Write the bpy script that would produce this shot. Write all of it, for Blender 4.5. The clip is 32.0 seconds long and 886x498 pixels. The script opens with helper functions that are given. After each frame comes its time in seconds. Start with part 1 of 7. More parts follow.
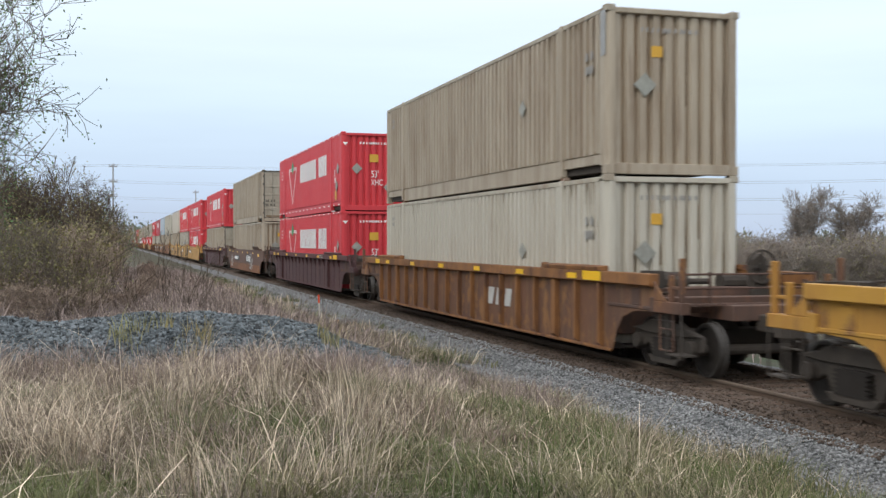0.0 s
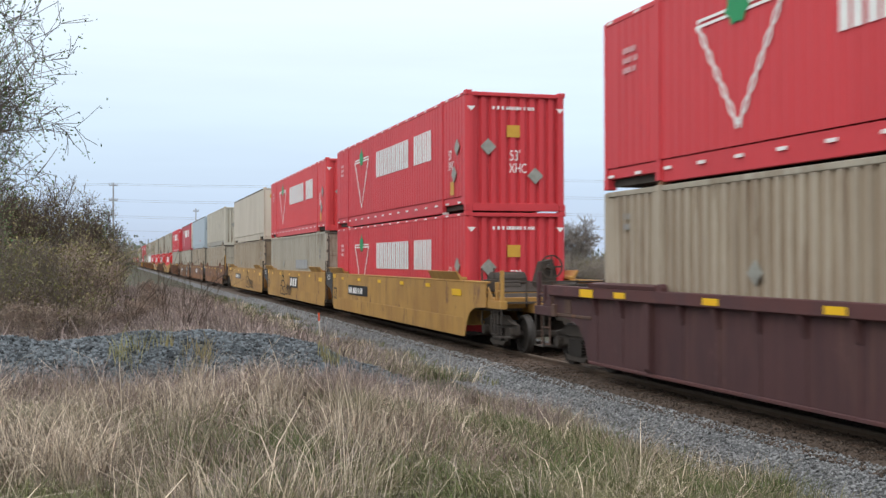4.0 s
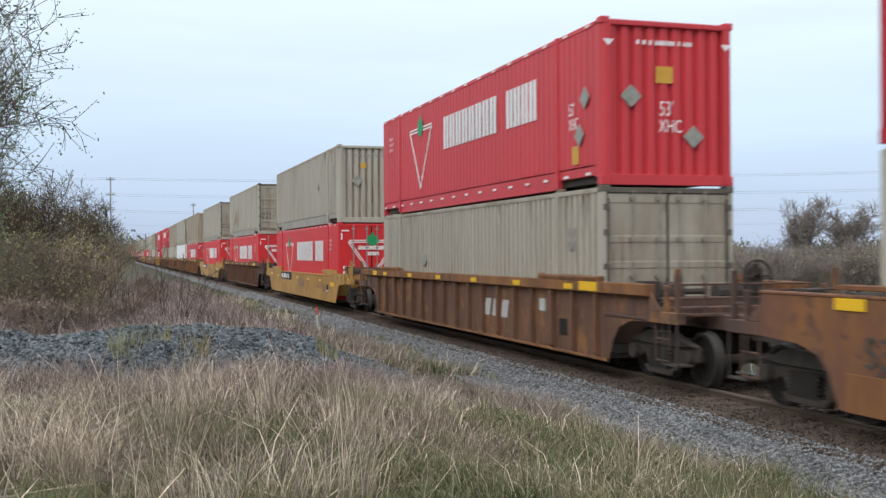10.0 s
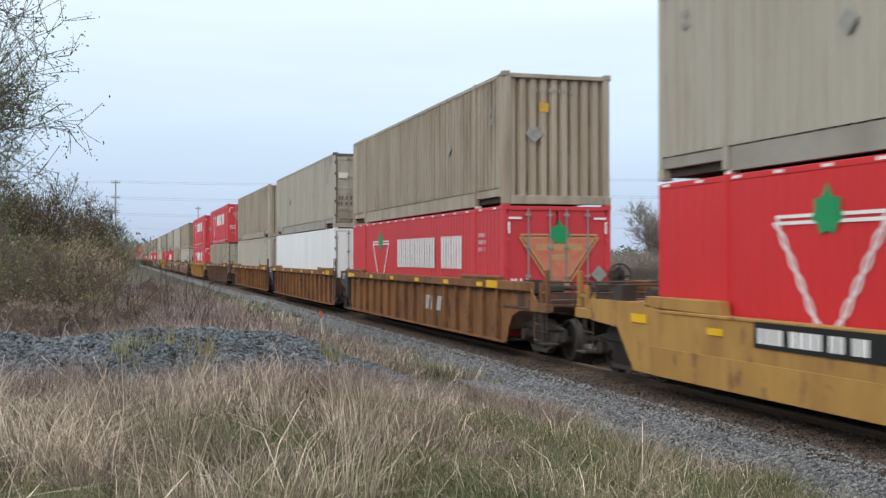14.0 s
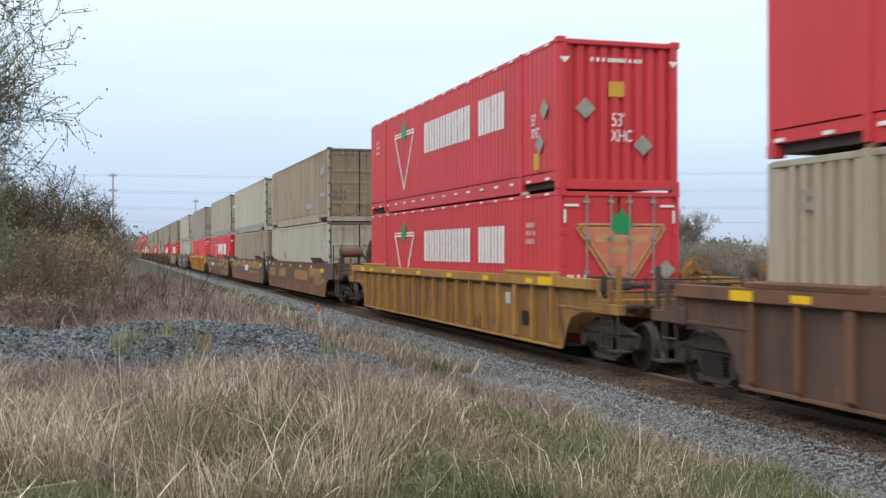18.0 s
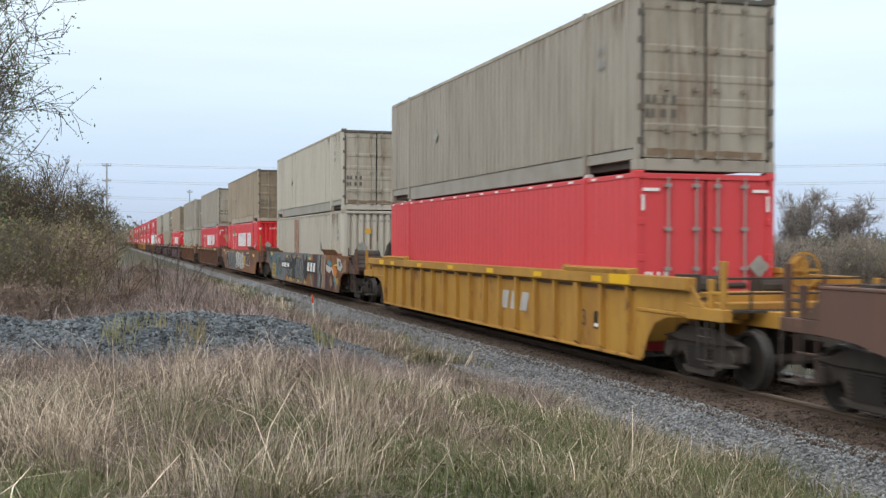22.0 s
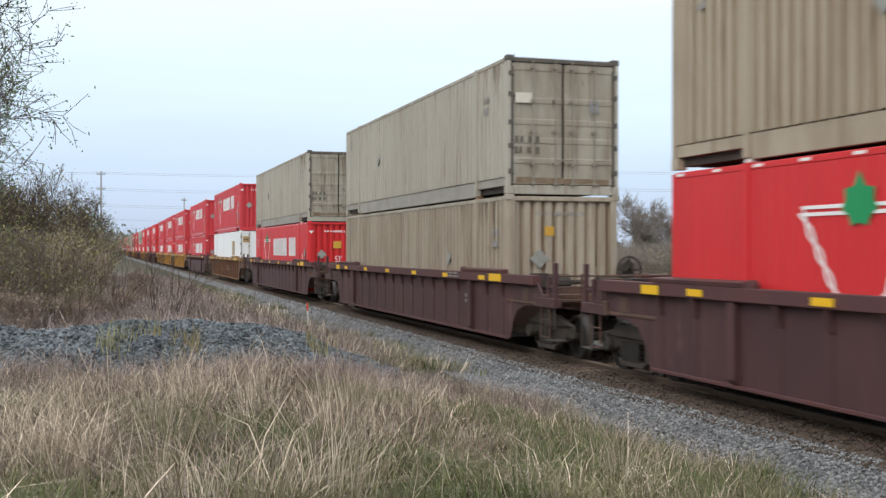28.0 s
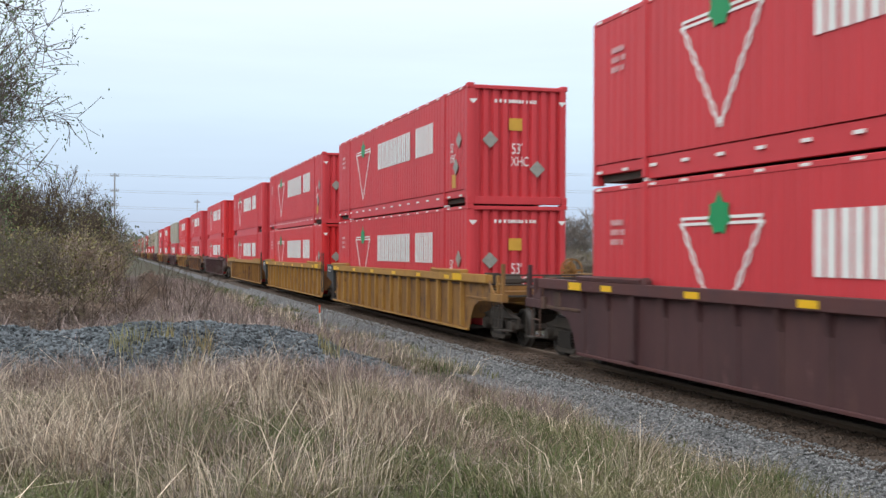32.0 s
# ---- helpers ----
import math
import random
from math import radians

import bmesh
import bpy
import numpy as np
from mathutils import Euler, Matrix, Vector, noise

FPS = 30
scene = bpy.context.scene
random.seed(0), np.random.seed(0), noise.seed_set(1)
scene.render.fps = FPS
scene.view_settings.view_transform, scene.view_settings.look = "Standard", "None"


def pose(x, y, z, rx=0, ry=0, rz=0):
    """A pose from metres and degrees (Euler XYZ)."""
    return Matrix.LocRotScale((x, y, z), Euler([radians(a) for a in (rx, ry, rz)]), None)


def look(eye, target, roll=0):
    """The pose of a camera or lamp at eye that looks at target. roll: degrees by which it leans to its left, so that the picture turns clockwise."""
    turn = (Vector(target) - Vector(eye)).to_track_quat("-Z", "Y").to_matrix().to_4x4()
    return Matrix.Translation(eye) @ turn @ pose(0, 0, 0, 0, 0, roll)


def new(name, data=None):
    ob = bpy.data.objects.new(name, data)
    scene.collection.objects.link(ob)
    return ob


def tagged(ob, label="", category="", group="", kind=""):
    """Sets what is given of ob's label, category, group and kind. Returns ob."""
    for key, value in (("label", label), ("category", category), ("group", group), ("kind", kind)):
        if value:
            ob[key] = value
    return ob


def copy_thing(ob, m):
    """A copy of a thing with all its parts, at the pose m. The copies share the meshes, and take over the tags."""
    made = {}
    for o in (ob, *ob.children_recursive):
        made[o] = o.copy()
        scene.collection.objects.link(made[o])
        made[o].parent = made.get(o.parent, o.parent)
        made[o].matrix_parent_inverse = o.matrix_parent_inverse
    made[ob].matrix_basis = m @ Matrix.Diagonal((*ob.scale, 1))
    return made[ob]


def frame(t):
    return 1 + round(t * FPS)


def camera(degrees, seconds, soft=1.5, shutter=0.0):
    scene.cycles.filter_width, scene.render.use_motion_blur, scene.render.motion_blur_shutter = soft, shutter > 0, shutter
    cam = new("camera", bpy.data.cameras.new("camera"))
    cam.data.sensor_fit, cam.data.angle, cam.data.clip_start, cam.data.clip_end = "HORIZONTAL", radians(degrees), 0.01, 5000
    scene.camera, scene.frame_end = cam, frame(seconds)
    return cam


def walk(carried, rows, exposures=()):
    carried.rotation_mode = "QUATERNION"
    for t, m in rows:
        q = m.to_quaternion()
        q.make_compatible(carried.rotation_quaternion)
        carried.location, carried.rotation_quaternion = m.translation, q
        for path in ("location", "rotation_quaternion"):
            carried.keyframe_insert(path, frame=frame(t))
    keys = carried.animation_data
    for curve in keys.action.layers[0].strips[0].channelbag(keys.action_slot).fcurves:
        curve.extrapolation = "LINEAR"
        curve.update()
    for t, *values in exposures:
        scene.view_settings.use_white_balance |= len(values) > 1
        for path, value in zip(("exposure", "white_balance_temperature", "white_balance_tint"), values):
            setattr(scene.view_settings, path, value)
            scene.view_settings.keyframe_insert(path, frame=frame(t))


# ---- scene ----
# The camera stands still at (0, 0) beside the track and turns a little: seconds, yaw, pitch, roll.
EYE = (0.0, 0.0, 2.086)
TURNS = [
    (0, -16.654, -0.369, -0.030),
    (0.5, -16.597, -0.398, 0.096),
    (1, -16.620, -0.320, 0.093),
    (1.5, -16.499, -0.088, -0.096),
    (2, -16.587, 0.339, 0.152),
    (2.5, -16.583, 0.414, -0.011),
    (3, -16.620, 0.520, -0.125),
    (3.5, -16.663, 0.571, 0.039),
    (5.5, -16.600, 0.379, 0.260),
    (6, -16.652, 0.251, 0.334),
    (6.5, -16.675, 0.254, 0.716),
    (7, -16.551, 0.611, 0.447),
    (7.5, -16.592, 0.737, 0.333),
    (8, -16.605, 0.819, 0.352),
    (8.5, -16.658, 0.675, 0.469),
    (9, -16.681, 0.535, 0.252),
    (9.5, -16.756, 0.360, 0.467),
    (10, -16.769, 0.230, 0.272),
    (10.5, -16.746, 0.306, 0.404),
    (11, -16.769, 0.502, 0.494),
    (11.5, -16.807, 0.478, 0.577),
    (12, -16.856, 0.327, 0.473),
    (12.5, -16.716, 0.225, 0.437),
    (13, -16.687, 0.405, 0.284),
    (13.5, -16.569, 0.396, 0.009),
    (14, -16.541, 0.446, 0.062),
    (14.5, -16.390, 0.376, 0.028),
    (16.5, -16.574, 0.086, -0.116),
    (17, -16.413, 0.155, -0.411),
    (17.5, -16.599, 0.205, -0.249),
    (18, -16.660, 0.087, 0.065),
    (18.5, -16.875, -0.049, 0.237),
    (19, -17.054, -0.053, 0.120),
    (19.5, -17.223, 0.222, 0.159),
    (20, -17.130, 0.444, 0.086),
    (20.5, -17.051, 0.531, -0.280),
    (21, -16.942, -0.058, -0.397),
    (21.5, -16.951, -0.226, -0.321),
    (22, -16.966, -0.342, -0.209),
    (22.5, -16.993, -0.414, -0.377),
    (23, -16.987, -0.094, -0.356),
    (23.5, -17.064, -0.139, -0.386),
    (24, -17.124, -0.308, -0.253),
    (24.5, -17.041, -0.449, -0.288),
    (25, -17.061, -0.568, -0.370),
    (25.5, -16.983, -0.484, -0.333),
    (27.5, -17.124, 0.462, -0.030),
    (28, -17.234, 0.045, -0.056),
    (28.5, -17.070, -0.096, -0.388),
    (29, -16.781, 0.154, -0.208),
    (29.5, -16.817, 0.196, -0.244),
    (30, -16.908, 0.112, -0.215),
    (30.5, -16.899, 0.179, -0.275),
    (31, -16.823, 0.259, -0.323),
    (31.5, -16.683, 0.229, -0.253),
    (32, -16.599, 0.182, -0.248),
]
cam = camera(43.78, 32.0, soft=1.4, shutter=0.18)
# the clip's camera lightens and cools its picture slightly on the way
LIGHT = [(0.0, 0.01, 6500, 10), (1.0, 0.02, 6500, 10), (2.0, 0.07, 6500, 10), (3.0, 0.03, 6500, 10), (6.0, -0.01, 6450, 10), (7.0, -0.07, 6320, 10), (8.0, -0.08, 6300, 10), (10.0, -0.06, 6350, 10),
         (12.0, -0.06, 6380, 10), (14.0, -0.06, 6400, 10), (17.0, 0.01, 6480, 10), (20.0, 0.0, 6500, 10), (22.0, 0.02, 6500, 10), (25.0, 0.08, 6500, 10), (29.0, 0.06, 6500, 10), (30.0, 0.03, 6480, 10), (31.0, -0.05, 6420, 10), (32.0, 0.0, 6450, 10)]
walk(cam, [(t, pose(*EYE, 90 + pitch, roll, yaw)) for t, yaw, pitch, roll in TURNS], LIGHT)

# The train runs along -y; seconds and metres run since the start.
RUN = [(0, 0.14), (1, 21.12), (2, 42.7), (3, 64.26), (6, 129.56), (7, 151.45), (8, 173.46), (9, 195.51), (10.2, 222.06), (11.4, 248.64), (12.2, 266.52), (13, 284.22), (14.2, 310.85), (16.5, 362.12), (17, 373.3), (18, 395.67), (19, 417.96), (20.5, 451.49), (21, 462.77), (22, 485.14), (23, 507.71), (24, 530.0), (25, 552.49), (27.5, 608.91), (28, 620.16), (29.3, 649.7), (30.2, 670.04), (31.2, 693.02), (32, 711.2)]
TRACK_X = 9.561      # middle of the track; rail tops lie at z = 0
# y of the far end of each car's upper load at the start.
FAR_END = [33.96, 57.28, 80.38, 103.67, 127.74, 146.29, 165.56, 189.13, 208.73, 228.07, 251.53, 275.01, 298.68, 322.22, 345.68, 365.53, 384.94, 408.38, 431.65, 455.57, 474.76, 494.23, 517.62, 541.12, 564.73, 588.01, 611.9, 635.11, 658.36, 682.03, 705.78, 729.49, 753.0, 772.63]

# ---- sky and light: a bright overcast evening ----
world = bpy.data.worlds.new("overcast_sky")
scene.world = world
world.use_nodes = True
wn, wl = world.node_tree.nodes, world.node_tree.links
wn.clear()
w_out = wn.new("ShaderNodeOutputWorld")
w_bg = wn.new("ShaderNodeBackground")
w_sky = wn.new("ShaderNodeTexSky")
w_sky.sky_type = "NISHITA"
w_sky.sun_disc = False
w_sky.sun_elevation = radians(22)
w_sky.sun_rotation = radians(250)
w_co = wn.new("ShaderNodeTexCoord")
w_sep = wn.new("ShaderNodeSeparateXYZ")
w_ramp = wn.new("ShaderNodeValToRGB")
w_map = wn.new("ShaderNodeMapping")
w_map.inputs["Scale"].default_value = (1.6, 1.6, 16.0)
w_noise = wn.new("ShaderNodeTexNoise")
w_noise.inputs["Scale"].default_value = 1.7
w_noise.inputs["Detail"].default_value = 4.0
w_veil = wn.new("ShaderNodeMapRange")
w_veil.inputs["To Min"].default_value = 0.90
w_veil.inputs["To Max"].default_value = 1.10
w_mul = wn.new("ShaderNodeVectorMath")
w_mul.operation = "SCALE"
w_add = wn.new("ShaderNodeVectorMath")
w_add.operation = "MULTIPLY_ADD"
w_add.inputs[1].default_value = (0.012, 0.012, 0.012)
cr = w_ramp.color_ramp
cr.elements[0].position, cr.elements[0].color = 0.0, (0.475, 0.565, 0.735, 1)
cr.elements[1].position, cr.elements[1].color = 1.0, (1.82, 1.84, 1.92, 1)
for at, col in ((0.05, (0.53, 0.655, 0.845, 1)), (0.12, (0.685, 0.83, 0.98, 1)), (0.22, (0.835, 0.95, 1.04, 1)), (0.45, (1.13, 1.20, 1.28, 1))):
    e = cr.elements.new(at)
    e.color = col
wl.new(w_co.outputs["Generated"], w_sep.inputs[0])
wl.new(w_sep.outputs["Z"], w_ramp.inputs["Fac"])
wl.new(w_co.outputs["Generated"], w_map.inputs["Vector"])
wl.new(w_map.outputs["Vector"], w_noise.inputs["Vector"])
wl.new(w_noise.outputs["Fac"], w_veil.inputs["Value"])
wl.new(w_ramp.outputs["Color"], w_mul.inputs[0])
wl.new(w_veil.outputs["Result"], w_mul.inputs["Scale"])
wl.new(w_sky.outputs["Color"], w_add.inputs[0])
wl.new(w_mul.outputs["Vector"], w_add.inputs[2])
wl.new(w_add.outputs["Vector"], w_bg.inputs["Color"])
w_bg.inputs["Strength"].default_value = 1.04
wl.new(w_bg.outputs["Background"], w_out.inputs["Surface"])

sun_data = bpy.data.lights.new("sun", "SUN")
sun_data.energy = 0.9
sun_data.angle = radians(28)
sun_data.color = (1.0, 0.95, 0.88)
sun = new("sun", sun_data)
sun.matrix_world = look((-30, -22, 26), (0, 0, 0))


# ---- materials ----
def surface(name, color, rough=0.6, metal=0.0, second=None, amount=0.5, scale=2.0, streak=1.0, bump=0.15, fine=60.0, shade=0.25, spots=None, spot_level=0.62, island=False, runs=None, run_share=0.5):
    """A worn surface: a base colour, a second colour in stains (streak above 1 draws them out downwards), dark or rusty spots, fine relief."""
    m = bpy.data.materials.new(name)
    m.use_nodes = True
    n, l = m.node_tree.nodes, m.node_tree.links
    b = n["Principled BSDF"]
    b.inputs["Roughness"].default_value = rough
    b.inputs["Metallic"].default_value = metal
    b.inputs["Specular IOR Level"].default_value = 0.28
    co = n.new("ShaderNodeTexCoord")
    info = n.new("ShaderNodeObjectInfo")
    off = n.new("ShaderNodeVectorMath")
    off.operation = "MULTIPLY_ADD"
    off.inputs[1].default_value = (37.0, 53.0, 0.0)
    l.new(info.outputs["Random"], off.inputs[0])
    l.new(co.outputs["Object"], off.inputs[2])
    mp = n.new("ShaderNodeMapping")
    mp.inputs["Scale"].default_value = (1, 1, 1 / streak)
    l.new(off.outputs[0], mp.inputs["Vector"])
    big = n.new("ShaderNodeTexNoise")
    big.inputs["Scale"].default_value = scale
    big.inputs["Detail"].default_value = 6.0
    big.inputs["Roughness"].default_value = 0.65
    l.new(mp.outputs[0], big.inputs["Vector"])
    grain = n.new("ShaderNodeTexNoise")
    grain.inputs["Scale"].default_value = fine
    grain.inputs["Detail"].default_value = 3.0
    l.new(off.outputs[0], grain.inputs["Vector"])
    r1 = n.new("ShaderNodeMapRange")
    r1.inputs["From Min"].default_value, r1.inputs["From Max"].default_value = 0.42, 0.66
    r1.inputs["To Max"].default_value = amount
    l.new(big.outputs["Fac"], r1.inputs["Value"])
    mix = n.new("ShaderNodeMix")
    mix.data_type = "RGBA"
    mix.inputs["A"].default_value = (*color, 1)
    mix.inputs["B"].default_value = (*(second or [c * 0.6 for c in color]), 1)
    l.new(r1.outputs["Result"], mix.inputs["Factor"])
    last = mix.outputs["Result"]
    if spots:
        sp = n.new("ShaderNodeTexNoise")
        sp.inputs["Scale"].default_value = scale * 2.3
        sp.inputs["Detail"].default_value = 8.0
        sp.inputs["Roughness"].default_value = 0.7
        l.new(mp.outputs[0], sp.inputs["Vector"])
        r2 = n.new("ShaderNodeMapRange")
        r2.inputs["From Min"].default_value, r2.inputs["From Max"].default_value = spot_level, spot_level + 0.07
        l.new(sp.outputs["Fac"], r2.inputs["Value"])
        mix2 = n.new("ShaderNodeMix")
        mix2.data_type = "RGBA"
        mix2.inputs["B"].default_value = (*spots, 1)
        l.new(r2.outputs["Result"], mix2.inputs["Factor"])
        l.new(last, mix2.inputs["A"])
        last = mix2.outputs["Result"]
    if runs:
        # thin runs of rust or dirt, drawn out downwards, in broken groups
        rm = n.new("ShaderNodeMapping")
        rm.inputs["Scale"].default_value = (7.0, 7.0, 0.45)
        l.new(off.outputs[0], rm.inputs["Vector"])
        rn = n.new("ShaderNodeTexNoise")
        rn.inputs["Scale"].default_value = 1.0
        rn.inputs["Detail"].default_value = 5.0
        rn.inputs["Roughness"].default_value = 0.7
        l.new(rm.outputs[0], rn.inputs["Vector"])
        r3 = n.new("ShaderNodeMapRange")
        r3.inputs["From Min"].default_value, r3.inputs["From Max"].default_value = 0.51, 0.70
        r3.inputs["To Max"].default_value = run_share
        l.new(rn.outputs["Fac"], r3.inputs["Value"])
        gate = n.new("ShaderNodeMath")
        gate.operation = "MULTIPLY"
        l.new(r3.outputs["Result"], gate.inputs[0])
        cloud = n.new("ShaderNodeTexNoise")
        cloud.inputs["Scale"].default_value = 0.55
        cloud.inputs["Detail"].default_value = 2.0
        l.new(off.outputs[0], cloud.inputs["Vector"])
        r4 = n.new("ShaderNodeMapRange")
        r4.inputs["From Min"].default_value, r4.inputs["From Max"].default_value = 0.34, 0.56
        l.new(cloud.outputs["Fac"], r4.inputs["Value"])
        l.new(r4.outputs["Result"], gate.inputs[1])
        mix3 = n.new("ShaderNodeMix")
        mix3.data_type = "RGBA"
        mix3.inputs["B"].default_value = (*runs, 1)
        l.new(gate.outputs[0], mix3.inputs["Factor"])
        l.new(last, mix3.inputs["A"])
        last = mix3.outputs["Result"]
    hsv = n.new("ShaderNodeHueSaturation")
    val = n.new("ShaderNodeMapRange")
    val.inputs["To Min"].default_value, val.inputs["To Max"].default_value = 1 - shade, 1 + shade
    if island:
        geo = n.new("ShaderNodeNewGeometry")
        l.new(geo.outputs["Random Per Island"], val.inputs["Value"])
    else:
        l.new(grain.outputs["Fac"], val.inputs["Value"])
    l.new(val.outputs["Result"], hsv.inputs["Value"])
    l.new(last, hsv.inputs["Color"])
    l.new(hsv.outputs["Color"], b.inputs["Base Color"])
    if bump:
        bp = n.new("ShaderNodeBump")
        bp.inputs["Strength"].default_value = bump
        bp.inputs["Distance"].default_value = 0.02
        l.new(grain.outputs["Fac"], bp.inputs["Height"])
        l.new(bp.outputs["Normal"], b.inputs["Normal"])
    return m


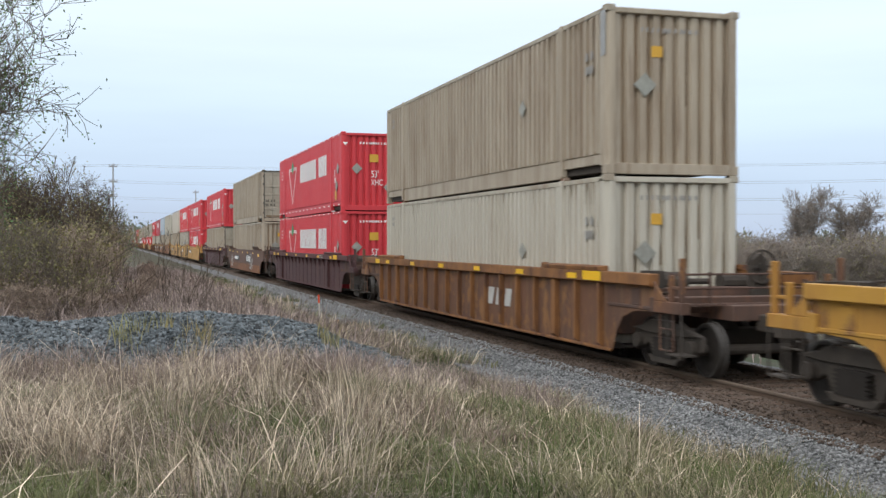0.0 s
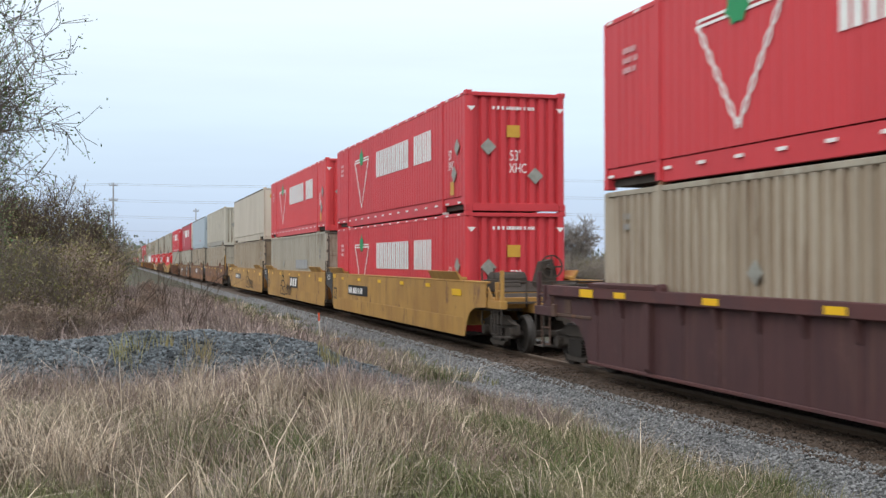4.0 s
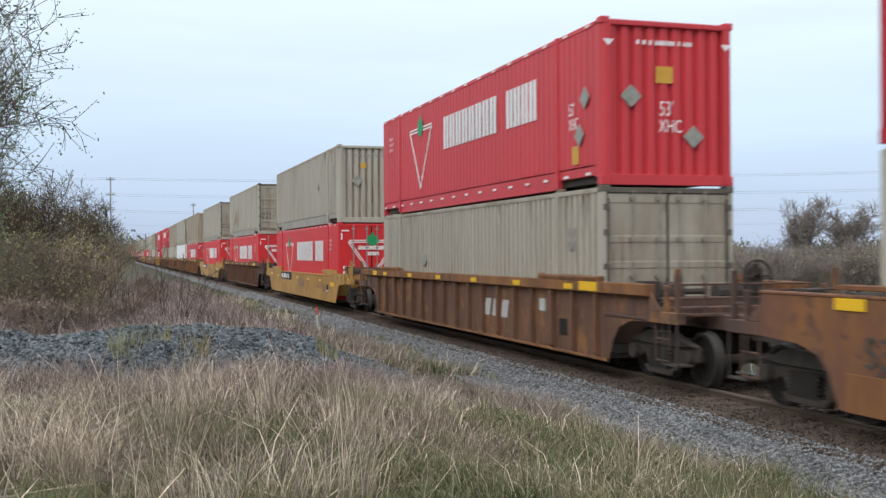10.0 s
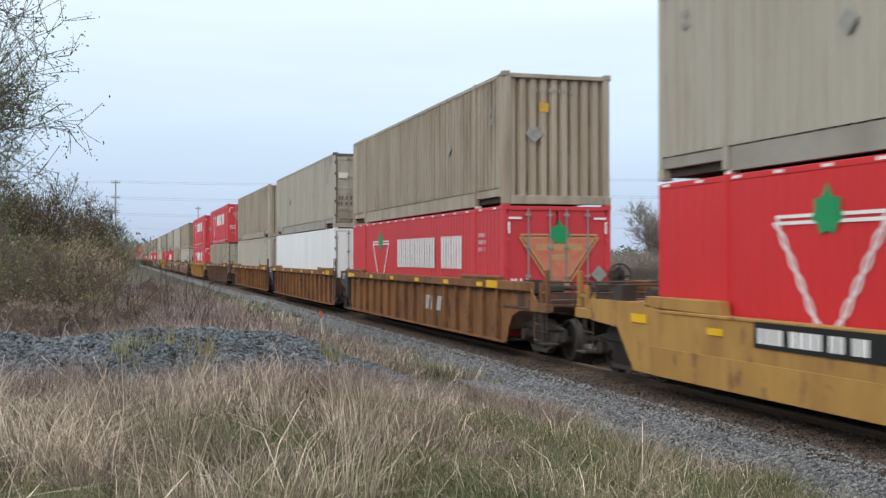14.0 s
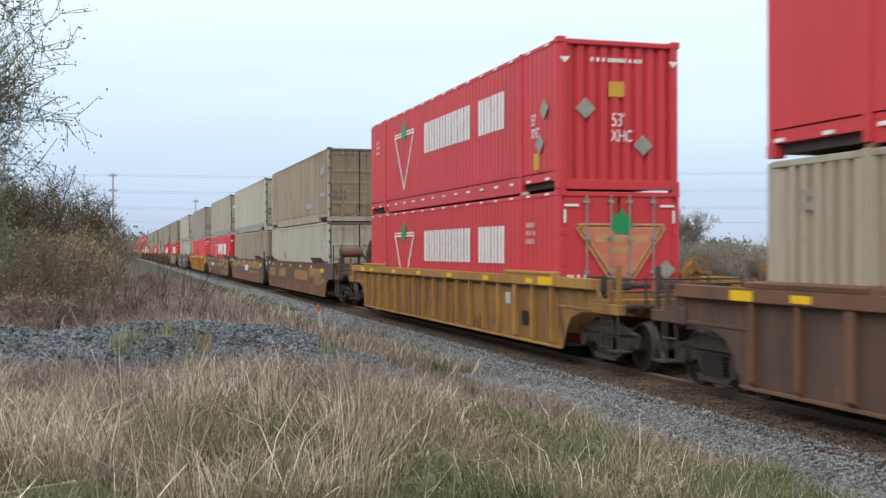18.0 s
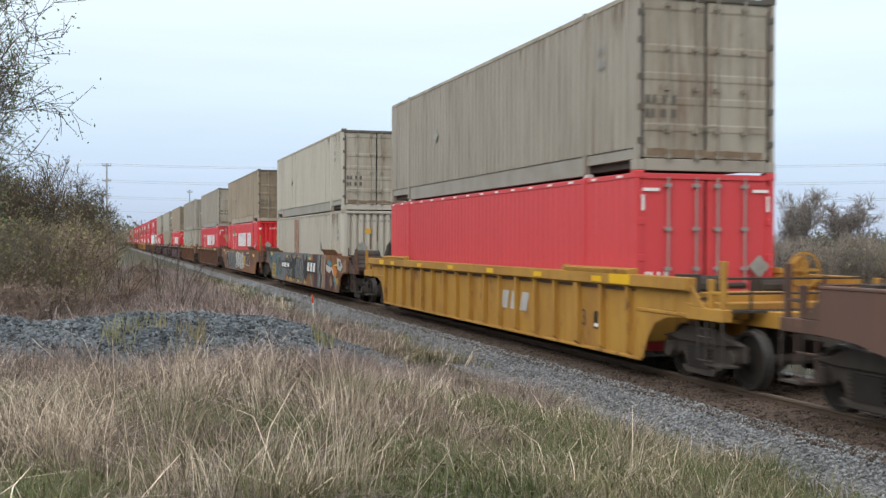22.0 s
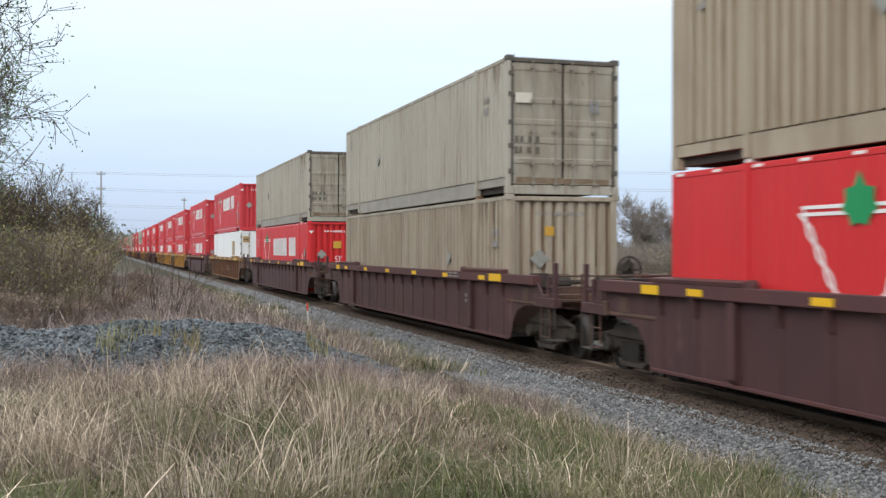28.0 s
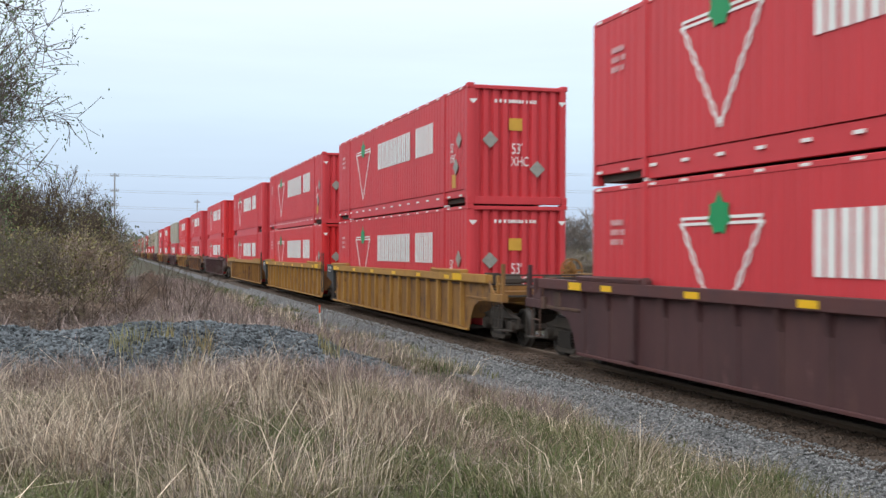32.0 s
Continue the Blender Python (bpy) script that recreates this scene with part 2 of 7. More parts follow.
M = {
    # load paints
    "tan": surface("tan_paint", (0.40, 0.342, 0.262), 0.6, second=(0.275, 0.22, 0.16), amount=0.9, scale=1.5, streak=7, spots=(0.17, 0.11, 0.07), spot_level=0.66, shade=0.08, runs=(0.19, 0.125, 0.08), run_share=0.7),
    "brown_tan": surface("brown_tan_paint", (0.40, 0.335, 0.25), 0.62, second=(0.30, 0.24, 0.17), amount=0.8, scale=1.2, streak=5, spots=(0.17, 0.11, 0.07), spot_level=0.70, shade=0.08, runs=(0.17, 0.115, 0.07), run_share=0.7),
    "gray": surface("warm_gray_paint", (0.42, 0.388, 0.318), 0.55, second=(0.34, 0.305, 0.242), amount=0.7, scale=0.9, streak=6, spots=(0.23, 0.17, 0.11), spot_level=0.70, shade=0.06, runs=(0.20, 0.15, 0.10), run_share=0.6),
    "dark_gray": surface("dark_warm_gray_paint", (0.355, 0.322, 0.265), 0.58, second=(0.28, 0.248, 0.20), amount=0.7, scale=0.9, streak=6, spots=(0.18, 0.13, 0.09), spot_level=0.70, shade=0.06, runs=(0.15, 0.11, 0.075), run_share=0.6),
    "light_gray": surface("light_gray_paint", (0.50, 0.468, 0.392), 0.55, second=(0.41, 0.375, 0.30), amount=0.6, scale=0.9, streak=6, spots=(0.30, 0.22, 0.14), spot_level=0.71, shade=0.05, runs=(0.27, 0.20, 0.14), run_share=0.6),
    "beige": surface("dirty_beige_paint", (0.52, 0.455, 0.36), 0.5, second=(0.43, 0.365, 0.275), amount=0.7, scale=0.7, streak=4, spots=(0.30, 0.22, 0.14), spot_level=0.70, shade=0.05, runs=(0.27, 0.20, 0.14), run_share=0.6),
    "blue_gray": surface("blue_gray_paint", (0.37, 0.43, 0.47), 0.45, second=(0.33, 0.38, 0.41), amount=0.5, scale=0.6, streak=3, shade=0.04, bump=0.05),
    "red": surface("red_paint", (0.58, 0.052, 0.062), 0.5, second=(0.48, 0.044, 0.052), amount=0.6, scale=0.7, streak=5, spots=(0.32, 0.03, 0.03), spot_level=0.75, shade=0.05, bump=0.06),
    "bright_red": surface("bright_red_paint", (0.62, 0.032, 0.035), 0.45, second=(0.53, 0.028, 0.030), amount=0.6, scale=0.7, streak=4, shade=0.04, bump=0.06),
    "pink_red": surface("faded_red_paint", (0.62, 0.07, 0.075), 0.5, second=(0.55, 0.058, 0.062), amount=0.5, scale=0.5, streak=4, shade=0.04, bump=0.06),
    "dark_red": surface("dark_red_paint", (0.40, 0.022, 0.032), 0.5, second=(0.45, 0.035, 0.04), amount=0.5, scale=0.6, streak=4, shade=0.05, bump=0.06),
    "orange_red": surface("faded_orange_decal", (0.58, 0.22, 0.13), 0.5, second=(0.55, 0.12, 0.08), amount=0.7, scale=3.0, shade=0.06),
    "white": surface("white_paint", (0.84, 0.85, 0.84), 0.4, second=(0.64, 0.62, 0.57), amount=0.35, scale=0.9, streak=5, shade=0.03, bump=0.05),
    "cream": surface("weathered_white_paint", (0.68, 0.64, 0.55), 0.5, second=(0.52, 0.42, 0.28), amount=0.4, scale=1.1, streak=6, shade=0.05, bump=0.05),
    "door_gray": surface("dirty_gray_door_paint", (0.38, 0.345, 0.275), 0.6, second=(0.26, 0.218, 0.158), amount=0.9, scale=1.1, streak=2.5, spots=(0.13, 0.085, 0.055), spot_level=0.64, shade=0.08, runs=(0.15, 0.085, 0.05), run_share=0.8),
    "door_pale": surface("dirty_pale_door_paint", (0.42, 0.385, 0.31), 0.6, second=(0.31, 0.265, 0.20), amount=0.9, scale=1.1, streak=2.5, spots=(0.19, 0.11, 0.07), spot_level=0.66, shade=0.08, runs=(0.20, 0.11, 0.07), run_share=0.8),
    "door_tan": surface("dirty_tan_door_paint", (0.27, 0.215, 0.145), 0.62, second=(0.18, 0.135, 0.085), amount=0.9, scale=1.1, streak=2.5, spots=(0.11, 0.07, 0.045), spot_level=0.64, shade=0.08, runs=(0.13, 0.075, 0.045), run_share=0.8),
    # channel bottoms: brown dirt, plus the channels' shade put into the same colour
    "tan_channel": surface("dirt_and_shade_in_tan_channels", (0.25, 0.175, 0.108), 0.7, second=(0.36, 0.29, 0.21), amount=0.9, scale=1.3, streak=6, shade=0.1),
    "gray_channel": surface("dirt_and_shade_in_gray_channels", (0.265, 0.225, 0.175), 0.7, second=(0.34, 0.30, 0.245), amount=0.9, scale=1.3, streak=6, shade=0.1),
    "pale_channel": surface("dirt_and_shade_in_pale_channels", (0.39, 0.345, 0.275), 0.7, second=(0.45, 0.41, 0.34), amount=0.9, scale=1.3, streak=6, shade=0.1),
    # markings
    "letter": surface("white_marking", (0.82, 0.80, 0.77), 0.5, amount=0.2, shade=0.04, bump=0.0),
    "worn_letter": surface("worn_pink_marking", (0.66, 0.42, 0.42), 0.6, second=(0.60, 0.22, 0.22), amount=0.7, scale=6, shade=0.08, bump=0.0),
    "door_print": surface("gray_brown_marking", (0.15, 0.135, 0.11), 0.6, amount=0.4, shade=0.1, bump=0.0),
    "faded_letter": surface("faded_marking", (0.30, 0.29, 0.27), 0.6, amount=0.3, shade=0.1, bump=0.0),
    "dark_letter": surface("dark_marking", (0.07, 0.065, 0.055), 0.6, amount=0.3, shade=0.1, bump=0.0),
    "leaf_green": surface("green_decal", (0.02, 0.28, 0.10), 0.5, amount=0.2, shade=0.05, bump=0.0),
    "tape_yellow": surface("yellow_reflector", (0.80, 0.47, 0.02), 0.4, amount=0.15, shade=0.05, bump=0.0),
    "decal_yellow": surface("ochre_decal", (0.60, 0.34, 0.05), 0.5, amount=0.3, shade=0.1, bump=0.0),
    "placard": surface("bare_metal_placard", (0.33, 0.33, 0.29), 0.5, 0.2, second=(0.20, 0.19, 0.16), amount=0.6, scale=6, shade=0.1),
    "bright_placard": surface("clean_metal_placard", (0.62, 0.63, 0.62), 0.4, 0.2, second=(0.50, 0.50, 0.48), amount=0.4, scale=6, shade=0.05),
    "plate_black": surface("black_plate", (0.018, 0.017, 0.016), 0.5, amount=0.2, shade=0.1, bump=0.0),
    "faded_gold": surface("faded_gold_decal", (0.52, 0.33, 0.14), 0.6, second=(0.33, 0.24, 0.12), amount=0.6, scale=3, shade=0.08, bump=0.0),
    "gray_patch": surface("gray_touch_up_paint", (0.33, 0.335, 0.33), 0.6, shade=0.06),
    "grime_stain": surface("dark_brown_grime", (0.19, 0.135, 0.085), 0.8, second=(0.28, 0.215, 0.15), amount=0.9, scale=2.5, streak=6, shade=0.12),
    "rust_run": surface("rust_run", (0.25, 0.14, 0.068), 0.8, second=(0.36, 0.27, 0.17), amount=0.8, scale=5, streak=5, shade=0.15),
    "rust_patch": surface("rust_brown_stain", (0.24, 0.12, 0.07), 0.8, second=(0.42, 0.35, 0.28), amount=0.8, scale=3, streak=8, shade=0.15),
    # cars
    "brown": surface("rusty_brown_car_paint", (0.205, 0.086, 0.036), 0.7, second=(0.115, 0.052, 0.030), amount=0.95, scale=1.3, streak=2, spots=(0.29, 0.14, 0.06), spot_level=0.55, shade=0.12, runs=(0.085, 0.040, 0.026), run_share=0.8),
    "ochre_brown": surface("ochre_brown_car_paint", (0.26, 0.118, 0.042), 0.7, second=(0.14, 0.065, 0.032), amount=0.95, scale=1.2, streak=2, spots=(0.11, 0.052, 0.032), spot_level=0.55, shade=0.12, runs=(0.09, 0.045, 0.028), run_share=0.7),
    "rust_edge": surface("rusty_brown_edge_paint", (0.17, 0.085, 0.05), 0.8, second=(0.11, 0.06, 0.042), amount=0.8, scale=1.5, streak=2, spots=(0.26, 0.13, 0.06), spot_level=0.62, shade=0.15),
    "dark_brown": surface("dark_brown_car_paint", (0.100, 0.060, 0.046), 0.75, second=(0.070, 0.045, 0.037), amount=0.8, scale=1.1, streak=3, spots=(0.17, 0.085, 0.05), spot_level=0.56, shade=0.12, runs=(0.19, 0.10, 0.055), run_share=0.6),
    "maroon": surface("dark_maroon_car_paint", (0.078, 0.036, 0.036), 0.6, second=(0.052, 0.027, 0.029), amount=0.7, scale=0.9, streak=2, spots=(0.13, 0.07, 0.065), spot_level=0.61, shade=0.1, runs=(0.14, 0.075, 0.055), run_share=0.6),
    "yellow": surface("weathered_yellow_car_paint", (0.44, 0.25, 0.068), 0.6, second=(0.32, 0.165, 0.048), amount=0.9, scale=0.9, streak=2, spots=(0.19, 0.095, 0.045), spot_level=0.58, shade=0.07, runs=(0.21, 0.11, 0.05), run_share=0.6),
    "deep_yellow": surface("orange_yellow_car_paint", (0.45, 0.245, 0.045), 0.6, second=(0.34, 0.165, 0.04), amount=0.8, scale=0.9, streak=2, spots=(0.20, 0.10, 0.04), spot_level=0.58, shade=0.08, runs=(0.22, 0.11, 0.04), run_share=0.6),
    "olive_yellow": surface("dirty_yellow_car_paint", (0.31, 0.160, 0.045), 0.65, second=(0.19, 0.095, 0.036), amount=1.0, scale=0.9, streak=2, spots=(0.12, 0.065, 0.038), spot_level=0.54, shade=0.1, runs=(0.13, 0.07, 0.04), run_share=0.7),
    "worn_maroon": surface("worn_maroon_brown_car_paint", (0.150, 0.068, 0.042), 0.7, second=(0.245, 0.108, 0.036), amount=1.0, scale=0.8, streak=1.2, spots=(0.085, 0.045, 0.036), spot_level=0.53, shade=0.12, runs=(0.24, 0.125, 0.055), run_share=0.6),
    "rust_orange": surface("rust_orange_car_paint", (0.24, 0.104, 0.036), 0.7, second=(0.15, 0.066, 0.034), amount=0.9, scale=1.2, streak=1.5, spots=(0.10, 0.05, 0.034), spot_level=0.57, shade=0.12, runs=(0.12, 0.055, 0.032), run_share=0.7),
    "umber": surface("dull_brown_car_paint", (0.150, 0.074, 0.044), 0.7, second=(0.092, 0.052, 0.038), amount=1.0, scale=0.9, streak=1.5, spots=(0.24, 0.115, 0.045), spot_level=0.54, shade=0.12, runs=(0.23, 0.14, 0.075), run_share=0.7),
    "dull_maroon": surface("dull_purple_brown_car_paint", (0.125, 0.072, 0.055), 0.7, second=(0.098, 0.058, 0.046), amount=0.9, scale=0.7, streak=1.5, spots=(0.18, 0.09, 0.05), spot_level=0.62, shade=0.1, runs=(0.19, 0.10, 0.055), run_share=0.6),
    # grooves of the white ribbed walls, their shade painted as a dark colour
    "groove_shade": surface("shaded_groove", (0.11, 0.11, 0.105), 0.7, second=(0.08, 0.07, 0.06), amount=0.8, scale=2.0, streak=5, shade=0.1),
    "yellow_edge": surface("yellow_edge_paint", (0.40, 0.215, 0.052), 0.6, second=(0.28, 0.14, 0.045), amount=0.8, scale=1.5, streak=1.5, spots=(0.12, 0.06, 0.035), spot_level=0.64, shade=0.1),
    "dark_edge": surface("dark_grimy_edge", (0.10, 0.092, 0.078), 0.7, second=(0.15, 0.12, 0.09), amount=0.7, scale=2, shade=0.1),
    "rail_paint": surface("gray_rail_paint", (0.33, 0.308, 0.262), 0.6, second=(0.25, 0.225, 0.18), amount=0.7, scale=1.2, streak=1, spots=(0.14, 0.10, 0.07), spot_level=0.66, shade=0.06),
    "maroon_edge": surface("red_brown_edge_paint", (0.100, 0.041, 0.038), 0.65, second=(0.075, 0.037, 0.039), amount=0.9, scale=1.4, streak=1, spots=(0.16, 0.075, 0.055), spot_level=0.64, shade=0.1),
    "worn_ochre": surface("worn_ochre_blotch", (0.30, 0.175, 0.075), 0.75, second=(0.17, 0.085, 0.045), amount=1.0, scale=3.0, shade=0.15),
    "deep_teal": surface("dark_teal_spray_paint", (0.035, 0.13, 0.15), 0.65, second=(0.07, 0.19, 0.20), amount=0.7, scale=2.5, shade=0.12),
    "slate": surface("slate_spray_paint", (0.12, 0.135, 0.135), 0.65, second=(0.18, 0.19, 0.18), amount=0.7, scale=2.5, shade=0.12),
    "sand": surface("sand_spray_paint", (0.27, 0.165, 0.105), 0.65, second=(0.21, 0.125, 0.08), amount=0.7, scale=2.5, shade=0.12),
    "patch_yellow": surface("ochre_patch_paint", (0.36, 0.20, 0.065), 0.7, second=(0.22, 0.115, 0.05), amount=0.9, scale=2.2, shade=0.1),
    "graffiti_gray": surface("gray_spray_paint", (0.135, 0.135, 0.13), 0.65, second=(0.19, 0.185, 0.17), amount=0.8, scale=1.6, spots=(0.17, 0.10, 0.06), spot_level=0.66, shade=0.12),
    "spray_orange": surface("orange_spray_paint", (0.50, 0.14, 0.03), 0.65, second=(0.55, 0.28, 0.05), amount=0.8, scale=3, shade=0.1),
    "spray_yellow": surface("yellow_spray_paint", (0.50, 0.34, 0.07), 0.65, second=(0.36, 0.20, 0.06), amount=0.7, scale=3, shade=0.1),
    "teal": surface("turquoise_spray_paint", (0.09, 0.27, 0.30), 0.6, amount=0.4, shade=0.1),
    "spray_white": surface("white_spray_paint", (0.50, 0.49, 0.46), 0.65, second=(0.36, 0.34, 0.31), amount=0.6, scale=3, shade=0.1),
    "spray_black": surface("black_spray_paint", (0.03, 0.028, 0.026), 0.7, amount=0.3, shade=0.15),
    "box_gray": surface("dark_gray_box_paint", (0.042, 0.042, 0.042), 0.65, second=(0.065, 0.055, 0.048), amount=0.6, scale=2, shade=0.1),
    "steel": surface("grimy_truck_steel", (0.062, 0.051, 0.042), 0.85, 0.0, second=(0.042, 0.036, 0.031), amount=0.8, scale=4, shade=0.2),
    "wheel": surface("wheel_steel", (0.022, 0.018, 0.015), 0.85, 0.0, second=(0.03, 0.025, 0.021), amount=0.7, scale=5, shade=0.15),
    "tread": surface("polished_wheel_tread", (0.055, 0.05, 0.045), 0.6, 0.2, amount=0.3, shade=0.1),
    "rod": surface("lock_rod_paint", (0.29, 0.265, 0.215), 0.5, second=(0.19, 0.14, 0.10), amount=0.6, scale=4, shade=0.1),
    "dark": surface("black_unit_plastic", (0.022, 0.022, 0.022), 0.5, amount=0.4, shade=0.1),
    # ground and plants
    "rail": surface("rail_steel", (0.10, 0.069, 0.050), 0.9, 0.0, second=(0.12, 0.08, 0.056), amount=0.7, scale=3, shade=0.15),
    "rail_head": surface("worn_rail_head", (0.13, 0.096, 0.072), 0.75, 0.1, amount=0.3, shade=0.1),
    "tie": surface("weathered_wooden_tie", (0.085, 0.054, 0.037), 0.9, second=(0.11, 0.08, 0.06), amount=0.8, scale=2, shade=0.25, bump=0.5),
    "ballast": surface("gray_ballast_bed", (0.15, 0.153, 0.155), 0.9, second=(0.095, 0.092, 0.088), amount=0.8, scale=5, shade=0.5, bump=1.0, fine=28),
    "dirty_ballast": surface("oil_stained_ballast", (0.078, 0.057, 0.043), 0.9, second=(0.105, 0.076, 0.057), amount=0.8, scale=4, shade=0.4, bump=1.0, fine=28),
    "stone": surface("gray_crushed_stone", (0.230, 0.234, 0.232), 0.85, second=(0.13, 0.135, 0.14), amount=0.6, scale=3, shade=0.6, bump=0.3, island=True),
    "blue_stone": surface("blue_gray_crushed_stone", (0.115, 0.130, 0.138), 0.85, second=(0.060, 0.072, 0.078), amount=0.7, scale=3, shade=0.75, bump=0.3, island=True),
    "brown_stone": surface("stained_crushed_stone", (0.082, 0.060, 0.046), 0.9, second=(0.112, 0.083, 0.063), amount=0.6, scale=3, shade=0.5, bump=0.3, island=True),
    "soil": surface("grassy_soil", (0.070, 0.058, 0.040), 0.95, second=(0.038, 0.052, 0.021), amount=0.9, scale=0.6, shade=0.35, bump=0.8, fine=22, spots=(0.09, 0.075, 0.055), spot_level=0.6),
    "dry": surface("dry_straw_grass", (0.58, 0.485, 0.375), 0.8, second=(0.20, 0.16, 0.105), amount=0.95, scale=0.8, shade=0.75, bump=0.0, island=True),
    "dead": surface("gray_brown_dead_weeds", (0.35, 0.278, 0.25), 0.9, second=(0.12, 0.093, 0.078), amount=0.95, scale=1.2, shade=0.6, bump=0.0, island=True),
    "brown_weed": surface("brown_weed_stems", (0.20, 0.145, 0.115), 0.9, second=(0.10, 0.072, 0.056), amount=0.9, scale=0.8, shade=0.5, bump=0.0, island=True),
    "short_dry": surface("short_faded_grass", (0.35, 0.30, 0.205), 0.85, second=(0.125, 0.12, 0.06), amount=0.95, scale=0.8, shade=0.55, bump=0.0, island=True),
    "green": surface("fresh_green_grass", (0.098, 0.128, 0.045), 0.8, second=(0.23, 0.205, 0.11), amount=0.9, scale=1.0, shade=0.45, bump=0.0, island=True),
    "bark": surface("gray_brown_bark", (0.12, 0.092, 0.072), 0.9, second=(0.055, 0.042, 0.033), amount=0.7, scale=2, shade=0.25),
    "pale_bark": surface("pale_bare_twigs", (0.22, 0.185, 0.15), 0.9, second=(0.13, 0.10, 0.08), amount=0.7, scale=2, shade=0.25),
    # bark of the woods beyond the track, with distance haze put into its colour
    "hazy_bark": surface("haze_paled_twigs", (0.27, 0.235, 0.205), 0.9, second=(0.18, 0.15, 0.125), amount=0.7, scale=0.5, shade=0.25),
    "red_twig": surface("red_brown_twigs", (0.40, 0.31, 0.255), 0.9, second=(0.27, 0.20, 0.16), amount=0.7, scale=2, shade=0.25),
    "bud": surface("young_spring_leaves", (0.11, 0.19, 0.075), 0.7, second=(0.19, 0.21, 0.09), amount=0.8, scale=0.8, shade=0.4, bump=0.0, island=True),
    "olive_leaf": surface("olive_spring_leaves", (0.24, 0.235, 0.10), 0.8, second=(0.29, 0.215, 0.115), amount=0.9, scale=0.6, shade=0.4, bump=0.0, island=True),
    "brown_leaf": surface("withered_brown_leaves", (0.30, 0.235, 0.18), 0.85, second=(0.25, 0.185, 0.125), amount=0.9, scale=0.6, shade=0.4, bump=0.0, island=True),
    # far woods: the leaf colour has the distance haze mixed in
    "haze_tree": surface("distant_woods", (0.15, 0.175, 0.13), 0.95, second=(0.20, 0.19, 0.15), amount=0.8, scale=0.08, shade=0.3, bump=0.0, island=True),
    # weathered gray wood, paled in its colour for the haze at that distance
    "pole_wood": surface("hazy_gray_pole_wood", (0.36, 0.36, 0.37), 0.9, shade=0.1),
    "wire": surface("power_line_aluminium", (0.42, 0.45, 0.48), 0.6, 0.3, shade=0.05),
    "stake_orange": surface("orange_stake_paint", (0.80, 0.10, 0.03), 0.6, shade=0.05),
    "stake_white": surface("white_stake_paint", (0.65, 0.62, 0.56), 0.7, shade=0.08),
    "cut_wood": surface("weathered_board", (0.45, 0.27, 0.13), 0.8, shade=0.1),
}


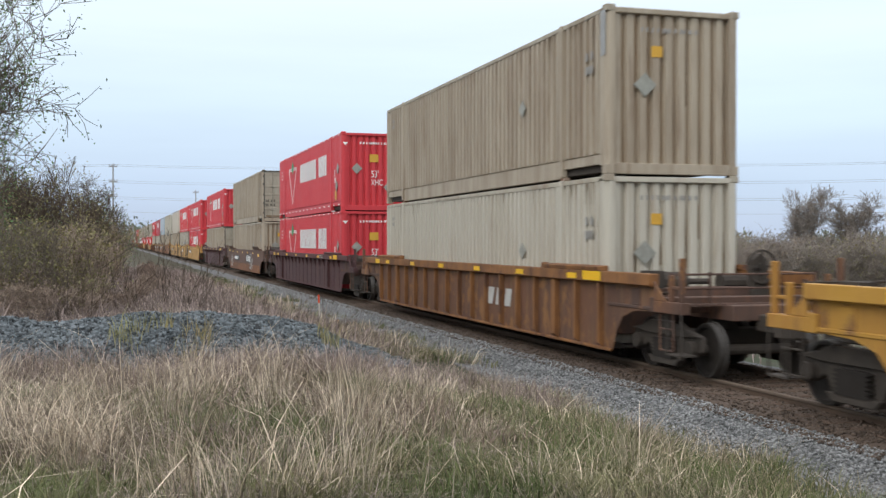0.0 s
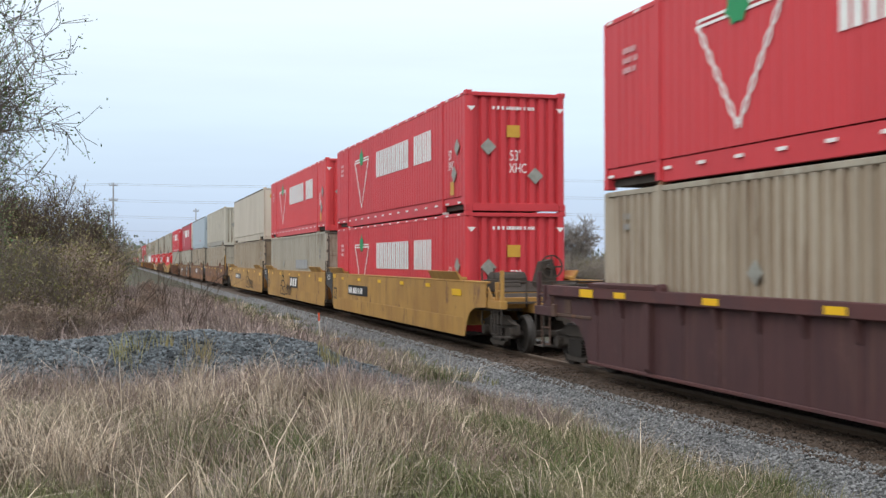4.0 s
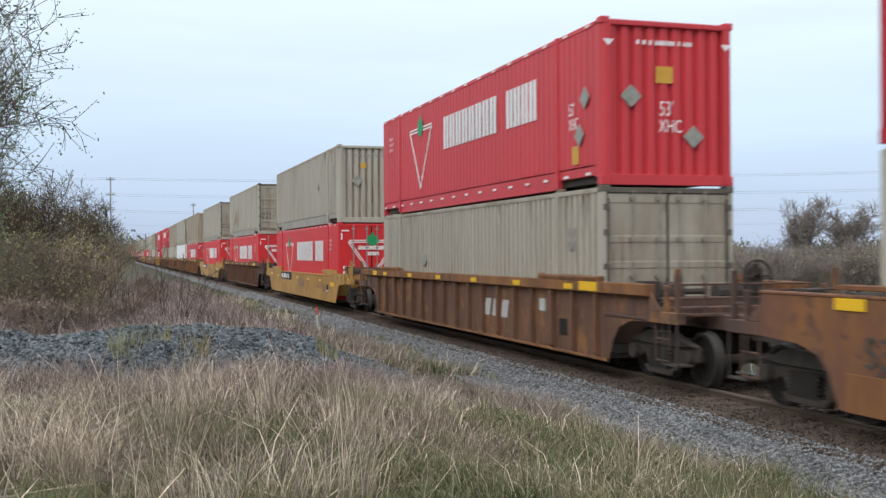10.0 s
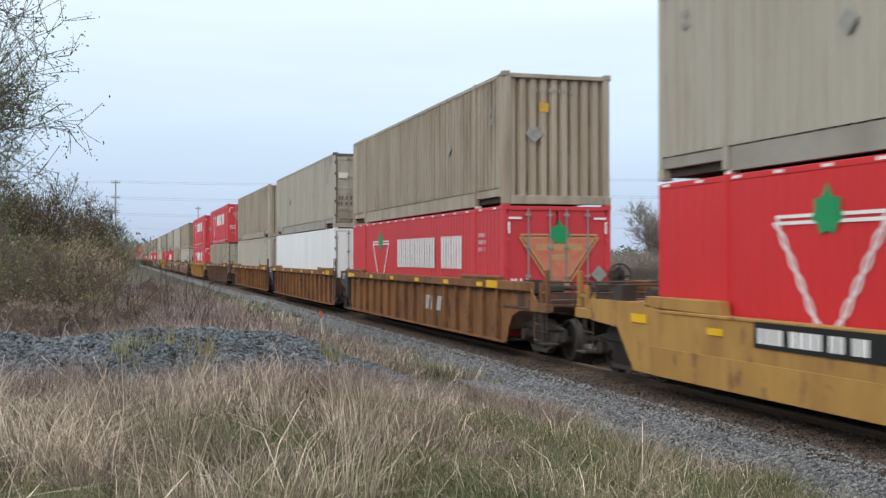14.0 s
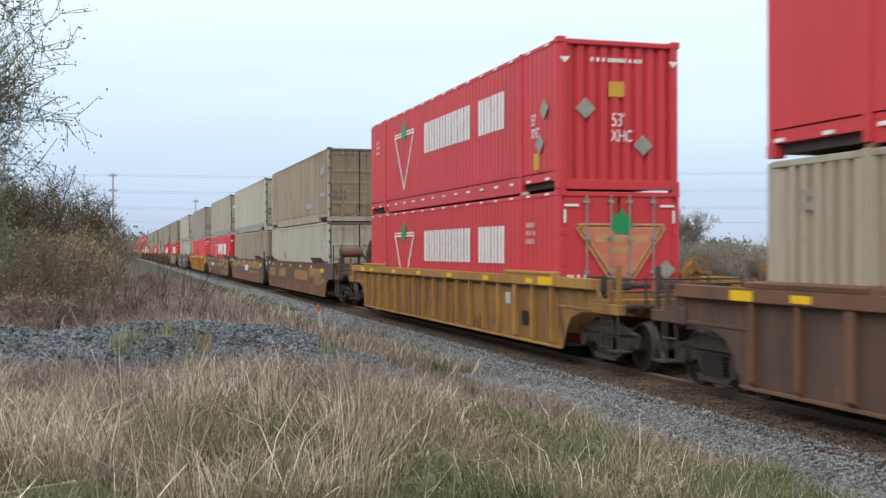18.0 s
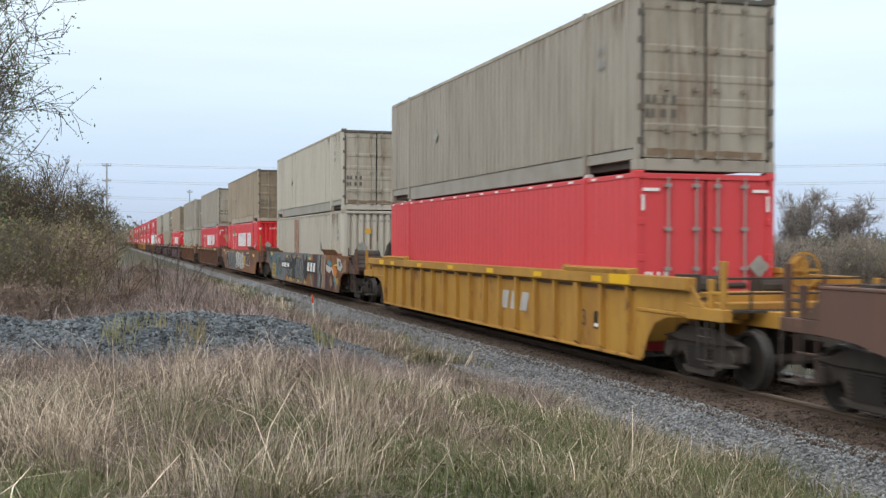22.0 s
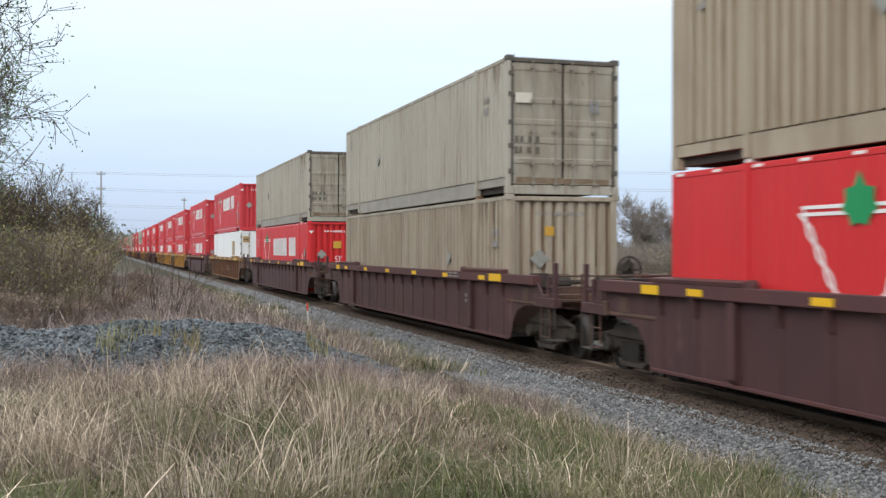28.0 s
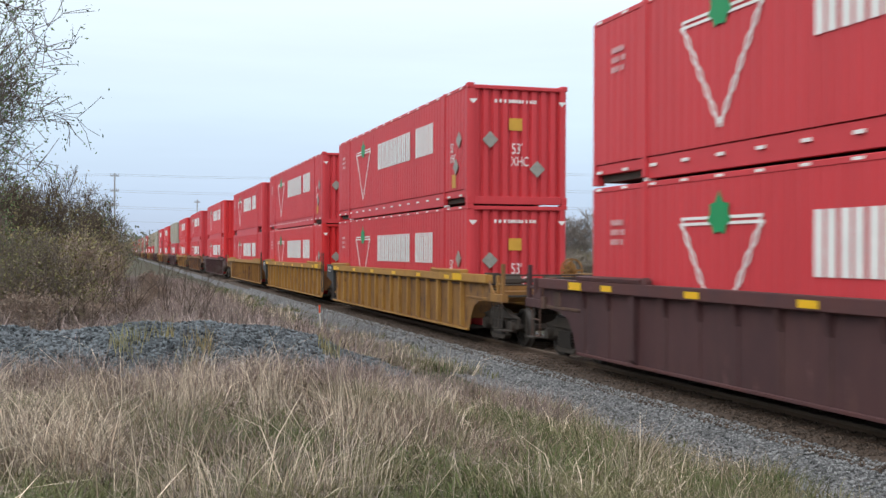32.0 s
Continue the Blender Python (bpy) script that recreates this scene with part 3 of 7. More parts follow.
# ---- mesh helpers ----
class Shape:
    """Collects plain solids into one mesh."""

    def __init__(self):
        self.v, self.f = [], []

    def add(self, pts, faces):
        k = len(self.v)
        self.v += [tuple(p) for p in pts]
        self.f += [tuple(i + k for i in q) for q in faces]
        return self

    def box(self, x0, x1, y0, y1, z0, z1):
        return self.add([(x, y, z) for x in (x0, x1) for y in (y0, y1) for z in (z0, z1)],
                        [(0, 1, 3, 2), (4, 6, 7, 5), (0, 4, 5, 1), (2, 3, 7, 6), (0, 2, 6, 4), (1, 5, 7, 3)])

    def prism(self, profile, x0, x1, axis="x"):
        """An outline (two numbers a point) drawn out along one axis."""
        n = len(profile)
        put = {"x": lambda a, p, q: (a, p, q), "y": lambda a, p, q: (p, a, q), "z": lambda a, p, q: (p, q, a)}[axis]
        pts = [put(a, p, q) for a in (x0, x1) for p, q in profile]
        return self.add(pts, [tuple(range(n)), tuple(range(2 * n - 1, n - 1, -1))] + [(i, i + n, (i + 1) % n + n, (i + 1) % n) for i in range(n)])

    def tube(self, a, b, ra, rb=None, n=6):
        a, b = Vector(a), Vector(b)
        rb = ra if rb is None else rb
        u = (b - a).normalized()
        s = u.orthogonal().normalized()
        t = u.cross(s)
        ring = [(math.cos(6.2832 * i / n), math.sin(6.2832 * i / n)) for i in range(n)]
        pts = [a + (s * c + t * q) * ra for c, q in ring] + [b + (s * c + t * q) * rb for c, q in ring]
        return self.add(pts, [(i, (i + 1) % n, (i + 1) % n + n, i + n) for i in range(n)] + [tuple(range(n - 1, -1, -1)), tuple(range(n, 2 * n))])

    def lathe(self, profile, n=24):
        """A ring turned round the x axis: points are (x, radius)."""
        k = len(profile)
        pts = [(x, r * math.cos(6.2832 * i / n), r * math.sin(6.2832 * i / n)) for i in range(n) for x, r in profile]
        return self.add(pts, [(i * k + j, i * k + (j + 1) % k, (i + 1) % n * k + (j + 1) % k, (i + 1) % n * k + j) for i in range(n) for j in range(k)])

    def strip(self, pts, width, x, thick=0.004):
        """A painted stroke on a side wall: one bent band through (y, z) points at the given x."""
        rows = []
        for i, (y, z) in enumerate(pts):
            (ya, za), (yb, zb) = pts[max(0, i - 1)], pts[min(len(pts) - 1, i + 1)]
            k = width / 2 / max(1e-6, math.hypot(yb - ya, zb - za))
            ny, nz = -(zb - za) * k, (yb - ya) * k
            rows.append([(x, y + ny, z + nz), (x, y - ny, z - nz), (x - thick, y - ny, z - nz), (x - thick, y + ny, z + nz)])
        n = len(rows)
        faces = [(4 * i + a, 4 * i + (a + 1) % 4, 4 * i + 4 + (a + 1) % 4, 4 * i + 4 + a) for i in range(n - 1) for a in range(4)]
        return self.add([p for r in rows for p in r], faces + [(3, 2, 1, 0), (4 * n - 4, 4 * n - 3, 4 * n - 2, 4 * n - 1)])

    def mesh(self, name, bevel=0.0, smooth=False):
        me = bpy.data.meshes.new(name)
        me.from_pydata(self.v, [], self.f)
        bm = bmesh.new()
        bm.from_mesh(me)
        bmesh.ops.recalc_face_normals(bm, faces=bm.faces)
        if bevel:
            sharp = [e for e in bm.edges if len(e.link_faces) == 2 and e.calc_face_angle(0) > 0.6]
            bmesh.ops.bevel(bm, geom=sharp, offset=bevel, segments=1, affect="EDGES", clamp_overlap=True)
        bm.to_mesh(me)
        bm.free()
        if smooth:
            me.shade_smooth()
        me.materials.append(None)
        return me


CACHE = {}


def cached(key, make):
    if key not in CACHE:
        CACHE[key] = make()
    return CACHE[key]


def part(name, me, material, parent=None, label="", at=None):
    """One mesh object under a thing or under a part, painted by the object."""
    ob = new(name, me)
    ob.material_slots[0].link = "OBJECT"
    ob.material_slots[0].material = M[material]
    if parent is not None:
        ob.parent = parent
    if at is not None:
        ob.matrix_basis = at
    if label:
        tagged(ob, label)
    return ob


def lettering(text, height):
    """Letters of the built-in font as a flat mesh in the x-y plane, from the lower left corner."""
    def make():
        cu = bpy.data.curves.new("text", "FONT")
        cu.body, cu.size, cu.extrude = text, height * 1.4, 0.002
        ob = bpy.data.objects.new("text", cu)
        scene.collection.objects.link(ob)
        me = bpy.data.meshes.new_from_object(ob.evaluated_get(bpy.context.evaluated_depsgraph_get()))
        bpy.data.objects.remove(ob)
        me.materials.clear()
        me.materials.append(None)
        return me
    return cached(("text", text, height), make)


SIDE = Matrix(((0, 0, -1, 0), (-1, 0, 0, 0), (0, 1, 0, 0), (0, 0, 0, 1)))   # lettering turned to face -x, running towards -y
FRONT = Matrix(((1, 0, 0, 0), (0, 0, -1, 0), (0, 1, 0, 0), (0, 0, 0, 1)))  # lettering turned to face -y, running towards +x


NARROW = Matrix.Diagonal((0.66, 1, 1, 1))    # condensed letters


def on_side(x, y, z):
    return Matrix.Translation((x, y, z)) @ SIDE


def on_front(x, y, z):
    return Matrix.Translation((x, y, z)) @ FRONT


# ---- freight containers: 53 feet long, origin at the middle of the underside, the end that faces the camera at -y ----
LEN, WID, HIG = 16.154, 2.62, 2.90
HL, HW = LEN / 2, WID / 2
BAR = 0.36                      # top of the lower side rail


def wall_ribbed(sign, pitch, depth, y0=-6.0, y1=6.0):
    """A pressed steel side wall: flat lands and shallow channels, drawn from the rail to the roof rail."""
    def make():
        s, n = Shape(), 0
        line = []
        y = -HL + 0.1
        while y < HL - 0.1 - pitch:
            a = 0.76 if pitch > 0.4 else 0.44
            line += [(y, 0), (y + pitch * a, 0), (y + pitch * (a + 0.05), depth), (y + pitch * 0.95, depth)]
            y += pitch
        line.append((HL - 0.1, 0))
        x = sign * (HW - 0.004)
        out = [(x - sign * dd, yy) for yy, dd in line]
        pts = [(a, b, z) for z in (BAR - 0.02, HIG - 0.09) for a, b in out] + [(x - sign * 0.09, b, z) for z in (BAR - 0.02, HIG - 0.09) for a, b in out]
        n = len(out)
        faces = []
        for i in range(n - 1):
            faces += [(i, i + 1, n + i + 1, n + i), (2 * n + i, 3 * n + i, 3 * n + i + 1, 2 * n + i + 1)]
        me = s.add(pts, faces).mesh("side_wall")
        me.materials.append(None)
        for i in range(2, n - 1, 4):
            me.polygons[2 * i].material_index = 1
        return me
    return cached(("ribbed", sign, pitch, depth), make)


def wall_smooth(sign):
    return cached(("smooth", sign), lambda: Shape().box(sign * (HW - 0.004), sign * (HW - 0.08), -HL + 0.1, HL - 0.1, BAR - 0.02, HIG - 0.09).mesh("side_wall", 0.004))


def bottom_rail(sign):
    def make():
        s = Shape()
        a, b = sorted((sign * (HW - 0.03), sign * (HW - 0.13)))
        s.box(a, b, -6.0, 6.0, -0.02, BAR - 0.035)
        for k in (-1, 1):
            lo, hi = sorted((k * 6.1, k * (HL - 0.1)))
            s.box(a, b, lo, hi, 0.15, BAR - 0.035)
        return s.mesh("bottom_rail", 0.006)
    return cached(("bottom_rail", sign), make)


def end_front():
    """A corrugated front wall at -y with deep upright channels and wide corner posts."""
    def make():
        s = Shape()
        line, x, p = [], -HW + 0.17, (WID - 0.34) / 9
        for i in range(9):
            line += [(x, -HL + 0.055), (x + p * 0.5, -HL + 0.055), (x + p * 0.62, -HL + 0.125), (x + p * 0.88, -HL + 0.125)]
            x += p
        line.append((HW - 0.17, -HL + 0.055))
        n = len(line)
        pts = [(a, b, z) for z in (0.16, HIG - 0.08) for a, b in line]
        s.add(pts, [(i, i + 1, n + i + 1, n + i) for i in range(n - 1)])
        s.box(-HW + 0.17, HW - 0.17, -HL + 0.13, -HL + 0.17, 0.16, HIG - 0.08)
        me = s.mesh("front_wall")
        me.materials.append(None)
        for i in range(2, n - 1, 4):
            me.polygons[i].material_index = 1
        return me
    return cached("front", make)


def corner_post(kx, ky, wide):
    def make():
        s = Shape()
        w = 0.19 if wide else 0.09
        c = 0.07 if wide else 0.02
        a, b = kx * HW, ky * HL
        prof = [(a, b - ky * 0.30 if wide else b - ky * 0.12), (a, b - ky * c), (a - kx * c, b), (a - kx * w, b), (a - kx * w, b - ky * 0.13), (a - kx * 0.13, b - ky * (0.30 if wide else 0.12))]
        s.prism(prof, 0.12, HIG - 0.02, "z")
        return s.mesh("corner_post", 0.008)
    return cached(("corner", kx, ky, wide), make)


def castings(kx, ky):
    def make():
        s = Shape()
        a, b = kx * (HW - 0.08), ky * (HL - 0.09)
        s.box(a - 0.083, a + 0.083, b - 0.093, b + 0.093, -0.03, 0.14)
        s.tube((a + kx * 0.07, b, 0.08), (a + kx * 0.085, b, 0.08), 0.035, 0.03, 8)
        return s.mesh("corner_casting", 0.008)
    return cached(("casting", kx, ky), make)


def top_casting(kx):
    a, b = kx * (HW - 0.08), -HL + 0.09
    return cached(("top_casting", kx), lambda: Shape().box(a - 0.088, a + 0.088, b - 0.097, b + 0.097, HIG - 0.085, HIG + 0.040).mesh("corner_casting", 0.012))


def door_leaf(k, panels):
    """One door leaf at -y: a raised rim and pressed panels one above the other."""
    def make():
        s = Shape()
        x0, x1 = (-HW + 0.125, -0.028) if k < 0 else (0.028, HW - 0.125)
        y = -HL + 0.03
        s.box(x0, x1, y + 0.03, y + 0.055, 0.17, HIG - 0.10)
        if panels:
            s = Shape()
            edges = (0.17, 0.30, 0.62, 0.74, 1.06, 1.18, 1.46, 1.58, 1.92, 2.04, 2.62, HIG - 0.10)
            prof = [(y + 0.055, 0.17), (y + 0.055, HIG - 0.10)]
            for i in range(len(edges) - 2, -1, -1):
                lo, hi, o = edges[i], edges[i + 1], 0.0 if i % 2 == 0 else 0.011
                prof += [(y + o, hi - 0.012), (y + o, lo + 0.012)]
            s.prism(prof, x0, x1)
        else:
            s.box(x0, x1, y, y + 0.031, 0.17, HIG - 0.10)
        return s.mesh("door", 0.004)
    return cached(("door", k, panels), make)


def lock_rod(x):
    def make():
        s = Shape().tube((x, -HL - 0.03, 0.12), (x, -HL - 0.03, HIG - 0.06), 0.017, n=8)
        for z in (0.2, 0.62, 1.32, 1.98, HIG - 0.2):
            s.box(x - 0.05, x + 0.05, -HL - 0.05, -HL + 0.03, z - 0.03, z + 0.03)
        h = -0.30 if abs(x) > 0.6 else 0.30
        h = h if x > 0 else -h
        s.box(min(x, x - h), max(x, x - h), -HL - 0.062, -HL - 0.046, 0.69, 0.72)
        return s.mesh("lock_rod")
    return cached(("rod", x), make)


def hinges(kx):
    def make():
        prof = [(-HL + 0.03, 0.2), (-HL + 0.03, 2.7), (-HL + 0.008, 2.7)]
        for z in (2.55, 2.1, 1.5, 1.0, 0.45):
            prof += [(-HL + 0.008, z + 0.06), (-HL - 0.008, z + 0.05), (-HL - 0.008, z - 0.05), (-HL + 0.008, z - 0.06)]
        prof.append((-HL + 0.008, 0.2))
        return Shape().prism(prof, kx * (HW - 0.03), kx * (HW - 0.15)).mesh("hinge_strip")
    return cached(("hinge", kx), make)


def ragged(w, h, seed):
    """A painted block with stepped, flaked edges in the x-y plane."""
    def make():
        rnd, top, low = random.Random(seed), [], []
        n = max(3, int(w / 0.32))
        for side, z0 in ((top, h), (low, 0.0)):
            z = z0
            for i in range(n):
                a, b = w * i / n, w * (i + 1) / n
                if rnd.random() < 0.5:
                    z = z0 + rnd.uniform(-0.5, 0.22) * h * (0.55 if z0 else -0.55)
                side += [(a + rnd.uniform(0, 0.06), z + rnd.uniform(-0.02, 0.02)), (b - rnd.uniform(0, 0.06), z + rnd.uniform(-0.03, 0.02))]
        return Shape().prism(top + low[::-1], 0, 0.003, "z").mesh("patch")
    return cached(("ragged", w, h, seed), make)


def channel_stains(seed):
    """Brown dirt that has run down some of the front wall's channels, in the x-z plane, as one mesh."""
    def make():
        s, rnd = Shape(), random.Random(seed)
        p = (WID - 0.34) / 9
        for i in range(9):
            for _ in range(rnd.choice((0, 1, 1, 2))):
                c, w = -HW + 0.17 + p * (i + 0.75), p * rnd.uniform(0.09, 0.125)
                z0 = 0.2 if rnd.random() < 0.45 else rnd.uniform(0.5, 1.9)
                z1 = min(HIG - 0.12, z0 + rnd.uniform(0.35, 1.3))
                m = (z0 + z1) / 2
                s.prism([(c - w, z0), (c + w * 0.9, z0), (c + w * 0.8, m), (c + w * 0.2, z1), (c - w * 0.5, m + 0.1)], -HL + 0.1225, -HL + 0.1245, "y")
        return s.mesh("stain")
    return cached(("channel_stains", seed), make)


def corner_drips(seed):
    """Dark runs from the roof edge down the near end of the side wall, in the x-y plane, as one mesh."""
    def make():
        s, rnd = Shape(), random.Random(seed)
        for i in range(16):
            x = 15.2 - rnd.uniform(0, 1.6) if i < 9 else rnd.uniform(0, 14.5)
            w, h = rnd.uniform(0.012, 0.05), rnd.uniform(0.15, 0.75) if i < 9 else rnd.uniform(0.1, 0.45)
            s.prism([(x, 0), (x + w, 0), (x + w * 0.8, -h * 0.6), (x + w * 0.5, -h), (x + w * 0.15, -h * 0.5)], 0, 0.002, "z")
        return s.mesh("stain")
    return cached(("corner_drips", seed), make)


def blocks(width, height, count, seed):
    """A row of plain upright painted bars in close pairs, as wide and high as a maker's mark, in the x-y plane."""
    def make():
        s = Shape()
        w = width / count
        for i in range(count):
            a, b = (i + 0.07) * w, (i + 0.93) * w
            t = (b - a) * 0.43
            s.box(a, a + t, 0, height, 0, 0.003)
            s.box(b - t, b, 0, height, 0, 0.003)
        return s.mesh("blocks")
    return cached(("blocks", width, height, count), make)


def wedges(width, height):
    """Three plain slanted blocks side by side, in the x-y plane."""
    def make():
        s = Shape()
        w = width / 3
        for i in range(3):
            x = i * w
            s.prism([(x, 0), (x + w * 0.66, 0), (x + w * 0.90, height), (x + w * 0.24, height)], 0, 0.003, "z")
        return s.mesh("wedges")
    return cached(("wedges", width, height), make)


def bars(width, height, rows, seed=1):
    """Small print that cannot be read: rows of short bars in the x-y plane."""
    def make():
        s, rnd = Shape(), random.Random(seed)
        h = height / (rows * 1.7)
        for r in range(rows):
            x, y = 0.0, height - (r + 1) * height / rows + h * 0.35
            stop = width * rnd.uniform(0.75, 1.0)
            while x < stop:
                w = h * rnd.uniform(0.45, 0.75)
                s.box(x, x + w, y, y + h, 0, 0.003)
                x += w + h * rnd.choice((0.2, 0.25, 0.8))
        return s.mesh("print")
    return cached(("bars", width, height, rows, seed), make)


def outline_triangle(width, height, band, twisted=False):
    """The outline of a triangle that stands on its tip, in the x-y plane: two strokes a side, straight or wound round each other."""
    def make():
        s = Shape()
        tip, left, right = Vector((0, 0)), Vector((-width / 2, height)), Vector((width / 2, height))
        for a, b in ((tip, left), (left, right), (right, tip)):
            u = (b - a).normalized()
            q = Vector((-u.y, u.x))
            n = max(4, round((b - a).length / 0.055)) if twisted and (a is tip or b is tip) else 1
            for k, side in enumerate((1, -1)):
                for i in range(n):
                    c0, c1 = a + (b - a) * (i / n), a + (b - a) * ((i + 1) / n)
                    o0 = side * band * (0.3 if n == 1 else 0.34 * math.cos(i * 0.5236))
                    o1 = side * band * (0.3 if n == 1 else 0.34 * math.cos((i + 1) * 0.5236))
                    w = band * (0.16 if n == 1 else 0.15)
                    p = [c0 + q * (o0 + w), c0 + q * (o0 - w), c1 + q * (o1 - w), c1 + q * (o1 + w)]
                    s.prism([tuple(v) for v in p], 0.0006 * k, 0.003 + 0.0006 * k, "z")
        return s.mesh("triangle")
    return cached(("triangle", width, height, band, twisted), make)


def filled_triangle(width, height):
    return cached(("filled", width, height), lambda: Shape().prism([(0, 0), (width / 2, height), (-width / 2, height)], 0, 0.003, "z").mesh("triangle"))


def crest(size):
    """A plain pointed blot, in the x-y plane."""
    def make():
        pts = []
        for i in range(14):
            a, r = 6.2832 * i / 14 + 1.5708, size * (0.55 if i % 2 == 0 else 0.42)
            pts.append((math.cos(a) * r * 1.15, math.sin(a) * r))
        pts[0] = (0, size * 0.72)
        return Shape().prism(pts, 0, 0.004, "z").mesh("crest")
    return cached(("crest", size), make)


def diamond(size):
    return cached(("diamond", size), lambda: Shape().prism([(0, -size / 2), (size / 2, 0), (0, size / 2), (-size / 2, 0)], 0, 0.025, "z").mesh("placard", 0.004))


def plate(w, h, t=0.004):
    return cached(("plate", w, h, t), lambda: Shape().box(0, w, 0, h, 0, t).mesh("plate"))


def tape_row(sign, top):
    def make():
        s = Shape()
        y = -7.6
        while y < 7.7:
            if top:
                s.box(sign * (HW + 0.004), sign * (HW - 0.02), y, y + 0.22, HIG - 0.06, HIG - 0.02)
            else:
                s.box(sign * (HW + 0.004), sign * (HW - 0.02), y, y + 0.20, 0.165, 0.215)
            y += 1.02
        return s.mesh("tape_row")
    return cached(("tape", sign, top), make)


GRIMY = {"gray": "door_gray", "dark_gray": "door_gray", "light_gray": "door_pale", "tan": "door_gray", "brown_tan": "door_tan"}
# wall paint to the material of its channels, coloured for dirt and painted shade
DIRT_AND_SHADE = {"tan": "tan_channel", "brown_tan": "tan_channel", "gray": "gray_channel", "dark_gray": "gray_channel", "light_gray": "pale_channel", "white": "groove_shade"}


def container(label, paint, end, style="ribbed", mark="", extras=(), group="containers on the train", tape=False, simple=False, z_top=False):
    """One freight container. end: F a corrugated front, D doors, R a smooth wall. mark: the big painted sign on its sides."""
    box = tagged(new("freight_container"), label, "freight container", group)
    box.empty_display_size = 0.5
    for k in (-1, 1):
        if style == "ribbed":
            me = wall_ribbed(k, 0.262, (0.024 if end == "D" and not z_top else 0.042) if "gray" in paint else 0.050)
        elif style == "shallow":
            me = wall_ribbed(k, 0.262, 0.007 if paint == "bright_red" else 0.014)
        elif style == "wide":
            me = wall_ribbed(k, 0.50, 0.014)
        else:
            me = wall_smooth(k)
        wall = part("side_wall", me, paint, box)
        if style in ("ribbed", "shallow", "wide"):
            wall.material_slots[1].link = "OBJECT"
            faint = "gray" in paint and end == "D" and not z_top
            wall.material_slots[1].material = M[paint if faint else DIRT_AND_SHADE.get(paint, paint)]
        if simple:
            part("rails", cached(("rails", k), lambda: Shape().box(*sorted((k * HW, k * (HW - 0.07))), -HL + 0.1, HL - 0.1, HIG - 0.09, HIG).box(*sorted((k * (HW - 0.03), k * (HW - 0.13))), -6.0, 6.0, -0.02, BAR - 0.035).box(*sorted((k * (HW + 0.022), k * (HW - 0.10))), -6.12, -5.98, 0, HIG).mesh("rails")), paint, box)
            continue
        part("bottom_rail", bottom_rail(k), "rail_paint" if "gray" in paint and style != "smooth" else paint, box)
        part("top_rail", cached(("top_rail", k), lambda: Shape().box(k * HW, k * (HW - 0.07), -HL + 0.1, HL - 0.1, HIG - 0.09, HIG).mesh("top_rail", 0.01)), "dark_edge" if style == "smooth" and paint != "white" else GRIMY.get(paint, paint), box)
        if style != "smooth":
            for y in (-6.05, 6.05):
                part("side_post", cached(("side_post", k, y), lambda: Shape().box(k * (HW + 0.022), k * (HW - 0.10), y - 0.07, y + 0.07, 0.0, HIG + 0.012).mesh("side_post", 0.008)), paint, box)
    part("roof", cached("roof", lambda: Shape().box(-HW + 0.07, HW - 0.07, -HL + 0.12, HL - 0.12, HIG - 0.035, HIG - 0.012).mesh("roof")), paint, box)
    part("underframe", cached("underframe", lambda: Shape().box(-HW + 0.12, HW - 0.12, -HL + 0.12, HL - 0.12, 0.02, 0.17).mesh("underframe")), "steel", box)
    for kx in (-1, 1):
        for ky in (-1, 1):
            if simple and (ky > 0 or kx > 0):
                continue
            part("corner_post", corner_post(kx, ky, end == "F" and ky < 0), paint, box)
            part("corner_casting", castings(kx, ky), paint, box)
            if ky < 0 and not simple:
                part("corner_casting", top_casting(kx), "dark_edge" if end == "D" and paint in GRIMY else GRIMY.get(paint, paint), box)
    part("end_wall", cached("rear_wall", lambda: Shape().box(-HW + 0.09, HW - 0.09, HL - 0.09, HL - 0.04, 0.16, HIG - 0.08).mesh("end_wall")), paint, box)
    part("end_sill", cached("end_sill", lambda: Shape().box(-HW + 0.17, HW - 0.17, -HL + 0.005, -HL + 0.12, -0.035, 0.16).mesh("end_sill", 0.008)), paint, box)
    part("end_header", cached("end_header", lambda: Shape().box(-HW + 0.10, HW - 0.10, -HL + 0.004, -HL + 0.11, HIG - 0.10, HIG - 0.004).mesh("end_header", 0.008)), "dark_edge" if end == "D" and paint in ("tan", "brown_tan", "gray", "dark_gray", "light_gray") else paint, box)
    if end == "F":
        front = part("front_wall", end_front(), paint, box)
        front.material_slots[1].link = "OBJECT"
        front.material_slots[1].material = M[DIRT_AND_SHADE.get(paint, paint)]
    elif end == "D":
        part("door_seal", cached("door_seal", lambda: Shape().box(-HW + 0.085, HW - 0.085, -HL + 0.088, -HL + 0.12, 0.15, HIG - 0.09).mesh("door_seal")), "dark", box, "black rubber door seal")
        for k in (-1, 1):
            leaf = part("door", door_leaf(k, "plain_doors" not in extras), GRIMY.get(paint, paint), box)
            if not simple:
                for x in (0.20, 0.72):
                    part("lock_rod", lock_rod(k * x), "faded_letter" if "red" in paint else "rod", leaf)
                part("hinge_strip", hinges(k), "placard" if paint == "white" else paint if "red" in paint else "dark_edge", leaf)
    else:
        part("front_wall", cached("flat_end", lambda: Shape().box(-HW + 0.09, HW - 0.09, -HL + 0.03, -HL + 0.10, 0.16, HIG - 0.10).mesh("front_wall", 0.01)), extras[0] if extras and extras[0] in M else paint, box)
    X, Y = -HW - 0.005, -HL - 0.005
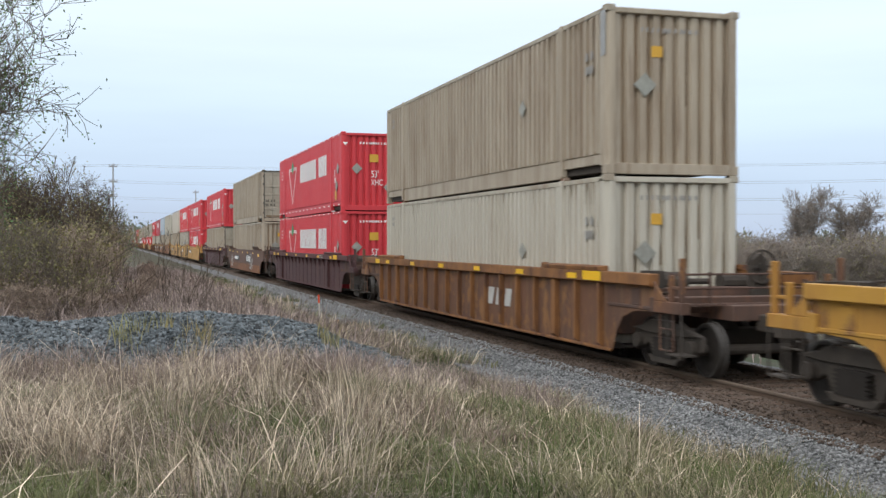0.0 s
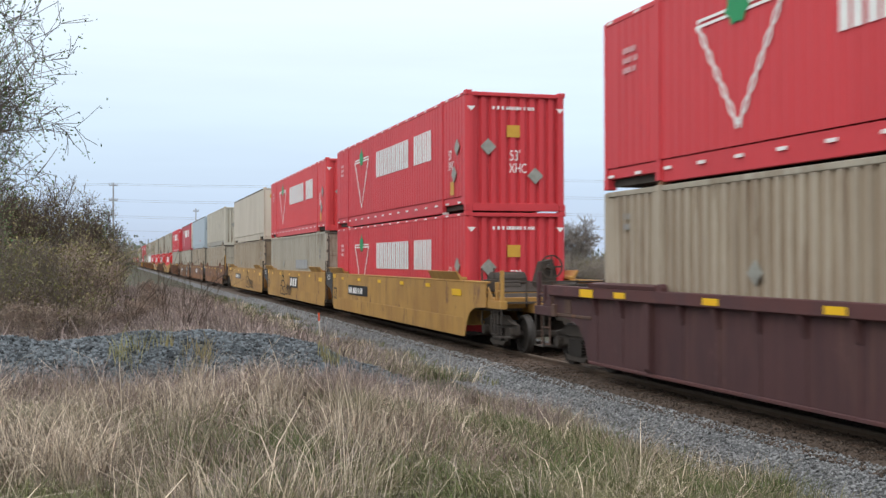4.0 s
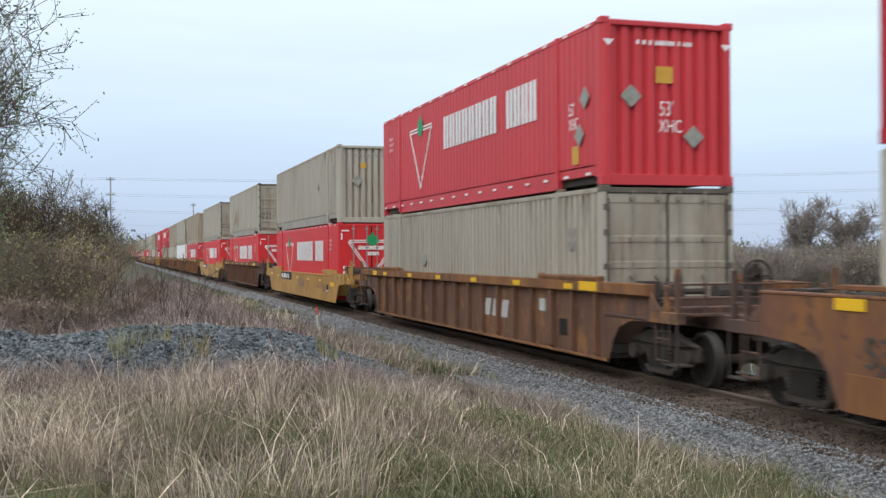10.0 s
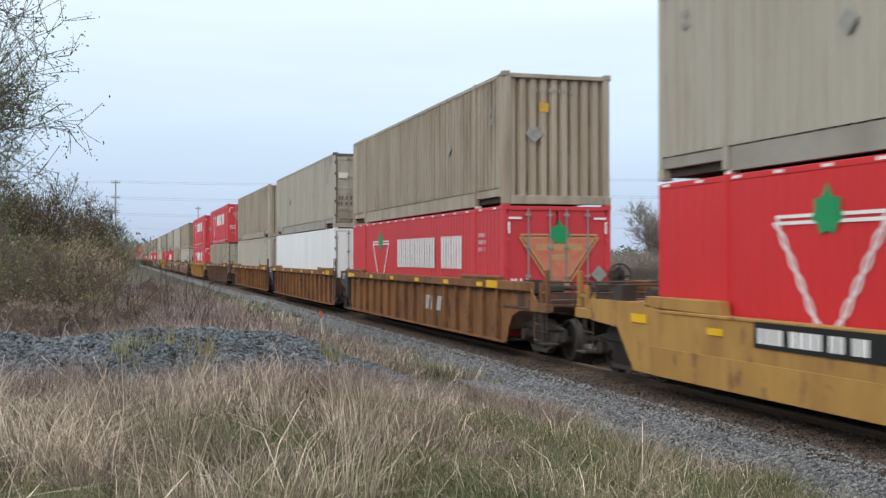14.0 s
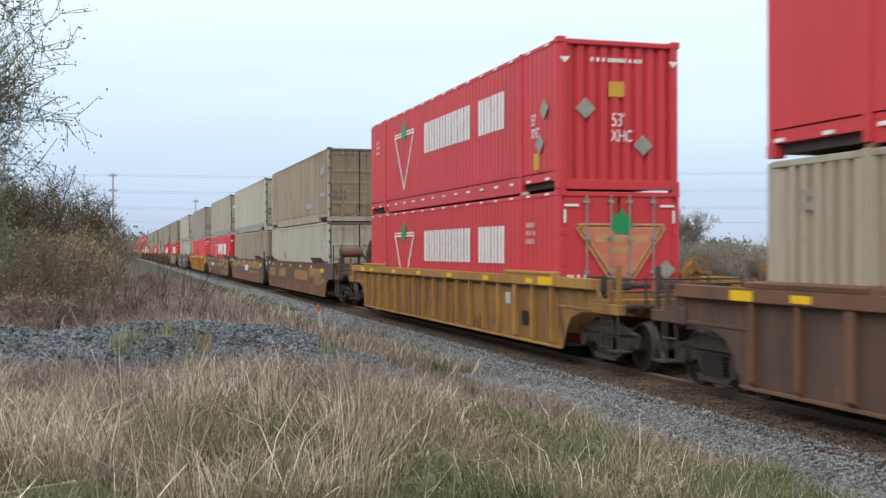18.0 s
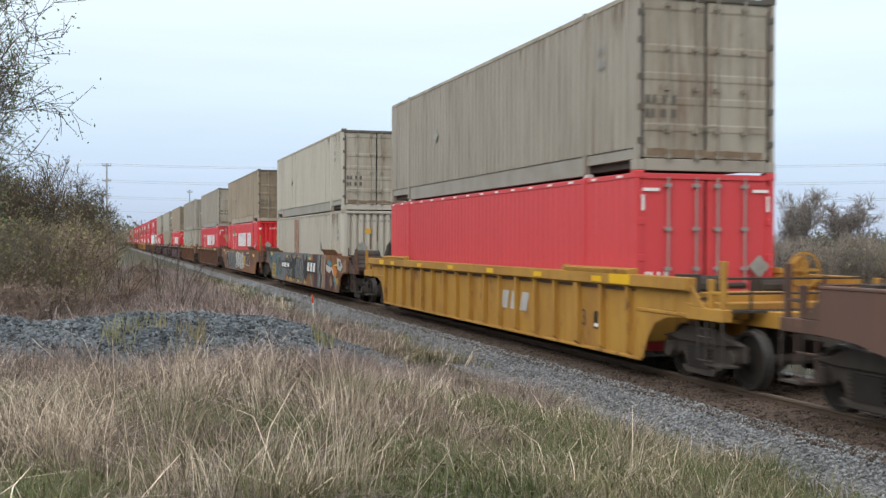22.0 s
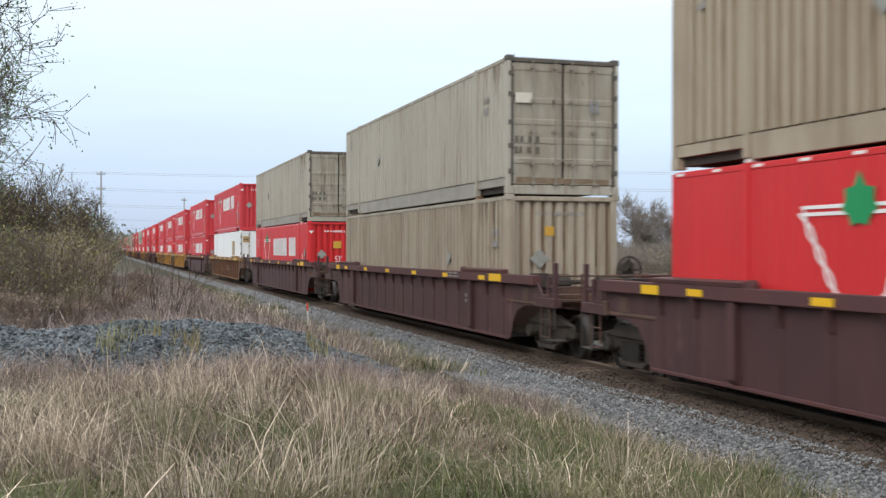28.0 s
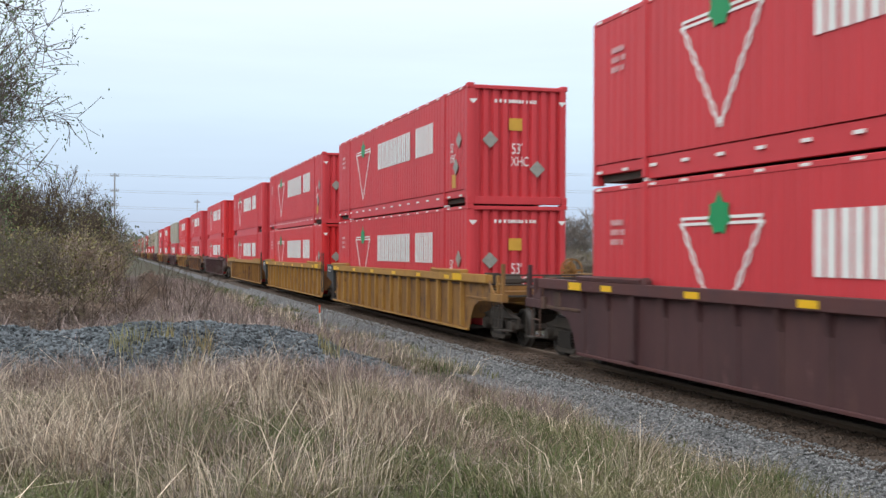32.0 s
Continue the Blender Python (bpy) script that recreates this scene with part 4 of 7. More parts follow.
    if mark == "big":
        if simple:
            part("painted_mark", blocks(4.15, 0.83, 8, 0), "letter", box, "white painted block mark", on_side(X, 1.53, 1.46))
            part("painted_mark", blocks(1.85, 0.83, 4, 1), "letter", box, "white painted block mark", on_side(X, -3.2, 1.46))
        else:
            for i in range(12):
                y0 = 1.53 - i * 0.519 if i < 8 else -3.2 - (i - 8) * 0.46
                part("painted_block", blocks(0.50 if i < 8 else 0.45, 0.83, 1, 0), "letter", box, "", on_side(X, y0, 1.46))
        part("emblem", outline_triangle(2.2, 1.62, 0.14, style == "shallow" and not simple), "letter", box, "white triangle outline", on_side(X, 3.72, 0.60))
        part("emblem_crest", crest(0.52), "leaf_green", box, "green crest", on_side(X - 0.006, 3.72, 2.28))
        part("small_print", bars(0.55, 0.5, 3, 3), "worn_letter", box, "", on_side(X, 7.3 if end == "F" else -6.35, 1.85))["kind"] = "stuff"
    if simple:
        return box
    if not simple and z_top:
        for kx in (-1, 1):
            for y in (-6.05, 6.05):
                part("twist_lock", cached(("lock", kx, y), lambda: Shape().box(kx * (HW - 0.02), kx * (HW - 0.16), y - 0.08, y + 0.08, HIG + 0.010, HIG + 0.076).mesh("twist_lock", 0.01)), "letter" if "red" in paint else "rust_patch", box, "stacking lock between two containers")
    if end == "F" and "red" in paint:
        part("lettering", lettering("53'", 0.27), "letter", box, "white size number", on_front(-0.16, Y + 0.055, 1.22) @ NARROW)
        part("lettering", lettering("XHC", 0.24), "letter", box, "white size code", on_front(-0.17, Y + 0.055, 0.92) @ NARROW)
        part("lettering", lettering("53'", 0.24), "letter", box, "white size number", on_side(X, -6.65, 1.32) @ NARROW)
        part("lettering", lettering("XHC", 0.22), "letter", box, "white size code", on_side(X, -6.65, 1.05) @ NARROW)
        part("decal", plate(0.34, 0.30), "decal_yellow", box, "ochre square decal", on_front(-0.22, Y + 0.055, 1.80))
        part("decal", plate(0.30, 0.34), "decal_yellow", box, "ochre square decal", on_side(X, -6.8, 0.40))
        part("small_print", bars(1.2, 0.14, 1, 5), "letter", box, "", on_front(-0.6, Y + 0.055, 2.45))["kind"] = "stuff"
        part("placard", diamond(0.42), "placard", box, "bare diamond placard", on_front(-0.72, Y + 0.05, 1.55))
        part("placard", diamond(0.42), "placard", box, "bare diamond placard", on_front(0.52, Y + 0.05, 0.85))
        part("placard", diamond(0.42), "placard", box, "bare diamond placard", on_side(X, -7.4, 1.58))
        part("placard", diamond(0.42), "placard", box, "bare diamond placard", on_side(X, -7.15, 0.92))
        for kx in (-1, 1):
            part("decal", filled_triangle(0.22, 0.12), "letter", box, "small white triangle decal", on_front(kx * 1.17, Y, 2.42))
    elif end == "F":
        part("decal", plate(0.22, 0.20), "decal_yellow", box, "ochre square decal", on_front(-0.42, Y + 0.055, 2.05))
        part("placard", diamond(0.44), "bright_placard" if "bright" in extras else "placard", box, "diamond placard", on_front(-0.55, Y + 0.05, 1.55))
        part("small_print", bars(1.3, 0.14, 1, 7), "faded_letter", box, "", on_front(-0.62, Y + 0.055, 2.46))["kind"] = "stuff"
    if paint in GRIMY:
        turn = (len(paint) * 7 + len(extras) * 3 + round(HL) + (5 if z_top else 0) + ord(end)) % 4
        if end == "D":
            part("stain", ragged(2.2, 0.14, turn + 40), "grime_stain", box, "dirty lower edge of the doors", on_front(-1.1, -HL + 0.027, 0.19))
        if end == "F":
            part("stain", channel_stains(turn), "grime_stain", box, "brown dirt run down the channels")["kind"] = "stuff"
        part("stain", corner_drips(turn), "grime_stain", box, "dark runs below the roof edge", on_side(X + 0.004, 7.6, HIG - 0.09))["kind"] = "stuff"
    if end == "D" and "red" in paint:
        if mark == "big":
            if paint == "red":
                part("emblem", filled_triangle(1.72, 1.24), "orange_red", box, "faded orange triangle", on_front(0.03, Y, 0.93))
            part("emblem", outline_triangle(1.86, 1.34, 0.12), "letter" if paint != "red" else "faded_gold", box, "double triangle outline", on_front(0.03, Y - 0.004, 0.88))
            part("emblem", blocks(1.15, 0.15, 8, 2), "letter" if paint != "red" else "faded_gold", box, "row of block marks", on_front(-0.54, Y - 0.004, 1.90))
            part("emblem", blocks(0.5, 0.14, 4, 1), "letter" if paint != "red" else "faded_gold", box, "row of block marks", on_front(-0.22, Y - 0.004, 1.68))
            part("emblem_crest", crest(0.44), "leaf_green", box, "green crest", on_front(0.03, Y - 0.010, 2.27))
        part("small_print", bars(0.5, 0.36, 2, 9), "letter", box, "", on_front(-1.13, Y, 0.95))["kind"] = "stuff"
        part("placard", diamond(0.40), "placard", box, "bare diamond placard", on_front(1.0, Y, 1.35))
        for x, y, w, h in ((-1.18, 2.60, 0.30, 0.05), (0.88, 2.60, 0.30, 0.05), (-1.2, 2.28, 0.05, 0.26), (1.15, 2.28, 0.05, 0.26)):
            part("reflector", plate(w, h), "letter", box, "white reflective tape", on_front(x, Y, y))
    elif end == "D" and "white" not in paint:
        part("small_print", bars(0.56, 0.46, 2, 11), "door_print", box, "dark number panel", on_front(-1.12, Y + 0.03, 0.80))["kind"] = "stuff"
    if tape:
        part("tape_row", tape_row(-1, False), "letter", box, "row of white reflective tape")["kind"] = "stuff"
        part("tape_row", tape_row(-1, True), "letter", box, "row of white reflective tape")["kind"] = "stuff"
    if "red" not in paint and style == "ribbed":
        part("placard", diamond(0.36), "placard", box, "bare diamond placard", on_side(X, 3.3 if end == "D" else -4.0, 1.55))
        part("small_print", bars(0.30, 0.5, 2, 13), "faded_letter", box, "", on_side(X - 0.002, -6.6 if end == "D" else -7.2, 1.75))["kind"] = "stuff"
        part("small_print", bars(0.22, 0.34, 2, 15), "faded_letter", box, "", on_side(X - 0.002, 7.3, 2.2))["kind"] = "stuff"
    for e in extras:
        if e == "gray_patches":
            part("paint_patch", plate(0.9, 0.30), "gray_patch", box, "gray touched-up paint", on_side(X, -6.4, 1.9))
            part("paint_patch", plate(1.3, 0.16), "gray_patch", box, "gray touched-up paint", on_side(X, -6.3, 1.0))
            part("paint_patch", plate(1.6, 0.22), "gray_patch", box, "gray touched-up paint", on_side(X, -2.9, 0.62))
        elif e == "gray_corner":
            part("paint_patch", plate(0.20, 0.80), "gray_patch", box, "gray touched-up corner", on_side(X, -7.84, 2.05))
        elif e == "white_patch":
            part("paint_patch", plate(1.5, 0.34), "gray_patch", box, "pale painted-over patch", on_side(X, -4.5, 1.0))
        elif e == "blue_bar":
            part("paint_patch", plate(3.2, 0.40), "gray_patch", box, "blue-gray painted-over bar", on_side(X, -0.4, 1.35))
        elif e == "rust_patch":
            part("stain", plate(1.25, 2.3), "rust_patch", box, "bare rusty panel", on_side(X, 2.6, 0.45))
        elif e == "rust_streaks":
            rnd = random.Random(4)
            for i in range(11):
                w, h = rnd.uniform(0.05, 0.15), rnd.uniform(0.4, 1.4)
                y0, z0 = 5.2 - i * 0.34 + rnd.uniform(-0.12, 0.12), 0.40 + rnd.uniform(0.0, 0.5)
                part("stain", cached(("drip", i), lambda: Shape().prism([(0, h), (w, h * 0.94), (w * 0.9, h * 0.4), (w * 0.55, 0), (w * 0.35, h * 0.2), (-w * 0.1, h * 0.6)], 0, 0.003, "z").mesh("stain")), "rust_run", box, "rusty drip", on_side(X + 0.002, y0, z0))
        elif e == "tag":
            part("decal", plate(0.42, 0.22), "cream", box, "pale paper label", on_front(-1.12, Y, 1.92))
            part("decal", plate(0.20, 0.28), "gray_patch", box, "blue-gray label", on_front(0.62, Y, 1.75))
        elif e == "cooler":
            part("cooling_unit", cached("cooling_unit", lambda: Shape().box(-0.55, 1.0, -HL - 0.42, -HL + 0.03, 1.30, 1.92).box(-0.45, 0.9, -HL - 0.30, -HL + 0.03, 1.92, 1.98).mesh("cooling_unit", 0.08)), "dark", box, "black refrigeration unit")
            part("panel", cached("cooler_panel", lambda: Shape().box(-0.30, 0.95, -HL - 0.06, -HL + 0.03, 2.0, 2.70).mesh("panel", 0.02)), "cream", box, "dirty white access panel")
            if paint == "blue_gray":
                for z, w in ((0.95, 0.55), (0.68, 0.95)):
                    part("small_print", bars(w, 0.15, 1, 27), "pink_red", box, "faded red notice", on_front(-0.75, Y + 0.02, z))["kind"] = "stuff"
                part("small_print", bars(0.10, 0.8, 6, 29), "dark_letter", box, "dark upright number", on_front(-1.12, Y + 0.02, 1.6))["kind"] = "stuff"
            else:
                part("decal", plate(0.30, 0.20), "decal_yellow", box, "ochre decal", on_front(-0.95, Y + 0.02, 2.35))
        elif e == "white_end":
            part("emblem", filled_triangle(1.15, 1.18), "bright_red", box, "red triangle", on_front(0.12, Y + 0.02, 1.18))
            part("emblem", blocks(0.75, 0.14, 8, 0), "cream", box, "white block mark", on_front(-0.27, Y + 0.015, 2.02))
            part("emblem_crest", crest(0.40), "leaf_green", box, "green crest", on_front(0.12, Y + 0.012, 2.46))
            part("lettering", lettering("HEIGHT", 0.13), "dark_letter", box, "dark height notice", on_front(-0.22, Y + 0.02, 0.70))
            part("lettering", lettering("9'-6\"", 0.13), "dark_letter", box, "dark height notice", on_front(-0.12, Y + 0.02, 0.48))
            part("small_print", bars(0.75, 0.42, 2, 17), "dark_letter", box, "", on_front(-0.26, Y + 0.02, 0.90))["kind"] = "stuff"
            for z in (1.0, 1.48):
                part("placard", diamond(0.46), "placard", box, "bare diamond placard", on_front(-0.95, Y + 0.02, z))
        elif e == "gold_panel":
            for i in range(3):
                part("decal", plate(0.36, 0.92), "faded_gold", box, "strip of a faded gold sign", on_side(X, -4.05 - i * 0.5, 1.38))
            part("decal", plate(0.22, 0.6), "gray_patch", box, "gray drawing on the gold sign", on_side(X - 0.005, -4.62, 1.5))
            part("decal", plate(0.42, 0.38), "faded_gold", box, "gold sign with a dark mark", on_front(-1.1, Y, 2.2))
            part("decal", bars(0.34, 0.2, 1, 2), "dark_letter", box, "", on_front(-1.06, Y - 0.005, 2.28))
        elif e == "pink_line":
            part("small_print", bars(1.6, 0.13, 1, 21), "pink_red", box, "faint red lettering", on_side(X, -2.2, 0.62))["kind"] = "stuff"
            part("small_print", bars(0.4, 0.5, 2, 23), "faded_letter", box, "", on_side(X, 7.3, 2.0))["kind"] = "stuff"
    return box


# ---- well cars: origin on the rails at the car's middle; the side that faces the camera is -x ----
def side_outline(low, joint_far, joint_near, smooth=False):
    """The side sheet's outline as (y, z): a deep belly between the trucks, arched up over them at the ends."""
    top = 1.26 if low else 1.56
    half = []
    for joint, far in ((joint_near, False), (joint_far, True)):
        if joint and far:
            half.append([(7.80, 0.25), (7.95, 0.50), (7.95, top)])
        elif joint:
            half.append([(8.72, 0.25), (8.92, 0.55), (8.92, top)])
        elif low:
            half.append([(8.55, 0.25), (9.15, 0.92), (10.2, 0.98), (10.2, 1.36), (8.2, 1.36), (7.6, top)])
        elif smooth and far:
            half.append([(8.05, 0.25), (8.45, 0.55), (9.0, 0.86), (9.5, 0.96), (10.15, 1.0), (10.15, top)])
        else:
            half.append([(8.55, 0.25), (8.72, 0.60), (8.95, 0.84), (9.35, 0.96), (10.15, 1.0), (10.15, top)])
    near = [(-y, z) for y, z in half[0]]
    far = half[1]
    return near + far[::-1]


def side_sheet(k, style, jf, jn):
    def make():
        s = Shape()
        low = style == "low"
        prof = side_outline(low, jf, jn, style == "smooth")
        if style == "ribbed":
            s.prism(prof, k * 1.40, k * 1.385)
        else:
            s.prism(prof, k * 1.50, k * 1.475)
        return s.mesh("side_panel", 0.004)
    return cached(("sheet", k, style, jf, jn), make)


def top_chord(k, style, jf, jn):
    def make():
        s = Shape()
        a, b = -8.95 if jn else -10.15, 7.97 if jf else 10.15
        if style == "ribbed":
            s.box(k * 1.36, k * 1.53, a, b, 1.40, 1.585)
            s.box(k * 1.36, k * 1.50, a, b, 1.385, 1.40)
        elif style == "low":
            s.box(k * 1.38, k * 1.515, -7.6, 7.6, 1.22, 1.275)
        else:
            s.box(k * 1.38, k * 1.512, a, b, 1.545, 1.59)
        return s.mesh("top_chord", 0.012)
    return cached(("chord", k, style, jf, jn), make)


def truck_side(k):
    def make():
        s = Shape()
        prof = [(-1.12, 0.40), (-1.12, 0.62), (-0.70, 0.70), (-0.45, 0.80), (0.45, 0.80), (0.70, 0.70), (1.12, 0.62), (1.12, 0.40), (0.78, 0.36), (0.60, 0.44), (0.48, 0.24), (0.36, 0.16), (-0.36, 0.16), (-0.48, 0.24), (-0.60, 0.44), (-0.78, 0.36)]
        s.prism(prof, k * 1.03, k * 0.95)
        s.prism([(y * 1.0, z + (0.02 if z > 0.5 else 0)) for y, z in prof[1:7]] + [(0.62, 0.60), (-0.62, 0.60)], k * 1.09, k * 0.95)
        s.prism([(-0.52, 0.24), (0.52, 0.24), (0.40, 0.13), (-0.40, 0.13)], k * 1.10, k * 0.95)
        for y in (-0.89, 0.89):
            s.tube((k * 0.95, y, 0.44), (k * 1.14, y, 0.44), 0.13, n=10)
        return s.mesh("side_frame", 0.012)
    return cached(("side_frame", k), make)


def spring_nest(k):
    def make():
        s = Shape()
        prof = [(-0.30, 0.23), (0.30, 0.23)]
        for i in range(6):
            prof += [(0.34, 0.25 + i * 0.055), (0.27, 0.275 + i * 0.055)]
        prof += [(-q, z) for q, z in prof[:1:-1]]
        s.prism(prof, k * 1.115, k * 0.98)
        return s.mesh("spring_nest")
    return cached(("springs", k), make)


def wheel_disc(k):
    def make():
        s = Shape()
        g = 0.755
        s.lathe([(k * g, 0.05), (k * (g + 0.05), 0.08), (k * (g + 0.02), 0.20), (k * (g + 0.02), 0.34), (k * (g + 0.075), 0.36), (k * (g + 0.075), 0.405), (k * (g - 0.06), 0.405), (k * (g - 0.02), 0.10)], 28)
        return s.mesh("wheel", smooth=False)
    return cached(("wheel", k), make)


def wheel_tyre(k):
    return cached(("tread", k), lambda: Shape().lathe([(k * 0.69, 0.40), (k * 0.69, 0.445), (k * 0.715, 0.445), (k * 0.73, 0.42), (k * 0.828, 0.418), (k * 0.832, 0.40)], 32).mesh("tyre"))


def truck(car, y, simple=False):
    """A two-axle truck under the car."""
    bol = part("truck", cached("bolster", lambda: Shape().box(-1.0, 1.0, -0.22, 0.22, 0.42, 0.68).tube((0, 0, 0.66), (0, 0, 0.86), 0.25, n=12).mesh("truck", 0.02)), "steel", car, "grimy cast steel truck", pose(0, y, 0))
    for k in (-1, 1):
        part("side_frame", truck_side(k), "steel", bol)
        if not simple:
            part("spring_nest", spring_nest(k), "wheel", bol)
    if simple:
        return bol
    for a in (-0.89, 0.89):
        part("axle", cached("axle", lambda: Shape().tube((-1.05, 0, 0.42), (1.05, 0, 0.42), 0.08, n=10).mesh("axle")), "steel", bol, "", pose(0, a, 0))
        for k in (-1, 1):
            part("wheel", wheel_disc(k), "wheel", bol, "", pose(0, a, 0.42))
            part("tyre", wheel_tyre(k), "tread", bol, "worn steel tyre", pose(0, a, 0.42))
    return bol


def corner_guide(k, ky, style):
    def make():
        s = Shape()
        a, b = sorted((ky * 5.75, ky * 8.25))
        if style == "ear":
            for y in (ky * 5.75, ky * 6.05):
                s.prism([(y - 0.28, 1.57), (y + 0.28, 1.57), (y + 0.24, 1.72), (y + 0.10, 1.86), (y - 0.10, 1.86), (y - 0.24, 1.72)], k * 1.49, k * 1.40)
            s.box(k * 1.34, k * 1.50, *sorted((ky * 6.1, ky * 8.6)), 1.64, 1.70)
        elif style == "low":
            s.prism([(a + 0.1, 1.27), (b - 0.1, 1.30), (b - 0.15, 1.47), (a + 0.15, 1.47)], k * 1.50, k * 1.34)
        elif style == "ribbed":
            s.prism([(k * 1.33, 1.585), (k * 1.53, 1.585), (k * 1.55, 1.66), (k * 1.33, 1.68)], a, b, "y")
            s.tube((k * 1.40, ky * 5.65, 1.60), (k * 1.52, ky * 5.65, 1.60), 0.10, n=10)
        else:
            s.prism([(k * 1.33, 1.59), (k * 1.50, 1.59), (k * 1.62, 1.80), (k * 1.59, 1.81), (k * 1.46, 1.66), (k * 1.33, 1.66)], a, b, "y")
        return s.mesh("corner_guide", 0.008)
    return cached(("guide", k, ky, style), make)


def end_handrail(ky):
    """Posts and rails across the end platform, with a grating and steps."""
    def make():
        s = Shape()
        y = ky * 10.42
        for x in (-1.30, -0.62, 0.62, 1.30):
            s.tube((x, y, 1.0), (x, y, 1.62), 0.024)
        for z in (1.36, 1.58):
            s.tube((-1.30, y, z), (1.30, y, z), 0.018)
        a, b = sorted((ky * 10.34, ky * 10.74))
        for i in range(8):
            c = a + (b - a) * i / 7
            s.box(-1.25, 1.25, c - 0.012, c + 0.012, 1.10, 1.13)
        for k in (-1, 1):
            for z in (0.42, 0.75):
                s.tube((k * 1.42, ky * 10.30, z), (k * 1.42, ky * 10.72, z), 0.016)
            s.tube((k * 1.42, ky * 10.30, 0.42), (k * 1.42, ky * 10.30, 1.0), 0.016)
            s.tube((k * 1.42, ky * 10.72, 0.42), (k * 1.42, ky * 10.72, 1.0), 0.016)
        return s.mesh("end_handrail")
    return cached(("end_handrail", ky), make)


def brake_gear(ky):
    """A brake cylinder, its reservoir and pipes on the end platform, and a hose at the coupler."""
    def make():
        s = Shape()
        s.tube((-0.95, ky * 9.05, 1.42), (-0.30, ky * 9.05, 1.42), 0.17, n=12)
        s.tube((-0.30, ky * 9.05, 1.42), (0.15, ky * 9.05, 1.42), 0.05, n=8)
        s.tube((0.30, ky * 9.15, 1.40), (1.15, ky * 9.15, 1.40), 0.15, n=12)
        s.box(-0.98, -0.88, ky * 9.05 - 0.12, ky * 9.05 + 0.12, 1.0, 1.42)
        s.box(0.40, 0.50, ky * 9.15 - 0.10, ky * 9.15 + 0.10, 1.0, 1.40)
        s.box(-1.30, -1.02, ky * 9.55 - 0.16, ky * 9.55 + 0.16, 1.34, 1.62)
        s.tube((-1.2, ky * 9.4, 1.20), (-1.2, ky * 10.3, 1.30), 0.025)
        s.tube((0.9, ky * 9.3, 1.25), (0.4, ky * 10.6, 0.95), 0.025)
        s.tube((0.34, ky * 10.9, 0.88), (0.36, ky * 11.3, 0.55), 0.03)
        s.tube((0.36, ky * 11.3, 0.55), (0.30, ky * 11.7, 0.62), 0.03)
        return s.mesh("brake_gear")
    return cached(("brake_gear", ky), make)


def platform_sill(k, ky):
    """The end platform's side beam with two uprights and a rail between them."""
    def make():
        a, b = sorted((ky * 10.16, ky * 11.02))
        s = Shape().box(k * 1.30, k * 1.46, a, b, 0.99, 1.17)
        s.prism([(ky * 10.16, 1.17), (ky * 10.55, 1.17), (ky * 10.16, 1.48)], k * 1.43, k * 1.46)
        for y in (10.62, 10.94):
            a, b = sorted((ky * (y - 0.045), ky * (y + 0.045)))
            s.box(k * 1.35, k * 1.43, a, b, 1.17, 1.84 if y > 10.8 else 1.58)
        a, b = sorted((ky * 10.6, ky * 10.96))
        s.box(k * 1.37, k * 1.41, a, b, 1.36, 1.41)
        return s.mesh("platform_sill", 0.010)
    return cached(("platform_sill", k, ky), make)


def stirrup(k, ky):
    """A step hung from the platform on two flat bars."""
    def make():
        a, b = sorted((ky * 10.55, ky * 11.02))
        s = Shape().box(k * 1.18, k * 1.46, a, b, 0.36, 0.385)
        for y in (a + 0.015, b - 0.015):
            s.box(k * 1.43, k * 1.45, y - 0.015, y + 0.015, 0.37, 1.0)
        return s.mesh("step")
    return cached(("stirrup", k, ky), make)


def brake_tower():
    """The raised hand-brake stand at the car's end: a tank on legs, a gear housing and its column."""
    def make():
        s = Shape()
        for x in (-0.85, -0.2):
            s.box(x - 0.05, x + 0.05, -8.92, -8.80, 1.1, 1.9)
        s.prism([(0.10, 1.3), (0.52, 1.3), (0.56, 2.2), (0.45, 2.52), (0.18, 2.45), (0.05, 2.0)], -9.36, -9.05, "y")
        s.box(0.0, 0.75, -9.45, -9.0, 1.05, 1.5)
        s.tube((0.35, -9.36, 2.33), (0.35, -9.52, 2.33), 0.07, n=8)
        s.box(0.6, 1.35, -9.5, -9.0, 1.52, 1.58)
        for x in (0.68, 1.0, 1.3):
            s.box(x - 0.02, x + 0.02, -9.46, -9.42, 1.1, 1.55)
        for x in (-1.3, -1.0):
            s.tube((x, -9.3, 1.0), (x, -9.3, 2.3), 0.024)
        s.tube((-1.3, -9.3, 1.75), (-1.0, -9.3, 1.75), 0.018)
        s.tube((-0.05, -8.85, 1.95), (0.1, -9.1, 1.7), 0.05, n=8)
        return s.mesh("brake_tower", 0.012)
    return cached("brake_tower", make)


def rib(k, wide):
    w = 0.09 if wide else 0.045
    return cached(("rib", k, wide), lambda: Shape().prism([(k * 1.395, 0.26), (k * 1.50, 0.34), (k * 1.50, 1.39), (k * 1.395, 1.39)], -w, w, "y").mesh("rib", 0.006))


def bracket(k):
    return cached(("bracket", k), lambda: Shape().prism([(k * 1.395, 1.08), (k * 1.43, 1.12), (k * 1.51, 1.39), (k * 1.395, 1.39)], -0.05, 0.05, "y").prism([(k * 1.395, 0.26), (k * 1.412, 0.28), (k * 1.412, 1.12), (k * 1.395, 1.12)], -0.03, 0.03, "y").mesh("rib", 0.004))


